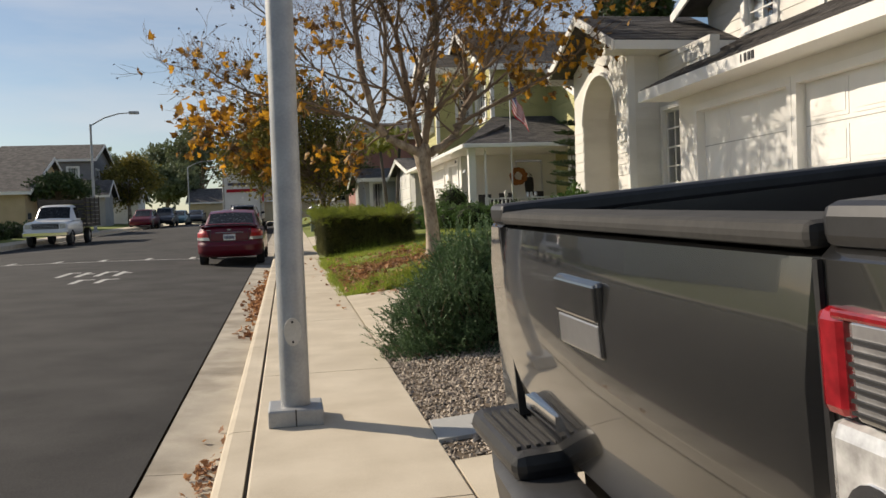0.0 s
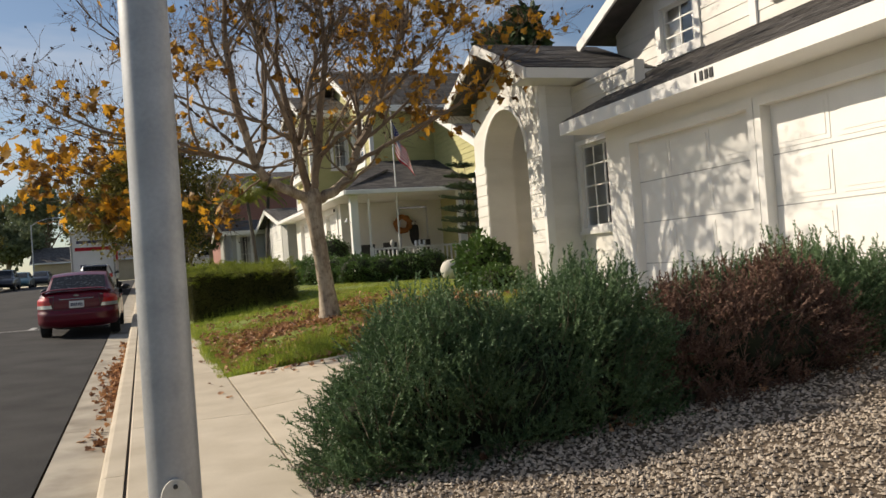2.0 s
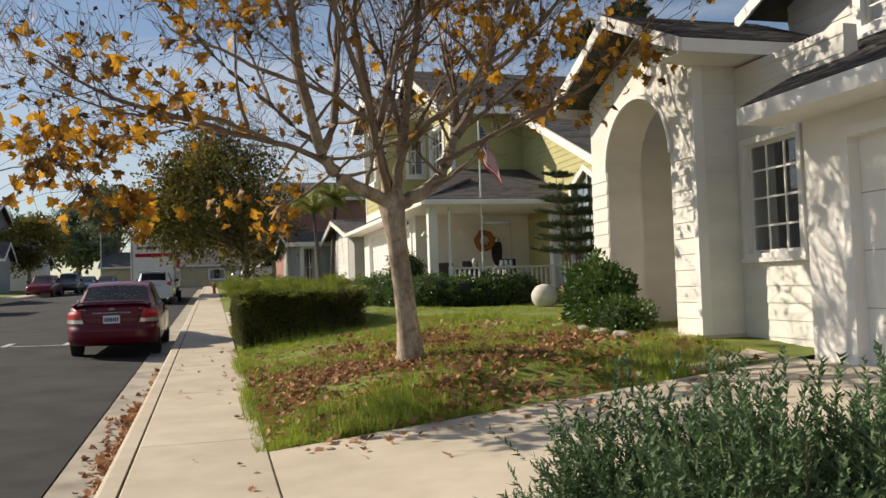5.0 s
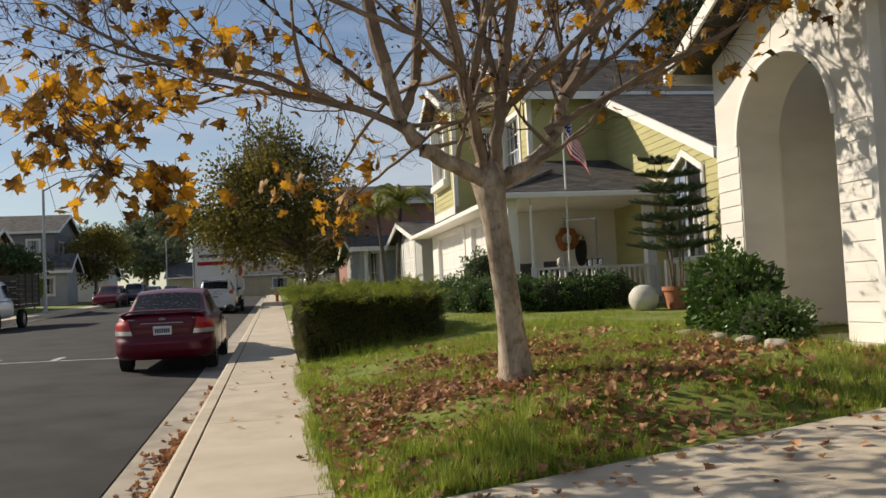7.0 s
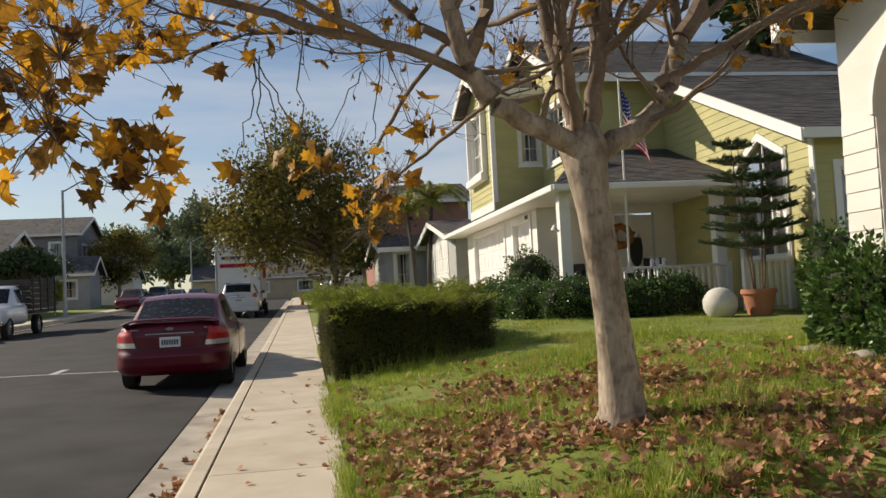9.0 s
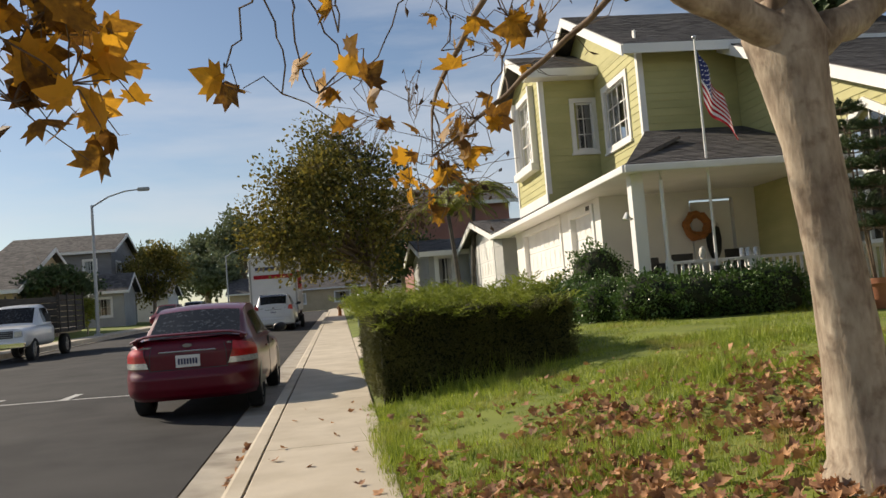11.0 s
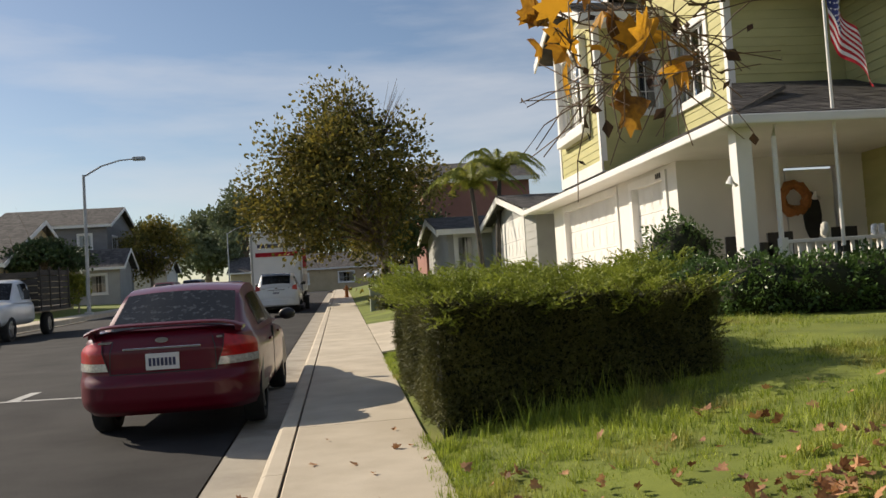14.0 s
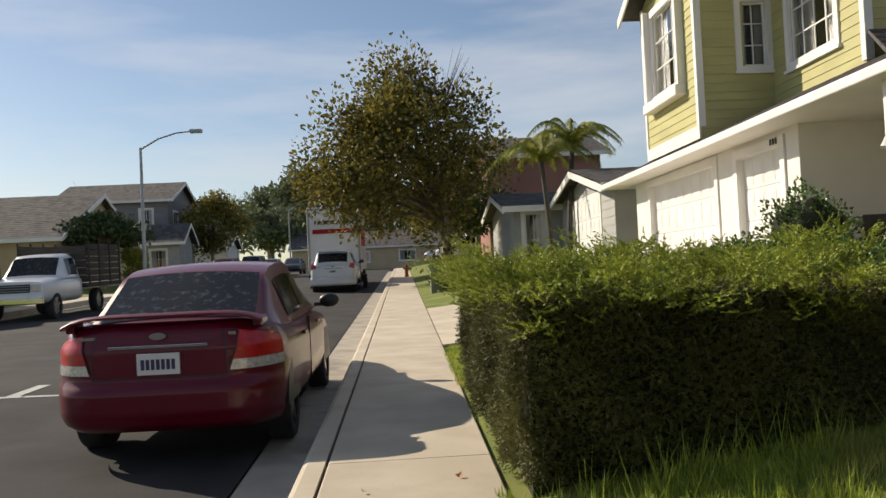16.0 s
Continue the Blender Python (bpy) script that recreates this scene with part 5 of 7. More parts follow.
# the grey pickup in the near drive, its tail to the street
def pickup():
    o = Vector((0.5, 1.5, gz(1.5)))
    t = thing("pickup_truck", "dark grey pickup truck with closed tailgate and step bumper", "pickup truck", at=Matrix.Translation(o) @ pose(0, 0, 0, 1.45, -4.6, 0) @ Matrix.Translation(-o))
    y0, y1, xr, zt = 0.835, 2.17, 0.605, 1.15
    prof = [(0.0, zt - 0.03), (-0.012, zt - 0.10), (-0.022, 0.98), (-0.020, 0.80), (0.0, 0.70), (0.012, 0.63), (0.02, 0.60), (0.09, 0.60), (0.09, zt - 0.02)]
    rings = []
    for y, k in ((y0, 0.02), (y0 + 0.012, 0.004), (y0 + 0.05, 0.0), ((y0 + y1) / 2, -0.012), (y1 - 0.05, 0.0), (y1 - 0.012, 0.004), (y1, 0.02)):
        rings.append([Vector((xr + dx + (k if dx < 0.05 else 0), y, z)) for dx, z in prof])
    bm = loft(bmesh.new(), rings)
    smooth(bm, 35)
    tg = part("tailgate", bm, GREYPAINT, t, "glossy dark grey metallic tailgate")
    part("top_cap", box(bmesh.new(), xr - 0.004, xr + 0.10, y0 + 0.004, y1 - 0.004, zt - 0.022, zt + 0.010, bevel=0.012), RUBBER, tg, "black plastic cap")
    hy = (y0 + y1) / 2 + 0.03
    hb = box(bmesh.new(), xr - 0.0365, xr - 0.008, hy - 0.118, hy + 0.118, 0.905, 1.045, bevel=0.008)
    hd = part("handle", hb, GREYPAINT, tg, "tailgate handle in its bezel")
    part("handle_lever", box(bmesh.new(), xr - 0.042, xr - 0.028, hy - 0.112, hy + 0.112, 0.972, 1.042, bevel=0.006), GREYPAINT, hd)
    part("handle_cup", box(bmesh.new(), xr - 0.0385, xr - 0.029, hy - 0.108, hy + 0.108, 0.910, 0.969, bevel=0.003), ALLOY, hd, "bright scooped recess")
    part("badge_bar", bx(xr - 0.012, xr + 0.004, y1 - 0.34, y1 - 0.10, 0.665, 0.70), CHROME, tg, "chrome badge as a plain bar")
    for s, ya in ((-1, y0), (1, y1)):
        yo = ya + s * 0.20
        a, b = (yo, ya - s * 0.005) if s < 0 else (ya + s * 0.005, yo)
        rings = []
        for x, out_, top in ((xr + 0.0, -0.045, zt - 0.03), (xr + 0.03, -0.014, zt - 0.005), (xr + 0.10, 0.0, zt + 0.010), (xr + 1.9, 0.012, zt + 0.02)):
            yy = yo + s * out_
            rings.append([Vector((x, ya + s * 0.006, 0.48)), Vector((x, yy, 0.48)), Vector((x, yy + s * 0.02, 0.75)), Vector((x, yy + s * 0.01, top - 0.10)), Vector((x, yy - s * 0.035, top)), Vector((x, ya + s * 0.006, top))])
        bm = loft(bmesh.new(), rings)
        smooth(bm, 40)
        part("bed_side", bm, GREYPAINT, t)
        part("bed_rail_cap", box(bmesh.new(), xr + 0.004, xr + 1.9, min(ya + s * 0.002, yo - s * 0.06), max(ya + s * 0.002, yo - s * 0.06), zt - 0.02, zt + 0.03, bevel=0.015), BLACK, t, "black rail cap")
        q0, q1 = sorted((ya + s * 0.010, yo - s * 0.005))
        f0 = xr - 0.016 if s < 0 else xr + 0.03
        qs = ya + s * 0.058
        col = sorted((ya + s * 0.010, qs))
        tl = part("tail_light", box(bmesh.new(), f0, xr + 0.12, *col, 0.957, 1.072, bevel=0.012), LAMPRED, t, "tall red and clear tail light")
        part("smoked_lens", box(bmesh.new(), f0 + 0.002, xr + 0.12, *sorted((qs, yo - s * 0.005)), 0.957, 1.072, bevel=0.012), RIBBED, tl, "smoked clear lens with fine ribs")
        part("red_band", box(bmesh.new(), f0 - 0.001, xr + 0.10, *sorted((qs - s * 0.02, yo - s * 0.012)), 1.062, 1.074, bevel=0.004), LAMPRED, tl)
        part("clear_lens", box(bmesh.new(), f0 + 0.001, xr + 0.12, q0, q1, 0.73, 0.955, bevel=0.02), CLEARLENS, tl, "clear lower lens")
        part("bulb_ring", tb([(f0 - 0.002, (q0 + q1) / 2 - s * 0.01, 0.850), (xr + 0.02, (q0 + q1) / 2 - s * 0.01, 0.850)], [0.052, 0.062], 20), CHROME, tl)
        part("bulb", tb([(f0 - 0.006, (q0 + q1) / 2 - s * 0.01, 0.850), (f0 + 0.01, (q0 + q1) / 2 - s * 0.01, 0.850)], [0.024, 0.030], 14), PLATE, tl)
        for k in range(7):
            part("lens_rib", bx(f0 - 0.002, f0 + 0.01, *sorted((qs + s * 0.008, yo - s * 0.02)), 0.968 + 0.0125 * k, 0.9715 + 0.0125 * k), BLACK, tl)
        part("lamp_gap", bx(xr - 0.006, xr + 0.10, *sorted((ya + s * 0.001, ya + s * 0.010)), 0.62, zt - 0.03), BLACK, t)
    part("bed_floor", bx(xr + 0.1, xr + 1.95, y0 - 0.01, y1 + 0.01, 0.60, 0.64), BLACK, t)
    part("bed_front", bx(xr + 1.9, xr + 1.95, y0 - 0.15, y1 + 0.15, 0.6, zt + 0.02), BLACK, t)
    # cab
    yc = (y0 + y1) / 2
    rings = []
    for x, z1, w in ((xr + 1.98, 1.15, 0.9), (xr + 2.0, 1.62, 0.72), (xr + 2.3, 1.72, 0.70), (xr + 3.2, 1.70, 0.70), (xr + 3.75, 1.30, 0.80), (xr + 3.9, 1.14, 0.86), (xr + 5.0, 1.05, 0.86), (xr + 5.3, 0.85, 0.78)):
        rings.append([Vector((x, yc - 0.92, 0.4)), Vector((x, yc - 0.92, min(1.1, z1))), Vector((x, yc - w, z1)), Vector((x, yc + w, z1)), Vector((x, yc + 0.92, min(1.1, z1))), Vector((x, yc + 0.92, 0.4))])
    bm = loft(bmesh.new(), rings)
    smooth(bm, 30)
    part("cab", bm, GREYPAINT, t)
    for s in (-1, 1):
        for x in (xr + 1.05, xr + 4.35):
            bm = bmesh.new()
            r = 0.37
            prof = [(-0.12, r * 0.6), (-0.12, r * 0.94), (-0.08, r), (0.08, r), (0.12, r * 0.94), (0.12, r * 0.6)]
            rings = [[Vector((x + rr * math.cos(a), yc + s * 0.80 + dy, gz(1.5) + r + rr * math.sin(a))) for dy, rr in prof] for a in [i * math.pi / 14 for i in range(29)]]
            loft(bm, rings, caps=False)
            part("wheel", bm, RUBBER, t, "black tyre")
    # step bumper
    yb0, yb1 = y0 - 0.18, y1 + 0.17
    sec = [(0.0, 0.40), (-0.01, 0.52), (0.02, 0.545), (0.15, 0.545), (0.15, 0.34), (0.03, 0.34)]
    rings = []
    for y, dx in ((yb0, 0.14), (yb0 + 0.06, 0.04), (yb0 + 0.25, 0.0), (yc, -0.03), (yb1 - 0.25, 0.0), (yb1 - 0.06, 0.04), (yb1, 0.14)):
        rings.append([Vector((xr - 0.10 + dx + a, y, z)) for a, z in sec])
    bm = loft(bmesh.new(), rings)
    smooth(bm, 40)
    bp = part("rear_bumper", bm, BLACK, t, "black step bumper with ribbed tread pads")
    for s in (-1, 1):
        pc = yc + s * 0.60
        part("bumper_end", box(bmesh.new(), xr - 0.105, xr + 0.12, pc + s * 0.02 - 0.24, pc + s * 0.02 + 0.24, 0.535, 0.61, bevel=0.03), BLACK, bp)
        for k in range(5):
            part("tread_rib", bx(xr - 0.085 + 0.024 * k, xr - 0.074 + 0.024 * k, pc - 0.18, pc + 0.16, 0.608, 0.617), RUBBER, bp)
    part("plate_recess", bx(xr - 0.135, xr - 0.12, yc - 0.17, yc + 0.17, 0.40, 0.52), GREYSTUCCO, bp)
    part("chassis", bx(xr + 0.1, xr + 5.0, yc - 0.5, yc + 0.5, 0.3, 0.5), BLACK, t)
    return t


pickup()


# ---- the sycamore ----
HALF_LEAF = [(0.06, -0.02), (0.30, -0.16), (0.29, 0.04), (0.60, 0.12), (0.43, 0.26), (0.52, 0.48), (0.27, 0.47), (0.20, 0.66)]
LEAFPTS = [(0, 0)] + HALF_LEAF + [(0, 1.0)] + [(-x, y) for x, y in HALF_LEAF[::-1]]


def leaf_mesh(name, size, curl, material):
    vs = [(x * size, y * size, curl * size * (abs(x) * 1.2 + (y - 0.4) ** 2 * 1.4)) for x, y in LEAFPTS] + [(0, 0.35 * size, 0.0)]
    c = len(LEAFPTS)
    fs = [(i, (i + 1) % c, c) for i in range(c)]
    stalk = len(vs)
    vs += [(-0.008 * size, 0, 0), (0.008 * size, 0, 0), (0, -0.45 * size, -0.06 * size)]
    fs.append((stalk, stalk + 1, stalk + 2))
    return mass(name, vs, fs, material)


class Grower:
    def __init__(self, seed):
        self.r = random.Random(seed)
        self.limbs, self.tips, self.twigs = [], [], []

    def grow(self, p, d, rad, length, depth, bend=0.10, up=0.10):
        """One branch as a wandering line; side shoots leave it as it goes."""
        r = self.r
        n = max(4, int(length / (0.17 if depth > 1 else 0.09)))
        pts, rads = [Vector(p)], [rad]
        d = Vector(d).normalized()
        for i in range(n):
            d = (d + Vector((r.gauss(0, bend), r.gauss(0, bend), r.gauss(0, bend) + up * 0.3))).normalized()
            pts.append(pts[-1] + d * length / n)
            rads.append(rad * (1 - 0.68 * (i + 1) / n))
            if depth > 0 and i >= n * 0.22 and r.random() < (0.92 if depth > 1 else 0.66):
                a = d.orthogonal().normalized()
                a.rotate(Matrix.Rotation(r.uniform(0, 6.28), 3, d))
                nd = (d * 0.75 + a * r.uniform(0.55, 0.95) + Vector((0, 0, 0.12))).normalized()
                self.grow(pts[-1], nd, rads[-1] * r.uniform(0.5, 0.72), length * r.uniform(0.36, 0.62), depth - 1, bend * 1.25, up)
        (self.limbs if rad > 0.013 else self.twigs).append((pts, rads))
        if depth <= 1:
            self.tips.append((pts[-1], d))
            if depth == 0 and len(pts) > 3:
                self.tips.append((pts[len(pts) // 2], d))


def twig_mesh(name, twigs, material, sides=3):
    verts, faces = [], []
    for pts, rads in twigs:
        for i, p in enumerate(pts):
            d = (pts[min(i + 1, len(pts) - 1)] - pts[max(i - 1, 0)]).normalized()
            u = d.orthogonal().normalized()
            v = d.cross(u)
            k0 = len(verts)
            for k in range(sides):
                a = 2 * math.pi * k / sides
                verts.append(p + (u * math.cos(a) + v * math.sin(a)) * max(rads[i], 0.0022))
            if i:
                for k in range(sides):
                    j = (k + 1) % sides
                    faces.append((k0 - sides + k, k0 - sides + j, k0 + j, k0 + k))
    return mass(name, verts, faces, material, True)


def sycamore():
    bx_, by_ = 2.47, 14.80
    bz = lawn_z(bx_, by_) - 0.04
    tree = thing("tree", "sycamore with pale mottled bark and sparse golden autumn leaves", "tree")
    trunk = [(bx_ + 0.03, by_, bz), (bx_ + 0.02, by_, bz + 0.12), (bx_ - 0.01, by_, bz + 0.5), (2.43, 14.80, 1.4), (2.385, 14.82, 1.95), (2.36, 14.83, 2.22), (2.345, 14.84, 2.42), (2.34, 14.84, 2.56)]
    rings = []
    for i, p in enumerate(trunk):
        rr = [0.22, 0.155, 0.122, 0.112, 0.112, 0.135, 0.165, 0.11][i]
        rings.append([Vector((p[0] + rr * (1 + 0.10 * math.sin(3 * a + i)) * math.cos(a), p[1] + rr * (1 + 0.08 * math.cos(2 * a + i)) * math.sin(a), p[2])) for a in [k * 2 * math.pi / 18 for k in range(18)]])
    bm = loft(bmesh.new(), rings)
    smooth(bm, 80)
    part("trunk", bm, BARK, tree, "pale blotched trunk")
    g = Grower(7)
    mains = [
        ([(2.34, 14.8, 2.36), (2.08, 14.74, 2.50), (1.72, 14.68, 2.66), (1.52, 14.64, 2.92), (1.40, 14.6, 3.4)], 0.104, (-0.35, -0.1, 1.0), 2.6),
        ([(2.38, 14.85, 2.36), (2.72, 14.9, 2.52), (2.98, 14.95, 2.74), (3.16, 15.0, 3.2)], 0.110, (0.5, 0.1, 0.9), 2.5),
        ([(2.33, 14.86, 2.42), (2.22, 14.9, 3.0), (2.12, 14.95, 3.6)], 0.088, (-0.15, 0.1, 1), 2.6),
        ([(2.36, 14.82, 2.42), (2.45, 14.72, 3.0), (2.50, 14.6, 3.6)], 0.082, (0.1, -0.25, 1), 2.5),
        ([(2.38, 14.88, 2.5), (2.55, 15.1, 3.0), (2.68, 15.4, 3.5)], 0.062, (0.2, 0.5, 0.9), 2.4),
        ([(2.30, 14.82, 2.45), (2.12, 14.45, 2.95), (1.95, 14.1, 3.4)], 0.058, (-0.2, -0.6, 0.8), 2.1),
        ([(1.72, 14.66, 2.74), (1.25, 14.6, 2.98), (0.75, 14.55, 3.08), (0.12, 14.5, 3.25)], 0.046, (-1, -0.05, 0.05), 1.5),
        ([(1.95, 14.1, 3.2), (1.5, 13.6, 3.35), (1.0, 13.2, 3.4)], 0.034, (-0.9, -0.5, 0.0), 1.3),
        ([(2.95, 14.95, 2.86), (3.5, 14.8, 3.15), (4.2, 14.6, 3.5)], 0.050, (1, -0.1, 0.3), 1.7),
        ([(2.6, 15.2, 3.2), (2.1, 16.1, 3.1), (1.6, 16.9, 2.75)], 0.030, (-0.45, 0.8, -0.35), 0.8),
        ([(2.12, 14.95, 3.4), (1.6, 15.8, 3.4), (1.2, 16.8, 2.9)], 0.030, (-0.2, 0.9, -0.5), 0.8),
        ([(1.0, 14.6, 3.05), (0.4, 14.2, 3.2), (-0.1, 13.7, 3.1)], 0.030, (-0.6, -0.3, -0.15), 1.1),
        ([(0.75, 14.55, 3.08), (0.2, 15.2, 3.3), (-0.5, 15.9, 3.3)], 0.030, (-0.8, 0.5, -0.05), 1.2),
        ([(2.45, 14.72, 3.0), (2.9, 14.0, 3.4), (3.3, 13.5, 3.7)], 0.045, (0.5, -0.7, 0.5), 1.7),
        ([(1.50, 14.62, 3.0), (1.0, 14.9, 3.5), (0.5, 15.1, 4.0)], 0.042, (-0.6, 0.2, 0.7), 1.9),
        ([(3.12, 15.0, 3.2), (3.7, 15.4, 3.6), (4.2, 15.7, 4.0)], 0.042, (0.7, 0.3, 0.6), 1.8),
    ]
    for pts, r, d, ln in mains:
        r *= 0.78
        pts = [Vector(p) for p in pts]
        n = len(pts)
        fine, rads = [], []
        for i in range(n - 1):
            for k in range(5):
                t = k / 5
                a, b = pts[max(i - 1, 0)], pts[min(i + 2, n - 1)]
                q = pts[i].lerp(pts[i + 1], t) + (pts[i] - a + (pts[i + 1] - b)) * 0.12 * t * (1 - t)
                fine.append(q + Vector((g.r.gauss(0, 0.008), g.r.gauss(0, 0.008), g.r.gauss(0, 0.008))))
                rads.append(r * (1 - 0.3 * (i + t) / (n - 1)))
        fine.append(pts[-1])
        rads.append(r * 0.68)
        part("limb", tb(fine, rads, 10), BARK if r > 0.08 else BRANCHBARK, tree)
        for k in range(6, len(fine), 4):
            a = Vector((g.r.gauss(0, 1), g.r.gauss(0, 1), g.r.uniform(0.0, 1.2)))
            g.grow(fine[k], a, rads[k] * 0.36, g.r.uniform(0.6, 1.2), 1, 0.14, 0.2)
        g.grow(pts[-1], d, r * 0.82, ln, 3, 0.10, 0.16)
        g.grow(pts[-2], Vector(d) + Vector((g.r.gauss(0, 0.5), g.r.gauss(0, 0.5), 0.3)), r * 0.66, ln * 0.9, 3, 0.11, 0.2)
    for pts, rads in g.limbs:
        if rads[0] > 0.02:
            part("branch", tb(pts, [max(q, 0.004) for q in rads], 7), BRANCHBARK, tree)
        else:
            g.twigs.append((pts, rads))
    meshes = [leaf_mesh("leaf", s, c, GOLDLEAF) for s, c in ((0.135, 0.45), (0.165, -0.35), (0.105, 0.9), (0.145, 0.2))]
    r = random.Random(3)
    near, verts, faces = 0, [], []
    # hanging clusters on the long low boughs, then a scatter over the rest
    spots, extra = [], []
    for p, d in g.tips:
        low_left = p.x < 0.9 and p.z < 4.4
        k = 0.0
        if low_left:
            k = 0.5 if p.z < 3.2 else 0.22
        elif p.z < 3.3:
            k = 0.2
        elif p.x > 3.2:
            k = 0.45
        else:
            k = 0.16
        while k > 0:
            if r.random() < k:
                spots.append((p + Vector((r.gauss(0, 0.06), r.gauss(0, 0.06), r.gauss(-0.04, 0.05))), d))
            k -= 1
    # heavy hanging clusters: at the ends of the street-side boughs and on two drooping shoots
    hang = [(-1.3, 14.6, 2.75, 40), (-0.9, 14.4, 2.5, 40), (-0.5, 14.9, 3.1, 26), (-1.1, 15.4, 3.2, 30), (-0.3, 14.2, 3.45, 18), (0.2, 14.8, 3.6, 18), (-1.5, 15.0, 3.0, 30), (-0.7, 13.9, 2.75, 34),
            (0.1, 13.3, 3.1, 12), (-0.2, 15.8, 3.5, 20), (0.5, 14.2, 4.2, 18), (0.0, 15.0, 4.7, 18), (1.10, 17.8, 2.48, 5), (1.35, 16.9, 2.6, 7), (0.6, 16.6, 2.75, 2),
            (-0.47, 14.28, 2.35, 16), (-0.38, 14.35, 2.21, 14), (-0.34, 14.40, 2.43, 10), (-0.54, 14.32, 2.15, 10), (0.26, 14.86, 2.28, 3), (0.40, 14.96, 2.30, 7), (0.08, 14.62, 2.32, 3),
            (0.58, 15.04, 2.38, 2), (1.21, 16.00, 2.40, 10), (1.23, 15.08, 2.63, 9), (0.98, 17.51, 2.32, 9), (0.49, 14.70, 2.46, 2), (0.94, 15.17, 2.52, 2),
            (4.9, 14.3, 3.9, 30), (5.4, 14.5, 4.2, 26), (4.4, 13.9, 4.3, 24), (4.6, 14.6, 3.6, 20)]
    for x, y, z, n in hang:
        c = Vector((x, y, z))
        near_tip = min((q for pts, _ in g.twigs for q in (pts[-1],)), key=lambda q: (q - c).length)
        span_ = (near_tip - c).length
        tw_pts = [near_tip.lerp(c, k / 8) + Vector((r.gauss(0, 0.02), r.gauss(0, 0.02), r.gauss(0, 0.02) - 0.25 * span_ * (k / 8) * (1 - k / 8))) for k in range(8)] + [c]
        extra.append((tw_pts, [0.006 - 0.0003 * k for k in range(9)]))
        for k in range(int(n * 0.9)):
            s = 0.24 if n > 16 else 0.11
            p = c + Vector((r.gauss(0, s), r.gauss(0, s), r.gauss(0, s * 0.8)))
            extra.append(([c, c.lerp(p, 0.55) + Vector((r.gauss(0, 0.03), r.gauss(0, 0.03), 0.05)), p], [0.004, 0.003, 0.002]))
            spots.append((p, Vector((0, 0, -1))))
    r.shuffle(spots)
    for p, d in spots:
        m = pose(p.x, p.y, p.z, r.uniform(60, 200), r.uniform(-70, 70), r.uniform(0, 360))
        if near < 290 and p.y < 17.5 and p.x < 3.5:
            part("leaf", meshes[near % 4], None, tree, at=m)
            near += 1
        else:
            k0 = len(verts)
            s = r.uniform(0.09, 0.175)
            fold = r.uniform(-0.4, 0.9)
            c = len(LEAFPTS)
            for x, y in LEAFPTS:
                verts.append(m @ Vector((x * s, y * s, fold * s * (abs(x) + (y - 0.4) ** 2))))
            verts.append(m @ Vector((0, 0.35 * s, 0)))
            faces += [(k0 + i, k0 + (i + 1) % c, k0 + c) for i in range(c)]
    # fine bare shoots at every tip, with dry buds and shrivelled leaves along them
    bp, bd = [], []
    for p, d in g.tips:
        for k in range(2):
            e = (d + Vector((r.gauss(0, 0.55), r.gauss(0, 0.55), r.gauss(0.05, 0.45)))).normalized()
            ln = r.uniform(0.15, 0.42)
            mid = p + e * ln * 0.5 + Vector((r.gauss(0, 0.03), r.gauss(0, 0.03), r.gauss(0, 0.03)))
            end = p + e * ln
            extra.append(([p, mid, end], [0.0034, 0.0028, 0.0022]))
            for q in (mid, end):
                if r.random() < 0.22:
                    bp.append(tuple(q))
                    bd.append((r.gauss(0, 0.5), r.gauss(0, 0.5), -0.6))
    part("bud_growth", tri_mesh("bud_growth", leaves(np.random.default_rng(4), np.array(bp), np.array(bd), 0.055), BUD), None, tree)["kind"] = "stuff"
    tw = part("twig_growth", twig_mesh("twig_growth", g.twigs + extra, TWIG), None, tree)
    tw["kind"] = "stuff"
    if verts:
        lf = part("foliage", mass("foliage", verts, faces, GOLDLEAF_M), None, tree)
        lf["kind"] = "stuff"
    return tree


sycamore()


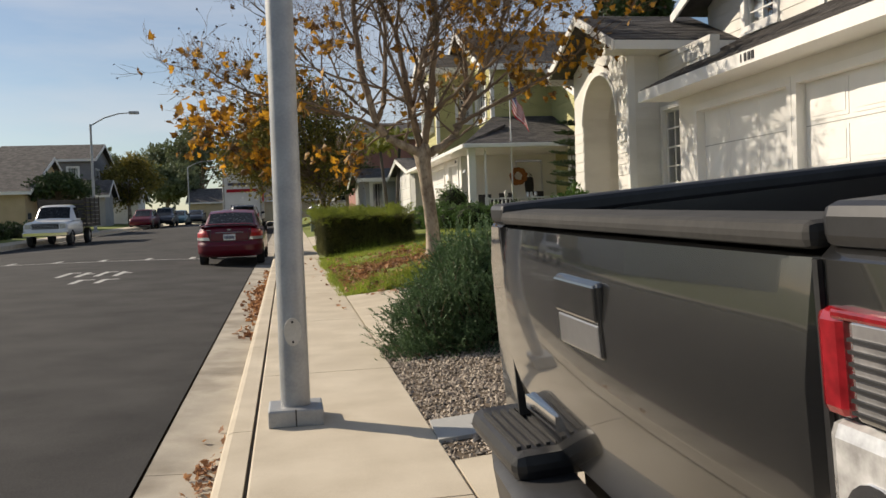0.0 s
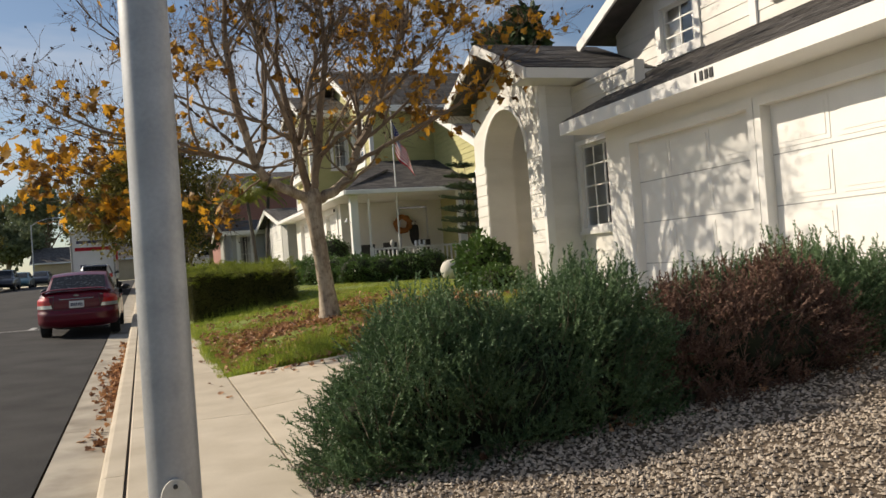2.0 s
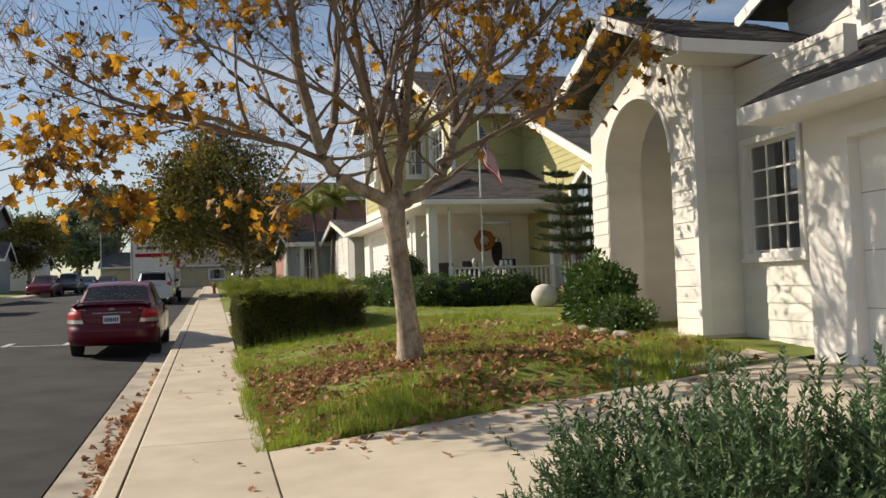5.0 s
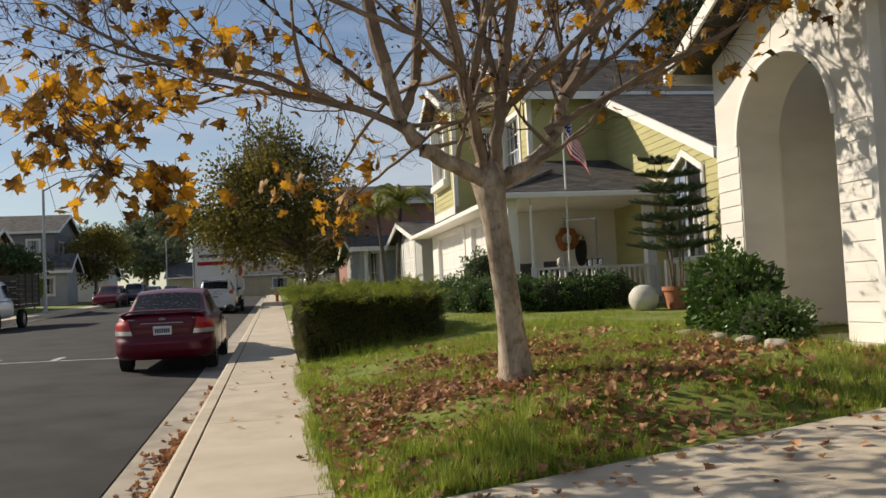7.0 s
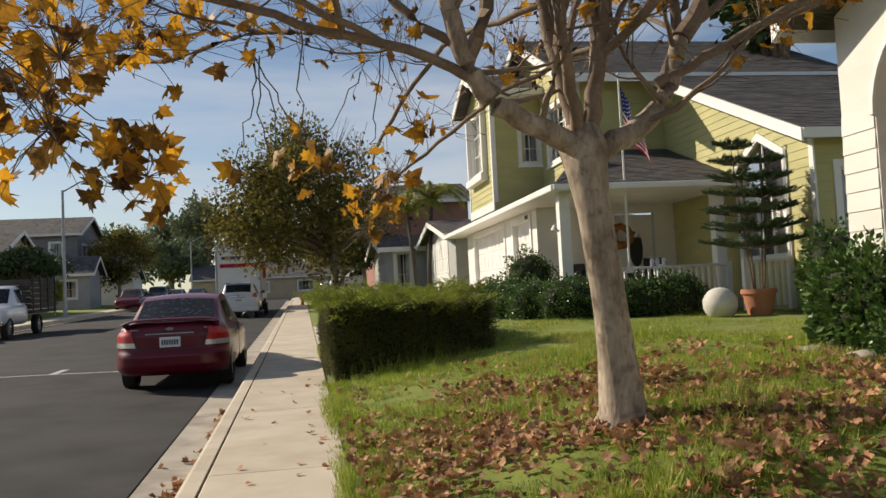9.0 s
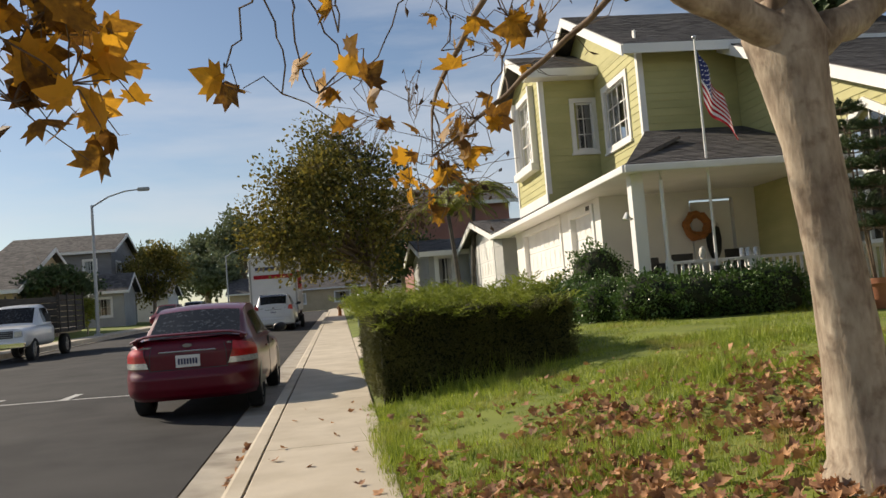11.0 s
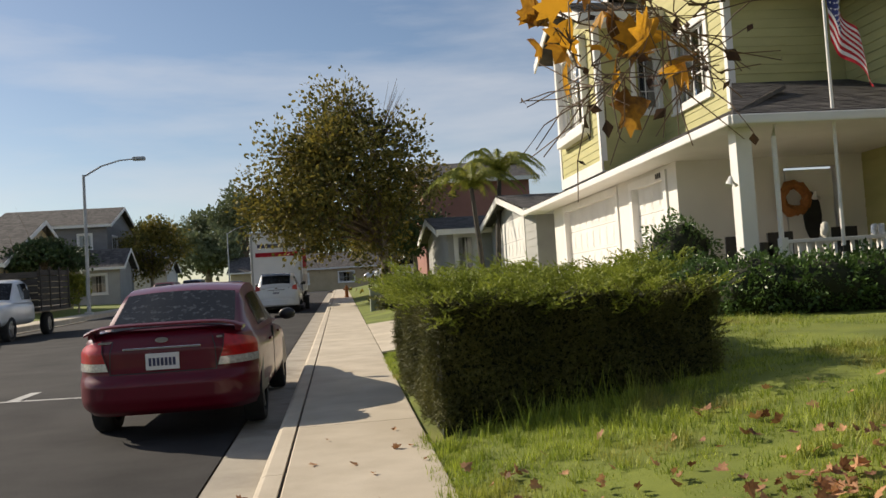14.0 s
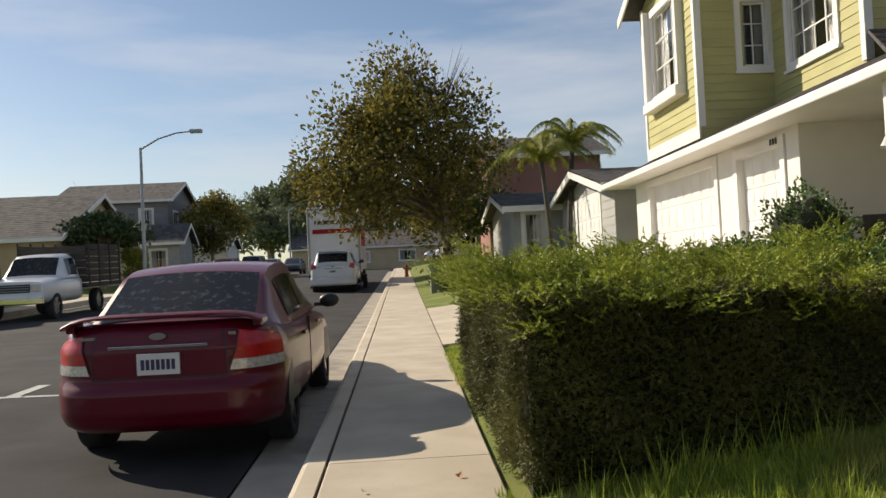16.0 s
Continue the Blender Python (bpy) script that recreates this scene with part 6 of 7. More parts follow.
# ---- planting ----
def rosemary_bush(label, x0, x1, y0, y1, top, seed, material, clumps, per):
    """A sprawling rosemary: a core coloured dark as inner shade, and fans of needled shoots in uneven clumps with dark
    gaps between.
    """
    rng = np.random.default_rng(seed)
    b = thing("rosemary_bush", label, "bush")
    cx, cy = (x0 + x1) / 2, (y0 + y1) / 2
    g = gravel_z(cx, cy)
    half = np.array([(x1 - x0) / 2, (y1 - y0) / 2, top])
    part("shade_core", lumpy((cx, cy, g + top * 0.30), (half[0] * 0.74, half[1] * 0.74, top * 0.42), seed, 0.3, 2.5, 4, flat=g - 0.02), INNER_SHADE, b)
    d = unit(rng.normal(size=(clumps * 3, 3)))
    d = d[d[:, 2] > -0.10][:clumps]
    e = np.sign(d) * np.abs(d) ** 0.75
    reach = rng.uniform(0.72, 1.0, (len(d), 1)) * (1 + 0.10 * np.sin(d[:, :1] * 8 + seed))
    c = np.array([cx, cy, g]) + e * half * reach
    c[:, 2] -= 0.10
    c[:, 2] += 0.06 * (c[:, 0] - cx)
    c[:, 2] = g + (c[:, 2] - g) * (0.62 + 0.38 * np.clip((c[:, 0] - x0) / 0.7, 0, 1))
    lean = unit(d * np.array([0.6, 0.7, 0.2]) + np.array([0, 0, 0.62]) + rng.normal(size=c.shape) * 0.25)
    p = np.repeat(c, per, 0) + rng.normal(size=(len(c) * per, 3)) * np.array([0.055, 0.055, 0.05])
    dr = unit(np.repeat(lean, per, 0) + rng.normal(size=p.shape) * 0.30)
    v = sprigs(rng, p, dr, 0.17, 22, 0.026, 0.0046, 0.7)
    part("foliage", tri_mesh("foliage", v, material), None, b)["kind"] = "stuff"
    # the shoots that stand out above the rest
    sel = np.argsort(-c[:, 2])[:clumps // 5]
    q = np.repeat(c[sel], 3, 0) + rng.normal(size=(len(sel) * 3, 3)) * 0.05 + np.array([0, 0, 0.10])
    qd = unit(rng.normal(size=q.shape) * 0.22 + np.array([0, 0, 1.0]))
    part("shoot_growth", tri_mesh("shoot_growth", sprigs(rng, q, qd, 0.19, 34, 0.026, 0.005, 0.8), material), None, b)["kind"] = "stuff"
    tw = [([Vector(p[i] - dr[i] * 0.12), Vector(p[i] + dr[i] * 0.15)], [0.003, 0.0022]) for i in rng.integers(0, len(p), 1300)]
    part("stalk_growth", twig_mesh("stalk_growth", tw, TWIG), None, b)["kind"] = "stuff"
    return b


rosemary_bush("dense dark green rosemary bush beside the gravel", 0.78, 3.45, 6.76, 7.85, 0.98, 11, ROSEMARY, 560, 26)
rosemary_bush("half-dead brown rosemary bush before the garage", 2.95, 4.9, 6.75, 7.9, 0.74, 12, DEADBRUSH, 330, 20)
rosemary_bush("green rosemary bush before the white garage door", 3.3, 5.85, 7.0, 8.2, 0.78, 13, ROSEMARY, 460, 20)


def box_hedge(x0, x1, y0, y1, top):
    """A clipped juniper hedge: sheared flat sides, feathery top."""
    rng = np.random.default_rng(21)
    h = thing("hedge", "clipped dark green juniper hedge, its shaggy top coloured golden-green as sunlit", "hedge")
    g = gz(y0) + 0.03
    # block within the hedge, painted dark as the shade between its shoots
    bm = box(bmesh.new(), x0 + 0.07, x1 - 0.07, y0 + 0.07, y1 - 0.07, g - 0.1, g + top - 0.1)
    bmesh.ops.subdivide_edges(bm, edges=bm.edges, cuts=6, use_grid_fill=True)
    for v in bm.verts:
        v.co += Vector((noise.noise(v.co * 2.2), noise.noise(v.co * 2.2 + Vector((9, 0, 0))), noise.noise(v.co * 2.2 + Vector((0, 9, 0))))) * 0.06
    part("shade_core", bm, INNER_SHADE, h)
    out = []
    for axis, val, n, sgn in ((1, y0, 9000, -1), (0, x0, 9000, -1), (0, x1, 5000, 1), (1, y1, 2500, 1)):
        u = rng.uniform(0, 1, (n, 2))
        p = np.zeros((n, 3))
        o = 1 - axis
        lo, hi = ((x0, x1), (y0, y1))[o]
        p[:, o] = lo + (hi - lo) * u[:, 0]
        p[:, 2] = g + 0.06 + (top - 0.1) * u[:, 1]
        wob = 0.05 * np.sin(p[:, o] * 4) * np.cos(p[:, 2] * 6) + 0.03 * np.sin(p[:, o] * 11 + p[:, 2] * 9)
        p[:, axis] = val - sgn * 0.05 + sgn * wob + rng.normal(size=n) * 0.02 - sgn * 0.14 * np.clip(0.25 - u[:, 1], 0, 1)
        nd = np.zeros((n, 3))
        nd[:, axis] = sgn
        nd = nd + rng.normal(size=(n, 3)) * 0.45 + np.array([0, 0, 0.25])
        out.append(sprigs(rng, p, nd, 0.075, 11, 0.026, 0.0035, 0.7))
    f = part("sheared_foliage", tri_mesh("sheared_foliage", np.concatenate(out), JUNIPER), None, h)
    f["kind"] = "stuff"
    # feathery sprays that spill over the sheared edge, with sunlight put into their lighter colour
    m, per = 520, 26
    c = np.stack([rng.uniform(x0, x1, m), rng.uniform(y0 - 0.02, y1, m), np.zeros(m)], axis=1)
    swell = np.sin(c[:, 0] * 3.7 + 1) * np.sin(c[:, 1] * 3.1) + 0.7 * np.sin(c[:, 0] * 8.3 + c[:, 1] * 6.1)
    c[:, 2] = g + top - 0.16 + 0.085 * swell + rng.uniform(-0.09, 0.06, m) + 0.05 * np.clip(c[:, 1] - y0, 0, 1)
    head = rng.normal(-2.2, 0.9, m)
    spray = unit(np.stack([np.cos(head), np.sin(head), rng.uniform(0.05, 0.75, m)], axis=1))
    run = np.linspace(0.0, 1.0, per)
    long = rng.uniform(0.22, 0.50, (m, 1, 1))
    bow = np.zeros((m, per, 3))
    bow[:, :, 2] = (0.10 * np.sin(run * 2.6) - 0.05 * run)[None]
    p = (c[:, None, :] + spray[:, None, :] * long * run[None, :, None] + bow + rng.normal(size=(m, per, 3)) * 0.022).reshape(-1, 3)
    side = np.cross(spray, np.array([0, 0, 1.0]))
    sgn = np.where(np.arange(per) % 2 == 0, 1.0, -1.0)
    nd = (spray[:, None, :] * 0.9 + side[:, None, :] * sgn[None, :, None] * 0.75 + rng.normal(size=(m, per, 3)) * 0.22 + np.array([0, 0, 0.12])).reshape(-1, 3)
    f = part("top_foliage", tri_mesh("top_foliage", sprigs(rng, p, nd, 0.105, 16, 0.022, 0.0052, 0.55), JUNIPER_SUNLIT), None, h)
    f["kind"] = "stuff"
    return h


box_hedge(0.78, 3.05, 21.0, 24.6, 1.06)

rp = random.Random(5)
for k, (x, y) in enumerate(((4.45, 28.0), (4.55, 27.2), (4.75, 26.4), (4.95, 25.6), (5.45, 24.9), (6.05, 24.6), (6.7, 24.5), (7.3, 24.45))):
    r = 0.62 + 0.08 * rp.random()
    shrub("shrub", "dense rounded dark green privet shrub below the porch", (x, y, lawn_z(x, y) + 0.30), (r, r * 0.85, 0.42 + 0.1 * rp.random()), 40 + k, BOXLEAF, 3800, 0.055, group="shrubs below the porch")
shrub("shrub", "tall loose green shrub beside the porch column", (5.2, 26.9, lawn_z(5.2, 26.9) + 0.65), (0.6, 0.5, 0.75), 51, BOXLEAF, 2600, 0.06)
shrub("shrub", "bright green leafy shrub beside the arched entry", (5.88, 17.0, lawn_z(5.8, 17.0) + 0.40), (0.42, 0.75, 0.62), 52, BOXLEAF, 4200, 0.085)
shrub("shrub", "low dark green shrub beside the arched entry", (5.75, 16.0, lawn_z(5.7, 16) + 0.20), (0.38, 0.6, 0.30), 53, BOXLEAF, 2400, 0.06)
shrub("shrub", "tall loose dark green shrub beside the olive wing", (8.75, 21.7, lawn_z(8.7, 21.7) + 0.6), (0.5, 0.6, 0.85), 54, BOXLEAF, 2600, 0.08)
for k, (x, y, w) in enumerate(((5.3, 16.3, 0.34), (5.35, 15.75, 0.30), (5.35, 15.2, 0.36), (5.25, 16.95, 0.28))):
    part("edging_stone", lumpy((x, y, lawn_z(x, y) + 0.03), (0.11, w / 2, 0.06), k, 0.3, 2, 2), GUTTER)
    tagged(bpy.data.objects["edging_stone" + (".%03d" % k if k else "")], "flat grey stone edging the planting bed", "stone", "edging stones")


def potted_pine():
    x, y = 8.14, 22.9
    g = lawn_z(x, y)
    pot = thing("plant_pot", "large terracotta pot on the lawn", "plant pot")
    prof = [(0.20, 0.0), (0.26, 0.30), (0.275, 0.36), (0.30, 0.36), (0.30, 0.44), (0.265, 0.44), (0.25, 0.36)]
    rings = [[Vector((x + r * math.cos(a), y + r * math.sin(a), g + z)) for a in [i * math.pi / 14 for i in range(28)]] for r, z in prof]
    bm = loft(bmesh.new(), rings)
    smooth(bm, 35)
    part("pot", bm, TERRACOTTA, pot)
    part("potting_soil", prism(bmesh.new(), [(x + 0.25 * math.cos(a), y + 0.25 * math.sin(a), g + 0.36) for a in [i * math.pi / 10 for i in range(20)]], (0, 0, 0.03)), SOIL, pot)
    t = thing("pine_tree", "young tiered green pine growing in the terracotta pot", "tree")
    rng = np.random.default_rng(9)
    r = random.Random(9)
    stems = []
    P, D = [], []
    for s in range(4):
        a = s * 1.6
        lean = Vector((0.10 * math.cos(a), 0.10 * math.sin(a), 1)).normalized()
        h = r.uniform(2.2, 2.75)
        base = Vector((x + 0.1 * math.cos(a), y + 0.1 * math.sin(a), g + 0.38))
        part("trunk", tb([base, base + lean * h * 0.5, base + lean * h], [0.022, 0.016, 0.006], 6), TWIG, t)
        z = 0.75
        while z < h:
            ln = 0.62 * (1 - (z / h) ** 2) + 0.12
            c = base + lean * z
            for k in range(6):
                b = k * math.pi / 3 + r.random()
                dr = Vector((math.cos(b), math.sin(b), 0.22))
                tip = c + dr * ln
                stems.append(([c, c.lerp(tip, 0.5) + Vector((0, 0, -0.02)), tip], [0.006, 0.004, 0.003]))
                for q in range(44):
                    f = r.uniform(0.35, 1.05)
                    P.append(c.lerp(tip, f))
                    side = Vector((-math.sin(b), math.cos(b), 0)) * r.choice((-1, 1)) * 0.8
                    D.append(dr * 0.6 + side + Vector((0, 0, r.uniform(-0.1, 0.4))))
            z += r.uniform(0.24, 0.34)
    part("branch_growth", twig_mesh("branch_growth", stems, TWIG), None, t)["kind"] = "stuff"
    v = sprigs(rng, np.array(P), np.array(D), 0.13, 13, 0.040, 0.0065, 0.7)
    part("foliage", tri_mesh("foliage", v, PINE), None, t)["kind"] = "stuff"
    ball = thing("garden_ball", "round pale stone ball on the lawn", "garden ornament")
    part("ball", lumpy((7.42, 22.9, lawn_z(7.4, 22.9) + 0.22), (0.29, 0.29, 0.28), 4, 0.03, 3, 3), PALESTONE, ball)


potted_pine()


def flag():
    x, y, z0, z1 = 6.74, 25.12, 1.30, 5.62
    f = thing("flagpole", "white flagpole on the porch railing with a hanging striped flag", "flagpole")
    part("pole", tb([(x, y, z0), (x, y, z1)], [0.026, 0.018], 10), WHITE, f)
    part("finial", lumpy((x, y, z1 + 0.03), (0.035, 0.035, 0.035), 1, 0.0), ALLOY, f)
    part("bracket", bx(x - 0.04, x + 0.04, y - 0.04, y + 0.07, 1.66, 1.74), BLACK, f)
    # the cloth hangs in folds from its hoist; stripes run along the fly
    H, W, nu, nv = 0.95, 1.62, 26, 13
    top = z1 - 0.18

    def cloth(u, v):
        """u along the fly (0 at the pole), v down the hoist."""
        droop = u ** 0.8
        fx = 0.98 * u * (1 - 0.35 * u) + 0.05 * math.sin(7 * u + 2 * v)
        fy = -0.10 * math.sin(9 * u + 3 * v) * u ** 0.5 - 0.12 * u
        fz = -v * H - droop * (0.95 - 0.25 * v) - 0.02 * math.sin(11 * u)
        return Vector((x + 0.02 + fx * (0.5 + 0.35 * v), y + fy, top + fz))
    for k in range(13):
        v0, v1 = k / 13, (k + 1) / 13
        u0 = 0.4 if k < 7 else 0.0
        bm = bmesh.new()
        g = [[bm.verts.new(cloth(u0 + (1 - u0) * i / nu, v0 + (v1 - v0) * j)) for j in (0, 1)] for i in range(nu + 1)]
        for i in range(nu):
            bm.faces.new((g[i][0], g[i + 1][0], g[i + 1][1], g[i][1]))
        smooth(bm, 180)
        part("stripe", bm, FLAGRED if k % 2 == 0 else FLAGWHITE, f)
    bm = bmesh.new()
    g = [[bm.verts.new(cloth(0.4 * i / 10, 7 / 13 * j / 7)) for j in range(8)] for i in range(11)]
    for i in range(10):
        for j in range(7):
            bm.faces.new((g[i][j], g[i + 1][j], g[i + 1][j + 1], g[i][j + 1]))
    smooth(bm, 180)
    canton = part("canton", bm, FLAGBLUE, f, "dark blue field with white stars")
    for r in range(6):
        for c in range(5):
            p = cloth(0.04 + 0.08 * c, (0.5 + r) / 6 * 7 / 13)
            bm = bmesh.new()
            prism(bm, [p + Vector((0.018 * (1 if i % 2 == 0 else 0.45) * math.cos(i * math.pi / 5), -0.012, 0.018 * (1 if i % 2 == 0 else 0.45) * math.sin(i * math.pi / 5))) for i in range(10)], (0, 0.003, 0))
            part("star", bm, FLAGWHITE, canton)


flag()

# porch clutter
wreath = thing("wreath", "large orange autumn wreath on the porch wall", "wreath")
rr_ = [[Vector((7.75 + (0.22 + 0.08 * math.cos(b)) * math.cos(a), 28.02 + 0.08 * math.sin(b), 2.65 + (0.22 + 0.08 * math.cos(b)) * math.sin(a))) for b in [j * math.pi / 4 for j in range(8)]] for a in [i * math.pi / 12 for i in range(25)]]
bm = loft(bmesh.new(), rr_, caps=False)
for v in bm.verts:
    v.co += Vector((noise.noise(v.co * 14), 0, noise.noise(v.co * 14 + Vector((5, 0, 0))))) * 0.06
part("ring", bm, ORANGE, wreath)
for k, (x, h, c) in enumerate(((6.4, 0.75, BLACK), (6.75, 0.55, DARKCAR), (7.1, 0.8, BLACK), (8.2, 0.85, BLACK))):
    ch = thing("porch_chair", "dark metal chair on the porch", "chair", "porch chairs")
    y = 27.2
    part("seat", bx(x - 0.22, x + 0.22, y - 0.2, y + 0.2, F2 + 0.43, F2 + 0.47, bevel=0.01), c, ch)
    part("backrest", bx(x - 0.22, x + 0.22, y + 0.18, y + 0.21, F2 + 0.47, F2 + 0.47 + h * 0.6, bevel=0.01), c, ch)
    for a in (-0.2, 0.2):
        for b in (-0.18, 0.18):
            part("leg", bx(x + a - 0.015, x + a + 0.015, y + b - 0.015, y + b + 0.015, F2 + 0.03, F2 + 0.43), c, ch)
for k, x in enumerate((7.25, 7.36, 7.5)):
    j = thing("glass_jar", "clear glass jar standing on the porch rail", "jar", "jars on the rail")
    part("jar", tb([(x, RY, RTOP), (x, RY, RTOP + 0.13), (x, RY, RTOP + 0.15)], [0.045, 0.045, 0.03], 12), CLEARLENS, j)
orn = thing("rail_ornament", "small pale seated ornament on the porch rail", "ornament")
part("ornament", lumpy((6.55, RY, RTOP + 0.10), (0.06, 0.06, 0.11), 8, 0.4, 3), PALESTONE, orn)
for k, (x, y) in enumerate(((5.40, 25.3), (8.2, 28.02))):
    l = thing("wall_lantern", "white painted bracket on the porch column", "bracket")
    part("bracket", tb([(x, y, 2.62), (x - 0.1, y - 0.06, 2.72), (x - 0.14, y - 0.08, 2.62)], [0.03, 0.03, 0.05], 8), WHITE, l)


# ---- further up the street ----
def leafy_tree(label, x, y, trunk_h, radii, cz, seed, material, n, leaf, clumps=16, trunk_r=0.12, bare=0, name="tree", lean=0.0, taper=0.0):
    """A tree further off: tapered trunk, limbs to every clump, and clumps of small leaves with gaps between."""
    g = lawn_z(x, y) if x > 0 else gz(y)
    rng = np.random.default_rng(seed)
    r = random.Random(seed)
    t = thing(name, label, "tree")
    part("trunk", tb([(x, y, g - 0.05), (x + 0.03, y, g + trunk_h * 0.6), (x, y, g + trunk_h), (x, y, g + cz)], [trunk_r * 1.25, trunk_r, trunk_r * 0.85, trunk_r * 0.4], 10), BARK, t)
    P, D, tw = [], [], []
    for k in range(clumps):
        d = unit(rng.normal(size=(1, 3)))[0]
        d[:2] *= 1 - taper * max(0.0, d[2])
        c = np.array([x + lean, y, g + cz]) + d * np.array(radii) * (0.35 + 0.55 * r.random())
        start = Vector((x, y, g + trunk_h * r.uniform(0.8, 1.2)))
        end = Vector(c)
        part("limb", tb([start, start.lerp(end, 0.5) + Vector((0, 0, 0.25)), end], [trunk_r * 0.4, trunk_r * 0.25, 0.012], 6), TWIG, t)
        m = n // clumps
        q, dd = shell(rng, m, c, [v * r.uniform(0.30, 0.46) * (1 - 0.4 * taper) for v in radii], 0.25, 0.1, -1.0)
        P.append(q)
        D.append(dd)
        for j in range(10):
            e = end + Vector(rng.normal(size=3)) * 0.22 * min(radii[0], 3.0)
            tw.append(([end, end.lerp(e, 0.5) + Vector((0, 0, 0.08)), e], [0.012, 0.008, 0.004]))
    for j in range(bare):
        a = r.uniform(0, 6.28)
        b = Vector((x, y, g + cz + radii[2] * 0.3))
        e = b + Vector((math.cos(a) * radii[0] * 0.35, math.sin(a) * radii[1] * 0.35, radii[2] * r.uniform(0.3, 0.62)))
        tw.append(([b, b.lerp(e, 0.5) + Vector((0, 0, 0.1)), e], [0.02, 0.012, 0.004]))
    part("twig_growth", twig_mesh("twig_growth", tw, TWIG), None, t)["kind"] = "stuff"
    part("crown", tri_mesh("crown", leaves(rng, np.concatenate(P), np.concatenate(D), leaf), material), None, t)["kind"] = "stuff"
    return t


leafy_tree("street tree with thinning green and gold autumn leaves", 2.0, 50.0, 2.6, (4.3, 3.0, 4.4), 5.0, 31, FARLEAF, 25000, 0.20, 52, 0.17, 60, lean=-1.3, taper=0.38)
leafy_tree("dense dark tree beside the red house", 3.9, 57.0, 1.8, (1.9, 1.9, 1.9), 3.2, 36, PINE, 6000, 0.18, 14)
leafy_tree("dark street tree behind the parked cars", 3.4, 72.0, 2.0, (2.6, 2.6, 2.2), 3.6, 32, FARLEAF, 5000, 0.22, 12)
leafy_tree("round green street tree on the far pavement", -15.0, 86.0, 2.2, (3.4, 3.2, 2.8), 4.3, 33, FARLEAF, 8000, 0.24, 16, 0.16)
leafy_tree("flat-topped dark clipped tree in a far yard", -15.6, 62.5, 1.9, (3.0, 2.6, 0.95), 3.0, 34, PINE, 9000, 0.2, 18, 0.18)
leafy_tree("small pale green shrub tree beside the far lamp", -14.2, 63.5, 0.6, (1.1, 1.1, 1.0), 1.5, 35, PALMLEAF, 2500, 0.16, 8, 0.05)
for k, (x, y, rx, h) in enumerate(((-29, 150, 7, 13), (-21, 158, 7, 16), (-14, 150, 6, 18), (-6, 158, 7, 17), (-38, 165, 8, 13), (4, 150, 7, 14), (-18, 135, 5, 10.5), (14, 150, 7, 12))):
    leafy_tree("green tree at the end of the street, haze mixed into its leaf colour", x, y, h * 0.3, (rx, rx * 0.8, h * 0.36), h * 0.6, 60 + k, HAZELEAF, 5200, 0.62, 18, 0.3)
leafy_tree("tall dark tree behind the white house", 13.2, 30.0, 4, (1.4, 1.4, 1.2), 7.3, 70, PINE, 7000, 0.3, 16, 0.3)
shrub("shrub", "low green ground cover beside the utility cabinet", (2.3, 41.5, lawn_z(2.3, 41.5) + 0.15), (1.3, 1.6, 0.4), 71, JUNIPER, 3000, 0.09)
shrub("shrub", "round clipped shrub beside the grey garage", (6.6, 41.0, lawn_z(6.6, 41) + 0.6), (0.5, 0.5, 0.85), 72, BOXLEAF, 2000, 0.08)
shrub("shrub", "low dark hedge beside the parked white car", (2.6, 47.0, lawn_z(2.6, 47) + 0.15), (1.2, 1.5, 0.32), 73, BOXLEAF, 2500, 0.1)
for k in range(3):
    shrub("shrub", "dark low shrub in a far front yard", (-15.2, 47.5 + 3.2 * k, gz(48) + 0.4), (0.8, 1.2, 0.6), 76 + k, PINE, 1500, 0.12, group="far shrubs")


def queen_palm():
    x, y = 5.2, 43.0
    g = lawn_z(x, y)
    t = thing("palm_tree", "feathery yellow-green palm with twin slim trunks", "palm")
    rng = random.Random(8)
    P = []
    fr = []
    for s, h in ((-0.22, 3.5), (0.24, 4.0)):
        top = Vector((x + s * 2.2, y, g + h))
        part("trunk", tb([(x + s, y, g), (x + s * 1.5, y, g + h * 0.5), tuple(top)], [0.10, 0.085, 0.07], 8), WOOD, t)
        for k in range(15):
            a = k * 2.4 + s
            el = rng.uniform(0.75, 1.45)
            L = rng.uniform(2.0, 2.7)
            pts = []
            for i in range(11):
                u = i / 10
                hor = L * 0.62 * math.cos(el * 0.55) * (u + 0.25 * u * u)
                z = L * (0.95 * math.sin(el) * u - 0.80 * u ** 2.2)
                pts.append(top + Vector((math.cos(a) * hor, math.sin(a) * hor, z)))
            fr.append((pts, [0.022 * (1 - 0.8 * i / 10) for i in range(11)]))
            for i in range(1, 11):
                for q in range(9):
                    p = pts[i - 1].lerp(pts[i], q / 9)
                    d = (pts[i] - pts[i - 1]).normalized()
                    side = d.cross(Vector((0, 0, 1))).normalized()
                    for s2 in (-1, 1):
                        ln = 0.42 * rng.uniform(0.6, 1.1) * (1.1 - 0.5 * i / 10)
                        tip = p + side * s2 * ln * 0.55 + d * ln * 0.6 + Vector((rng.gauss(0, 0.04), rng.gauss(0, 0.04), -ln * rng.uniform(0.4, 0.9)))
                        P += [p + d * 0.016, p - d * 0.016, tip]
    part("frond_growth", twig_mesh("frond_stems", fr, PALMLEAF), None, t)["kind"] = "stuff"
    part("fronds", tri_mesh("fronds", np.array([tuple(v) for v in P]), PALMLEAF), None, t)["kind"] = "stuff"


queen_palm()

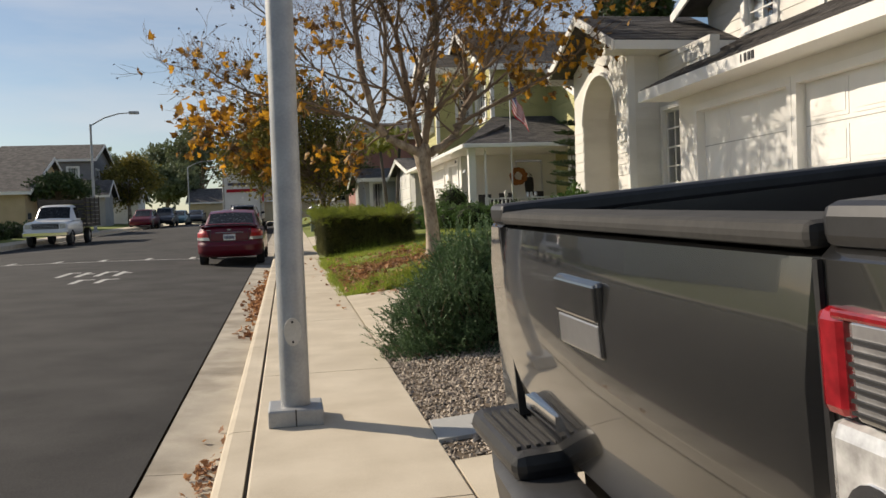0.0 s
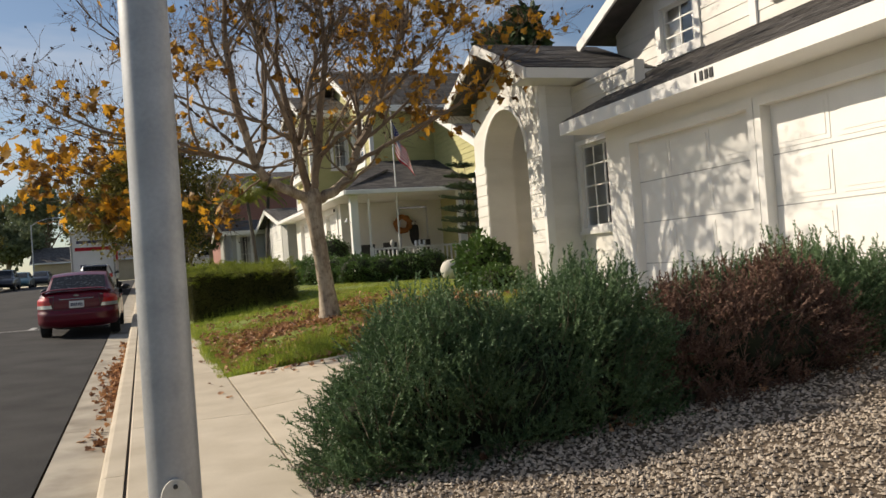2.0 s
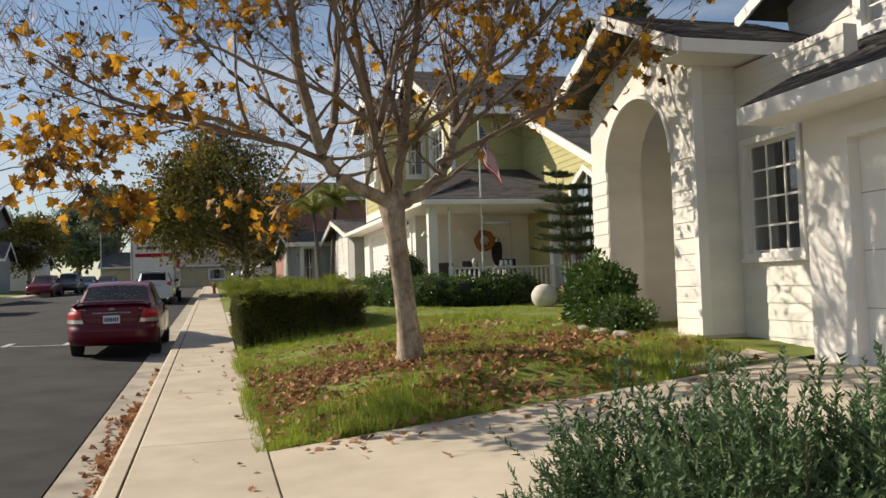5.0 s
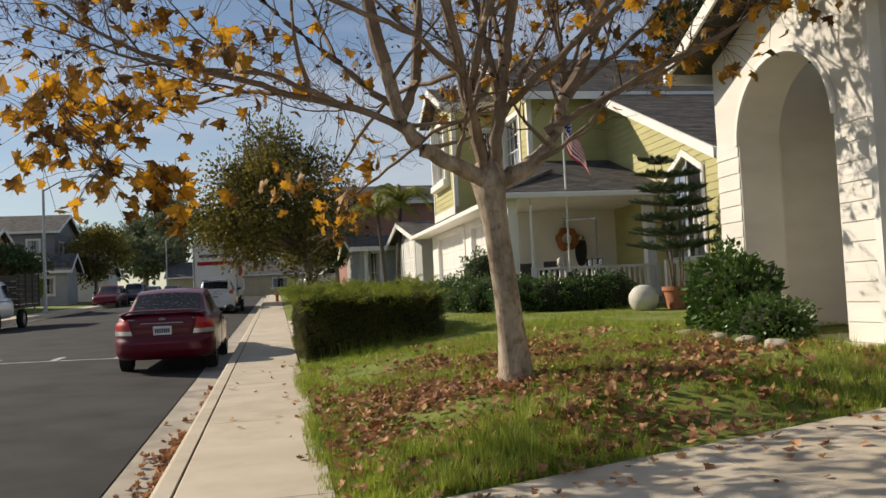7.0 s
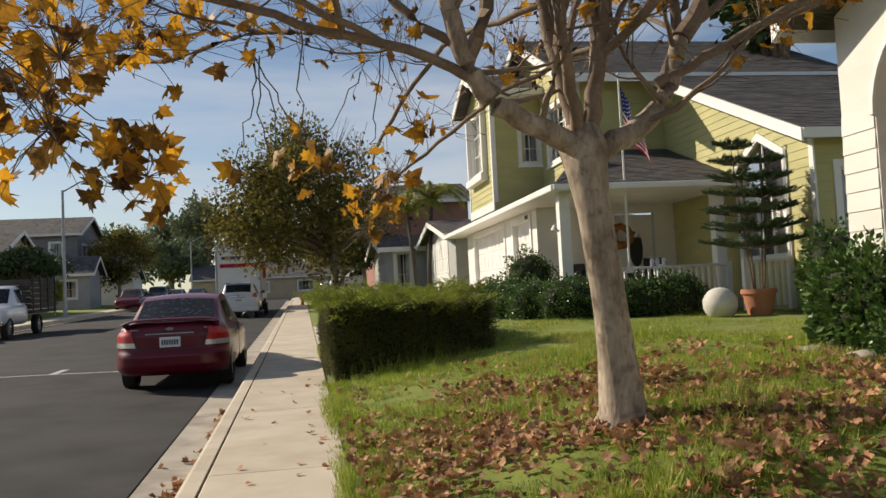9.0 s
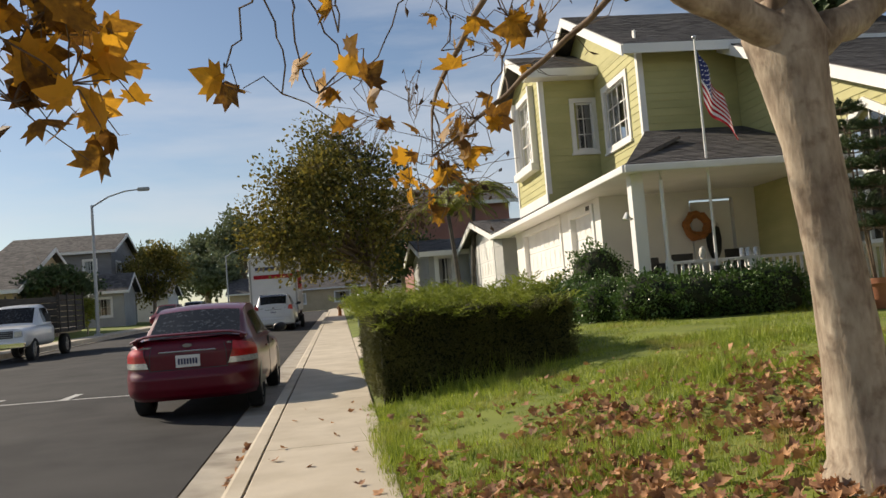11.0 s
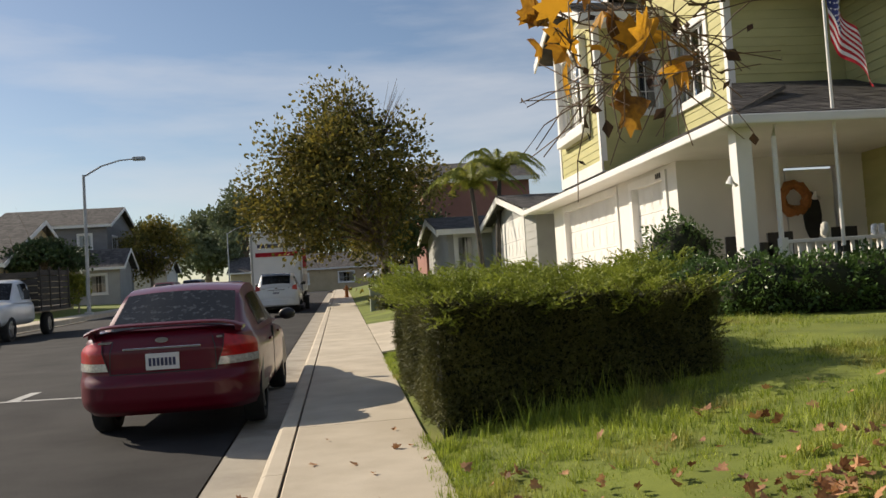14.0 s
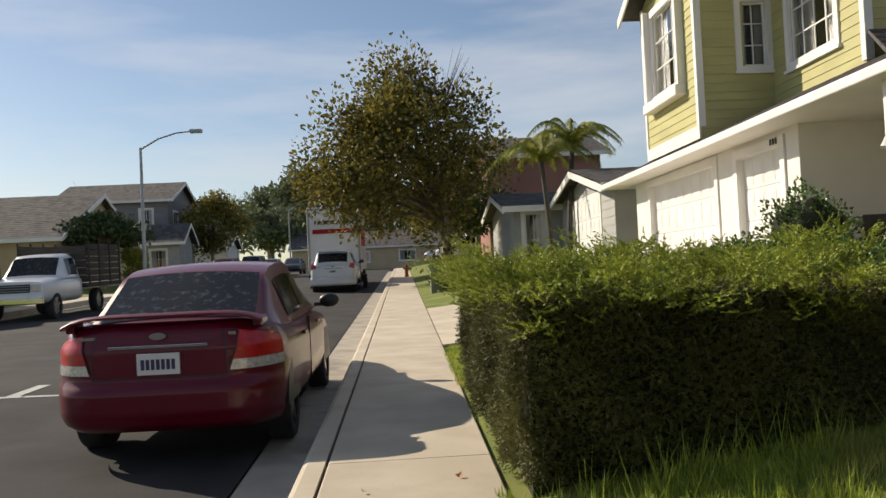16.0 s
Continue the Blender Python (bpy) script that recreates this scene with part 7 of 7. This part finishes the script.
gh = gz(83)
far_house("house", "dark grey two-storey house with white-framed windows", -26.0, -17.6, 83, 91, gh, gh + 6.3, gh + 8.0, GREYWALL, "x", [("s", 6.3, 7.2, gh + 3.9, gh + 5.5), ("e", 1.5, 3.0, gh + 3.6, gh + 5.4)])
far_house("house", "grey single-storey garage wing with dark roof", -24.5, -15.9, 79.5, 83.0, gh - 0.1, gh + 2.8, gh + 4.2, GREYSTUCCO, "x", [("s", 6.5, 7.6, gh + 0.9, gh + 2.2)])
far_house("house", "pale blue-grey two-storey house further up the street", -24.0, -17.2, 101, 109, gz(101), gz(101) + 5.6, gz(101) + 7.2, BLUEWALL, "x", [("e", 1.2, 2.4, gz(101) + 3.3, gz(101) + 4.9), ("s", 3.9, 5.1, gz(101) + 3.3, gz(101) + 4.9)])
far_house("house", "low white-trimmed house wing with dark roof", -22.5, -15.8, 96, 100.5, gz(96), gz(96) + 2.7, gz(96) + 4.0, STUCCO, "x")
far_house("house", "brown-roofed single-storey house across the street", -30.0, -17.0, 60, 72, gz(60), gz(60) + 2.9, gz(60) + 5.6, TANWALL, "x", [("s", 8.5, 10.0, gz(60) + 0.9, gz(60) + 2.2)])
far_house("house", "pale house with garage across the street", -30.0, -16.6, 38, 50, gz(38), gz(38) + 2.9, gz(38) + 5.2, STUCCO, "x")
grey_house = far_house("house", "grey stucco house with white garage door and fascia", 5.7, 13.0, 38.0, 45.0, gz(42) + 0.35, gz(42) + 2.75, gz(42) + 3.5, GREYSTUCCO, "x")
garage_door(grey_house, Face((5.7, 38.0), (0, 1), (-1, 0)), 1.6, 4.9, gz(42) + 0.38, gz(42) + 2.5, 6, 4, 0.16, 0.03)
far_house("house", "grey stucco porch wing with dark roof", 4.1, 10.0, 45.3, 52.0, gz(46) + 0.3, gz(46) + 2.7, gz(46) + 3.4, GREYSTUCCO, "x", [("s", 0.35, 0.95, gz(46) + 0.6, gz(46) + 2.4)])
far_house("house", "brick-red two-storey house with dark roof", 4.6, 10.2, 58.0, 66.0, gz(57) + 0.4, gz(57) + 5.9, gz(57) + 7.3, REDWALL, "x", [("w", 2.0, 3.2, gz(57) + 4.2, gz(57) + 5.6)])
far_house("house", "tan house beyond the grey one", 6.2, 12.0, 84.0, 94.0, gz(68) + 0.4, gz(68) + 3.2, gz(68) + 5.2, TANWALL, "y", [("w", 2.0, 3.4, gz(68) + 1.2, gz(68) + 2.6)])
far_house("house", "low tan house at the street's end", -14, 10, 128, 138, gz(128), gz(128) + 3.0, gz(128) + 5.2, TANWALL, "x", [("s", 8, 10, gz(128) + 1, gz(128) + 2.3), ("s", 14, 16, gz(128) + 1, gz(128) + 2.3)])


def far_lamp(x, y, h, arm, label):
    g = gz(y)
    p = thing("street_lamp", label, "street lamp", "street lamps")
    part("pole", tb([(x, y, g), (x, y, g + h)], [0.11, 0.07], 12), GALV, p)
    part("base_cover", bx(x - 0.18, x + 0.18, y - 0.18, y + 0.18, g, g + 0.12, bevel=0.01), GALV, p)
    part("arm", tb([(x, y, g + h - 0.1), (x + arm * 0.35, y, g + h + 0.42), (x + arm * 0.7, y, g + h + 0.68), (x + arm, y, g + h + 0.74)], [0.05, 0.045, 0.04, 0.035], 8), GALV, p)
    part("lamp_head", box(bmesh.new(), x + arm - 0.1, x + arm + 0.55, y - 0.15, y + 0.15, g + h + 0.64, g + h + 0.84, bevel=0.06), GALV, p)


far_lamp(-12.8, 60.5, 7.25, 2.6, "grey street lamp with a curved arm on the far pavement")
far_lamp(-12.9, 118, 7.5, 2.6, "grey street lamp far up the street")


def work_truck():
    """The white flat-bed truck at the far kerb, facing this way."""
    c = thing("work_truck", "white cab work truck with dark wooden stake bed", "truck", at=on_road(-10.95, 44.2, 180))
    st = [(2.75, 0.55, 0.85, 0.90), (2.70, 0.50, 1.16, 0.95), (2.5, 0.48, 1.20, 0.97), (1.5, 0.46, 1.24, 0.98), (1.2, 0.46, 1.26, 0.98), (-0.15, 0.46, 1.26, 0.98)]
    bm = loft(bmesh.new(), [ell(*s) for s in st])
    smooth(bm, 50)
    part("body", bm, WHITECAR, c)
    cab = Cabin([(-0.15, 1.92, 0.72, 0.90), (0.1, 1.97, 0.74, 0.92), (0.75, 1.93, 0.72, 0.92), (1.35, 1.24, 0.80, 0.92)], 1.2)
    part("cab_roof", cab.patch(-0.149, 1.349, -1, 1, 0, 12, 14), WHITECAR, c)
    part("cab_back", bx(-0.17, 0.17, -0.16, -0.15, 1.2, 1.9), WHITECAR, c)
    part("windscreen", cab.patch(0.82, 1.28, -0.46, 0.46, 0.006), CARGLASS, c)
    for s in (-1, 1):
        a, e = sorted((s * 0.58, s * 0.94))
        part("side_window", cab.patch(0.0, 0.72, a, e, 0.006), CARGLASS, c)
        part("mirror", bx(s * 1.05, s * 1.22, 0.9, 0.96, 1.3, 1.6, bevel=0.02), BLACK, c)
        part("headlight", bx(s * 0.62, s * 0.88, 2.70, 2.765, 0.86, 1.06, bevel=0.02), CLEARLENS, c)
        for y in (1.85, -1.65):
            wheel(c, s * 0.86, y, 0.40, 0.24, s)
    part("grille", bx(-0.58, 0.58, 2.70, 2.77, 0.84, 1.08, bevel=0.01), BLACK, c, "dark grille")
    for k in range(3):
        part("grille_bar", bx(-0.57, 0.57, 2.765, 2.785, 0.88 + k * 0.07, 0.90 + k * 0.07), GREYSTUCCO, c)
    part("bumper", box(bmesh.new(), -0.98, 0.98, 2.72, 2.86, 0.50, 0.70, bevel=0.03), CHROME, c)
    part("flat_bed", bx(-1.1, 1.1, -3.6, -0.3, 0.85, 1.0), WOOD, c)
    for s in (-1, 1):
        for k in range(6):
            part("side_board", bx(s * 1.05, s * 1.09, -3.55, -0.35, 1.02 + k * 0.21, 1.20 + k * 0.21), WOOD, c)
        for y in (-3.4, -2.4, -1.4, -0.45):
            part("stake", bx(s * 1.09, s * 1.13, y - 0.04, y + 0.04, 0.9, 2.35), WOOD, c)
    for k in range(5):
        part("headboard", bx(-1.05, 1.05, -0.36, -0.32, 1.02 + k * 0.24, 1.23 + k * 0.24), WOOD, c)


work_truck()


def motorhome():
    c = thing("box_truck", "white box truck with maroon lettered panel, seen from behind", "truck", at=on_road(-2.85, 59.5))
    part("box_body", box(bmesh.new(), -1.22, 1.22, -3.4, 2.2, 0.75, 3.75, bevel=0.05), WHITECAR, c)
    part("cab", box(bmesh.new(), -1.0, 1.0, 2.2, 3.9, 0.5, 2.2, bevel=0.15), WHITECAR, c)
    part("rear_frame", ring_frame(Face((-1.22, -3.4), (1, 0), (0, -1)), 0.02, 2.42, 0.8, 3.7, 0.1, 0.0, 0.03), GREYSTUCCO, c)
    for k, (a, b, z0, z1, m) in enumerate(((0.35, 2.1, 2.95, 3.12, INK), (0.25, 2.25, 2.52, 2.72, FLAGRED), (0.5, 1.9, 1.5, 1.7, INK))):
        part("panel_bar", bx(-1.22 + a, -1.22 + b, -3.43, -3.40, z0, z1), m, c)
    for k in range(5):
        part("side_bar", bx(1.215, 1.235, -2.9 + k * 0.9, -2.2 + k * 0.9, 1.9, 2.9), FLAGRED, c)
    for s in (-1, 1):
        part("tail_light", bx(s * 0.85, s * 1.1, -3.45, -3.38, 0.78, 0.92), REDLENS, c)
        for y in (-2.0, 2.8):
            wheel(c, s * 0.98, y, 0.40, 0.25, s)
    part("bumper", bx(-1.2, 1.2, -3.6, -3.4, 0.45, 0.65), BLACK, c)


motorhome()
car("white sport utility car parked behind the box truck", WHITECAR, on_road(-2.55, 53.2), 4.5, 1.84, 1.70, "suv")
dolly = thing("tow_dolly", "low dark tow dolly under the white car", "trailer", at=on_road(-2.55, 55.0))
part("frame", bx(-1.05, 1.05, -2.9, 1.0, 0.16, 0.24), BLACK, dolly)
for s in (-1, 1):
    wheel(dolly, s * 1.12, -0.4, 0.28, 0.18, s)
    part("fender", box(bmesh.new(), s * 1.0, s * 1.24, -0.75, -0.05, 0.56, 0.62, bevel=0.02), BLACK, dolly)
car("white estate car parked in a drive", WHITECAR, pose(4.9, 73.5, lawn_z(4.9, 73.5) + 0.03, 0, 4, 82), 4.7, 1.85, 1.72, "suv", False)
car("silver car parked in a drive behind", ALLOY, pose(4.2, 78.5, lawn_z(4.2, 78.5) + 0.03, 0, 4, 82), 4.5, 1.75, 1.5, "sedan", False)
car("dark red pickup parked across the street", REDPAINT, on_road(-12.2, 77.0, 180), 5.2, 1.9, 1.7, "suv", False)
car("teal car parked across the street", BLUECAR, on_road(-10.6, 88.0, 180), 4.5, 1.75, 1.5, "sedan", False)
car("black car parked far up the street", DARKCAR, on_road(-9.9, 97.0, 180), 4.6, 1.8, 1.6, "suv", False)
car("dark car parked far up the street", DARKCAR, on_road(-11.2, 82.5, 180), 4.6, 1.85, 1.8, "suv", False)
cab_ = thing("utility_cabinet", "squat grey-green metal utility cabinet by the pavement", "utility cabinet")
part("cabinet", box(bmesh.new(), 1.05, 1.85, 41.6, 42.3, gz(42), gz(42) + 0.75, bevel=0.02), GREENBOX, cab_)
part("lid", box(bmesh.new(), 1.02, 1.88, 41.57, 42.33, gz(42) + 0.75, gz(42) + 0.80, bevel=0.01), GREENBOX, cab_)
hyd = thing("fire_hydrant", "small yellow fire hydrant at the kerb", "hydrant")
part("barrel", tb([(0.45, 62, gz(62)), (0.45, 62, gz(62) + 0.1), (0.45, 62, gz(62) + 0.55), (0.45, 62, gz(62) + 0.7)], [0.14, 0.1, 0.1, 0.03], 10), ORANGE, hyd)
for s in (-1, 1):
    part("nozzle", tb([(0.45, 62, gz(62) + 0.45), (0.45 + s * 0.17, 62, gz(62) + 0.45)], 0.05, 8), ORANGE, hyd)

# road markings: the broken bar of parking ticks and a worn legend
marks = thing("road_marking", "worn white parking ticks and lettering painted on the asphalt", "road marking", kind="structure")


def paint(x0, x1, y0, y1, skew=0.0):
    def h(x, y):
        return gz(y) - 0.22 + 0.08 * (1 - ((x + 6.35) / 5.4) ** 2) + 0.006
    bm = bmesh.new()
    vs = [bm.verts.new((x, y, h(x, y))) for x, y in ((x0, y0), (x1, y0), (x1 + skew, y1), (x0 + skew, y1))]
    bm.faces.new(vs)
    part("mark", bm, ROADPAINT, marks)


for k in range(6):
    paint(-2.5 - 1.62 * (k + 1), -2.5 - 1.62 * k - 0.02, 26.55, 26.66)
    paint(-3.05 - 1.3 * k, -2.90 - 1.3 * k, 26.66, 27.5, 0.02)
for k in range(4):
    paint(-5.35 + 0.42 * k, -5.22 + 0.42 * k, 20.6, 22.0)
    paint(-5.35 + 0.42 * k, -5.05 + 0.42 * k, 21.9 - 0.5 * (k % 2), 22.05 - 0.5 * (k % 2))
for k in range(2):
    paint(-4.6 + 0.5 * k, -4.47 + 0.5 * k, 18.7, 19.7)
    paint(-4.6 + 0.5 * k, -4.25 + 0.5 * k, 19.55, 19.7)

# ---- fallen leaves, grass, gravel ----
def litter():
    r = random.Random(17)
    verts, faces = [], []

    def add(x, y, z, s, flat=25):
        m = pose(x, y, z, r.gauss(0, flat * 1.3), r.gauss(0, flat * 1.3), r.uniform(0, 360))
        k0, c = len(verts), len(LEAFPTS)
        cu = r.uniform(-0.2, 0.7)
        for px, py in LEAFPTS:
            verts.append(m @ Vector((px * s, (py - 0.3) * s, cu * s * (abs(px) + (py - 0.3) ** 2))))
        verts.append(m @ Vector((0, 0, 0)))
        faces.extend((k0 + i, k0 + (i + 1) % c, k0 + c) for i in range(c))
    n = 0
    while n < 4300:
        x, y = r.gauss(2.5, 1.6), r.gauss(14.9, 1.9)
        if x < 0.75 or y < drive_edge(x) + 0.02 or y > 20 or x > 5.8:
            continue
        if noise.noise(Vector((x * 1.1, y * 1.1, 3))) < -0.12 and r.random() < 0.75:
            continue
        add(x, y, lawn_z(x, y) + 0.03 + 0.02 * r.random(), r.uniform(0.035, 0.088))
        n += 1
    for k in range(420):
        x, y = -0.47 - abs(r.gauss(0, 0.12)), r.choice((r.gauss(14.2, 1.0), r.uniform(10, 21), r.gauss(15.5, 0.8)))
        add(max(x, -0.9), y, gz(y) - 0.205, r.uniform(0.04, 0.1), 30)
    for k in range(60):
        x, y = -0.5 - abs(r.gauss(0, 0.08)), r.gauss(5.0, 0.35)
        add(x, y, gz(y) - 0.205, r.uniform(0.03, 0.06), 30)
    for k in range(70):
        x, y = r.uniform(-0.25, 0.7), r.uniform(10.5, 22)
        if r.random() < 0.35 or abs(x - 0.68) < 0.25:
            add(x, y, gz(y) + 0.012, r.uniform(0.03, 0.08), 12)
    for k in range(90):
        x = r.uniform(0.9, 5.5)
        y = drive_edge(x) - abs(r.gauss(0, 0.5))
        add(x, y, drive_z(x, y) + 0.012, r.uniform(0.04, 0.09), 12)
    for k in range(60):
        x, y = r.uniform(0.9, 5), r.gauss(6.9, 0.15)
        add(x, y, gravel_z(x, y) + 0.02, r.uniform(0.03, 0.07), 20)
    o = new("fallen_leaves", mass("fallen_leaves", verts, faces, DRYLEAF))
    tagged(o, "dry brown sycamore leaves scattered on lawn and gutter", "fallen leaves", "", "stuff")


litter()


def grass():
    rng = np.random.default_rng(77)
    out = []
    tuft = rng.random((211, 211))

    def field(n, xr, yr, hmin, hmax, cond):
        x, y = rng.uniform(*xr, n), rng.uniform(*yr, n)
        keep = np.array([cond(a, b) for a, b in zip(x, y)])
        x, y = x[keep], y[keep]
        z = np.array([lawn_z(a, b) - 0.015 for a, b in zip(x, y)])
        m = len(x)
        a = rng.uniform(0, 6.283, m)
        h = rng.uniform(hmin, hmax, m) * (0.7 + 0.5 * np.sin(x * 2.1 + 1) * np.cos(y * 1.7))
        h *= 0.45 + 1.05 * tuft[(x / 0.13).astype(int) % 211, (y / 0.13).astype(int) % 211] ** 1.5
        w = 0.0035 + 0.0015 * rng.random(m)
        lean = rng.uniform(0.1, 0.7, m) * h
        b = np.stack([x, y, z], 1)
        s = np.stack([np.cos(a) * w, np.sin(a) * w, np.zeros(m)], 1)
        la = a + 1.57 + rng.normal(size=m) * 0.5
        t = b + np.stack([np.cos(la) * lean, np.sin(la) * lean, h], 1)
        out.append(np.stack([b - s, b + s, t], 1).reshape(-1, 3))

    def on_lawn(x, y):
        return y > drive_edge(x) + 0.02 and not (0.74 < x < 3.1 and 20.95 < y < 24.7)
    field(150000, (0.66, 6.0), (12.2, 21.2), 0.045, 0.125, on_lawn)
    field(46000, (3.0, 7.6), (17.0, 25.0), 0.035, 0.085, on_lawn)
    # the long tufts at the corner by the drive, along the pavement and at the foot of the hedge
    field(14000, (0.62, 2.8), (12.2, 14.4), 0.08, 0.19, lambda x, y: on_lawn(x, y) and y < drive_edge(x) + 1.1)
    field(5000, (0.60, 1.0), (13, 21.0), 0.05, 0.14, on_lawn)
    field(900, (0.72, 3.3), (20.5, 21.0), 0.08, 0.34, on_lawn)
    field(2500, (0.70, 1.0), (24.7, 28.2), 0.04, 0.10, lambda x, y: True)
    o = new("grass", tri_mesh("grass", np.concatenate(out), BLADE))
    tagged(o, "blades of uneven bright green lawn grass", "grass", "", "stuff")


grass()


def gravel():
    """Pebbles: squashed eight-sided stones, thickly strewn."""
    rng = np.random.default_rng(5)
    n = 26000
    x = 0.72 + rng.beta(1.1, 1.5, n) * 5.0
    y = rng.uniform(4.2, 7.75, n)
    s = rng.uniform(0.007, 0.019, n)
    base = np.array([(1, 0, 0), (0, 1, 0), (-1, 0, 0), (0, -1, 0), (0, 0, 0.8), (0, 0, -0.8)], float)
    a = rng.uniform(0, 6.283, n)
    c, sn = np.cos(a), np.sin(a)
    sc = rng.uniform(0.6, 1.3, (n, 3)) * s[:, None]
    v = base[None] * sc[:, None, :]
    v = np.stack([v[..., 0] * c[:, None] - v[..., 1] * sn[:, None], v[..., 0] * sn[:, None] + v[..., 1] * c[:, None], v[..., 2] + rng.normal(size=(n, 6)) * s[:, None] * 0.15], -1)
    z = -0.16 + 0.0253 * y - 0.01 + 0.09 * np.maximum(0, x - 0.73) + s * 0.4
    v += np.stack([x, y, z], 1)[:, None, :]
    f = np.array([(0, 1, 4), (1, 2, 4), (2, 3, 4), (3, 0, 4)])
    idx = (np.arange(n)[:, None, None] * 6 + f[None]).reshape(-1, 3)
    o = new("pebbles", mass("pebbles", v.reshape(-1, 3).tolist(), idx.tolist(), PEBBLE))
    tagged(o, "loose brown and cream pea gravel", "gravel", "", "stuff")


gravel()
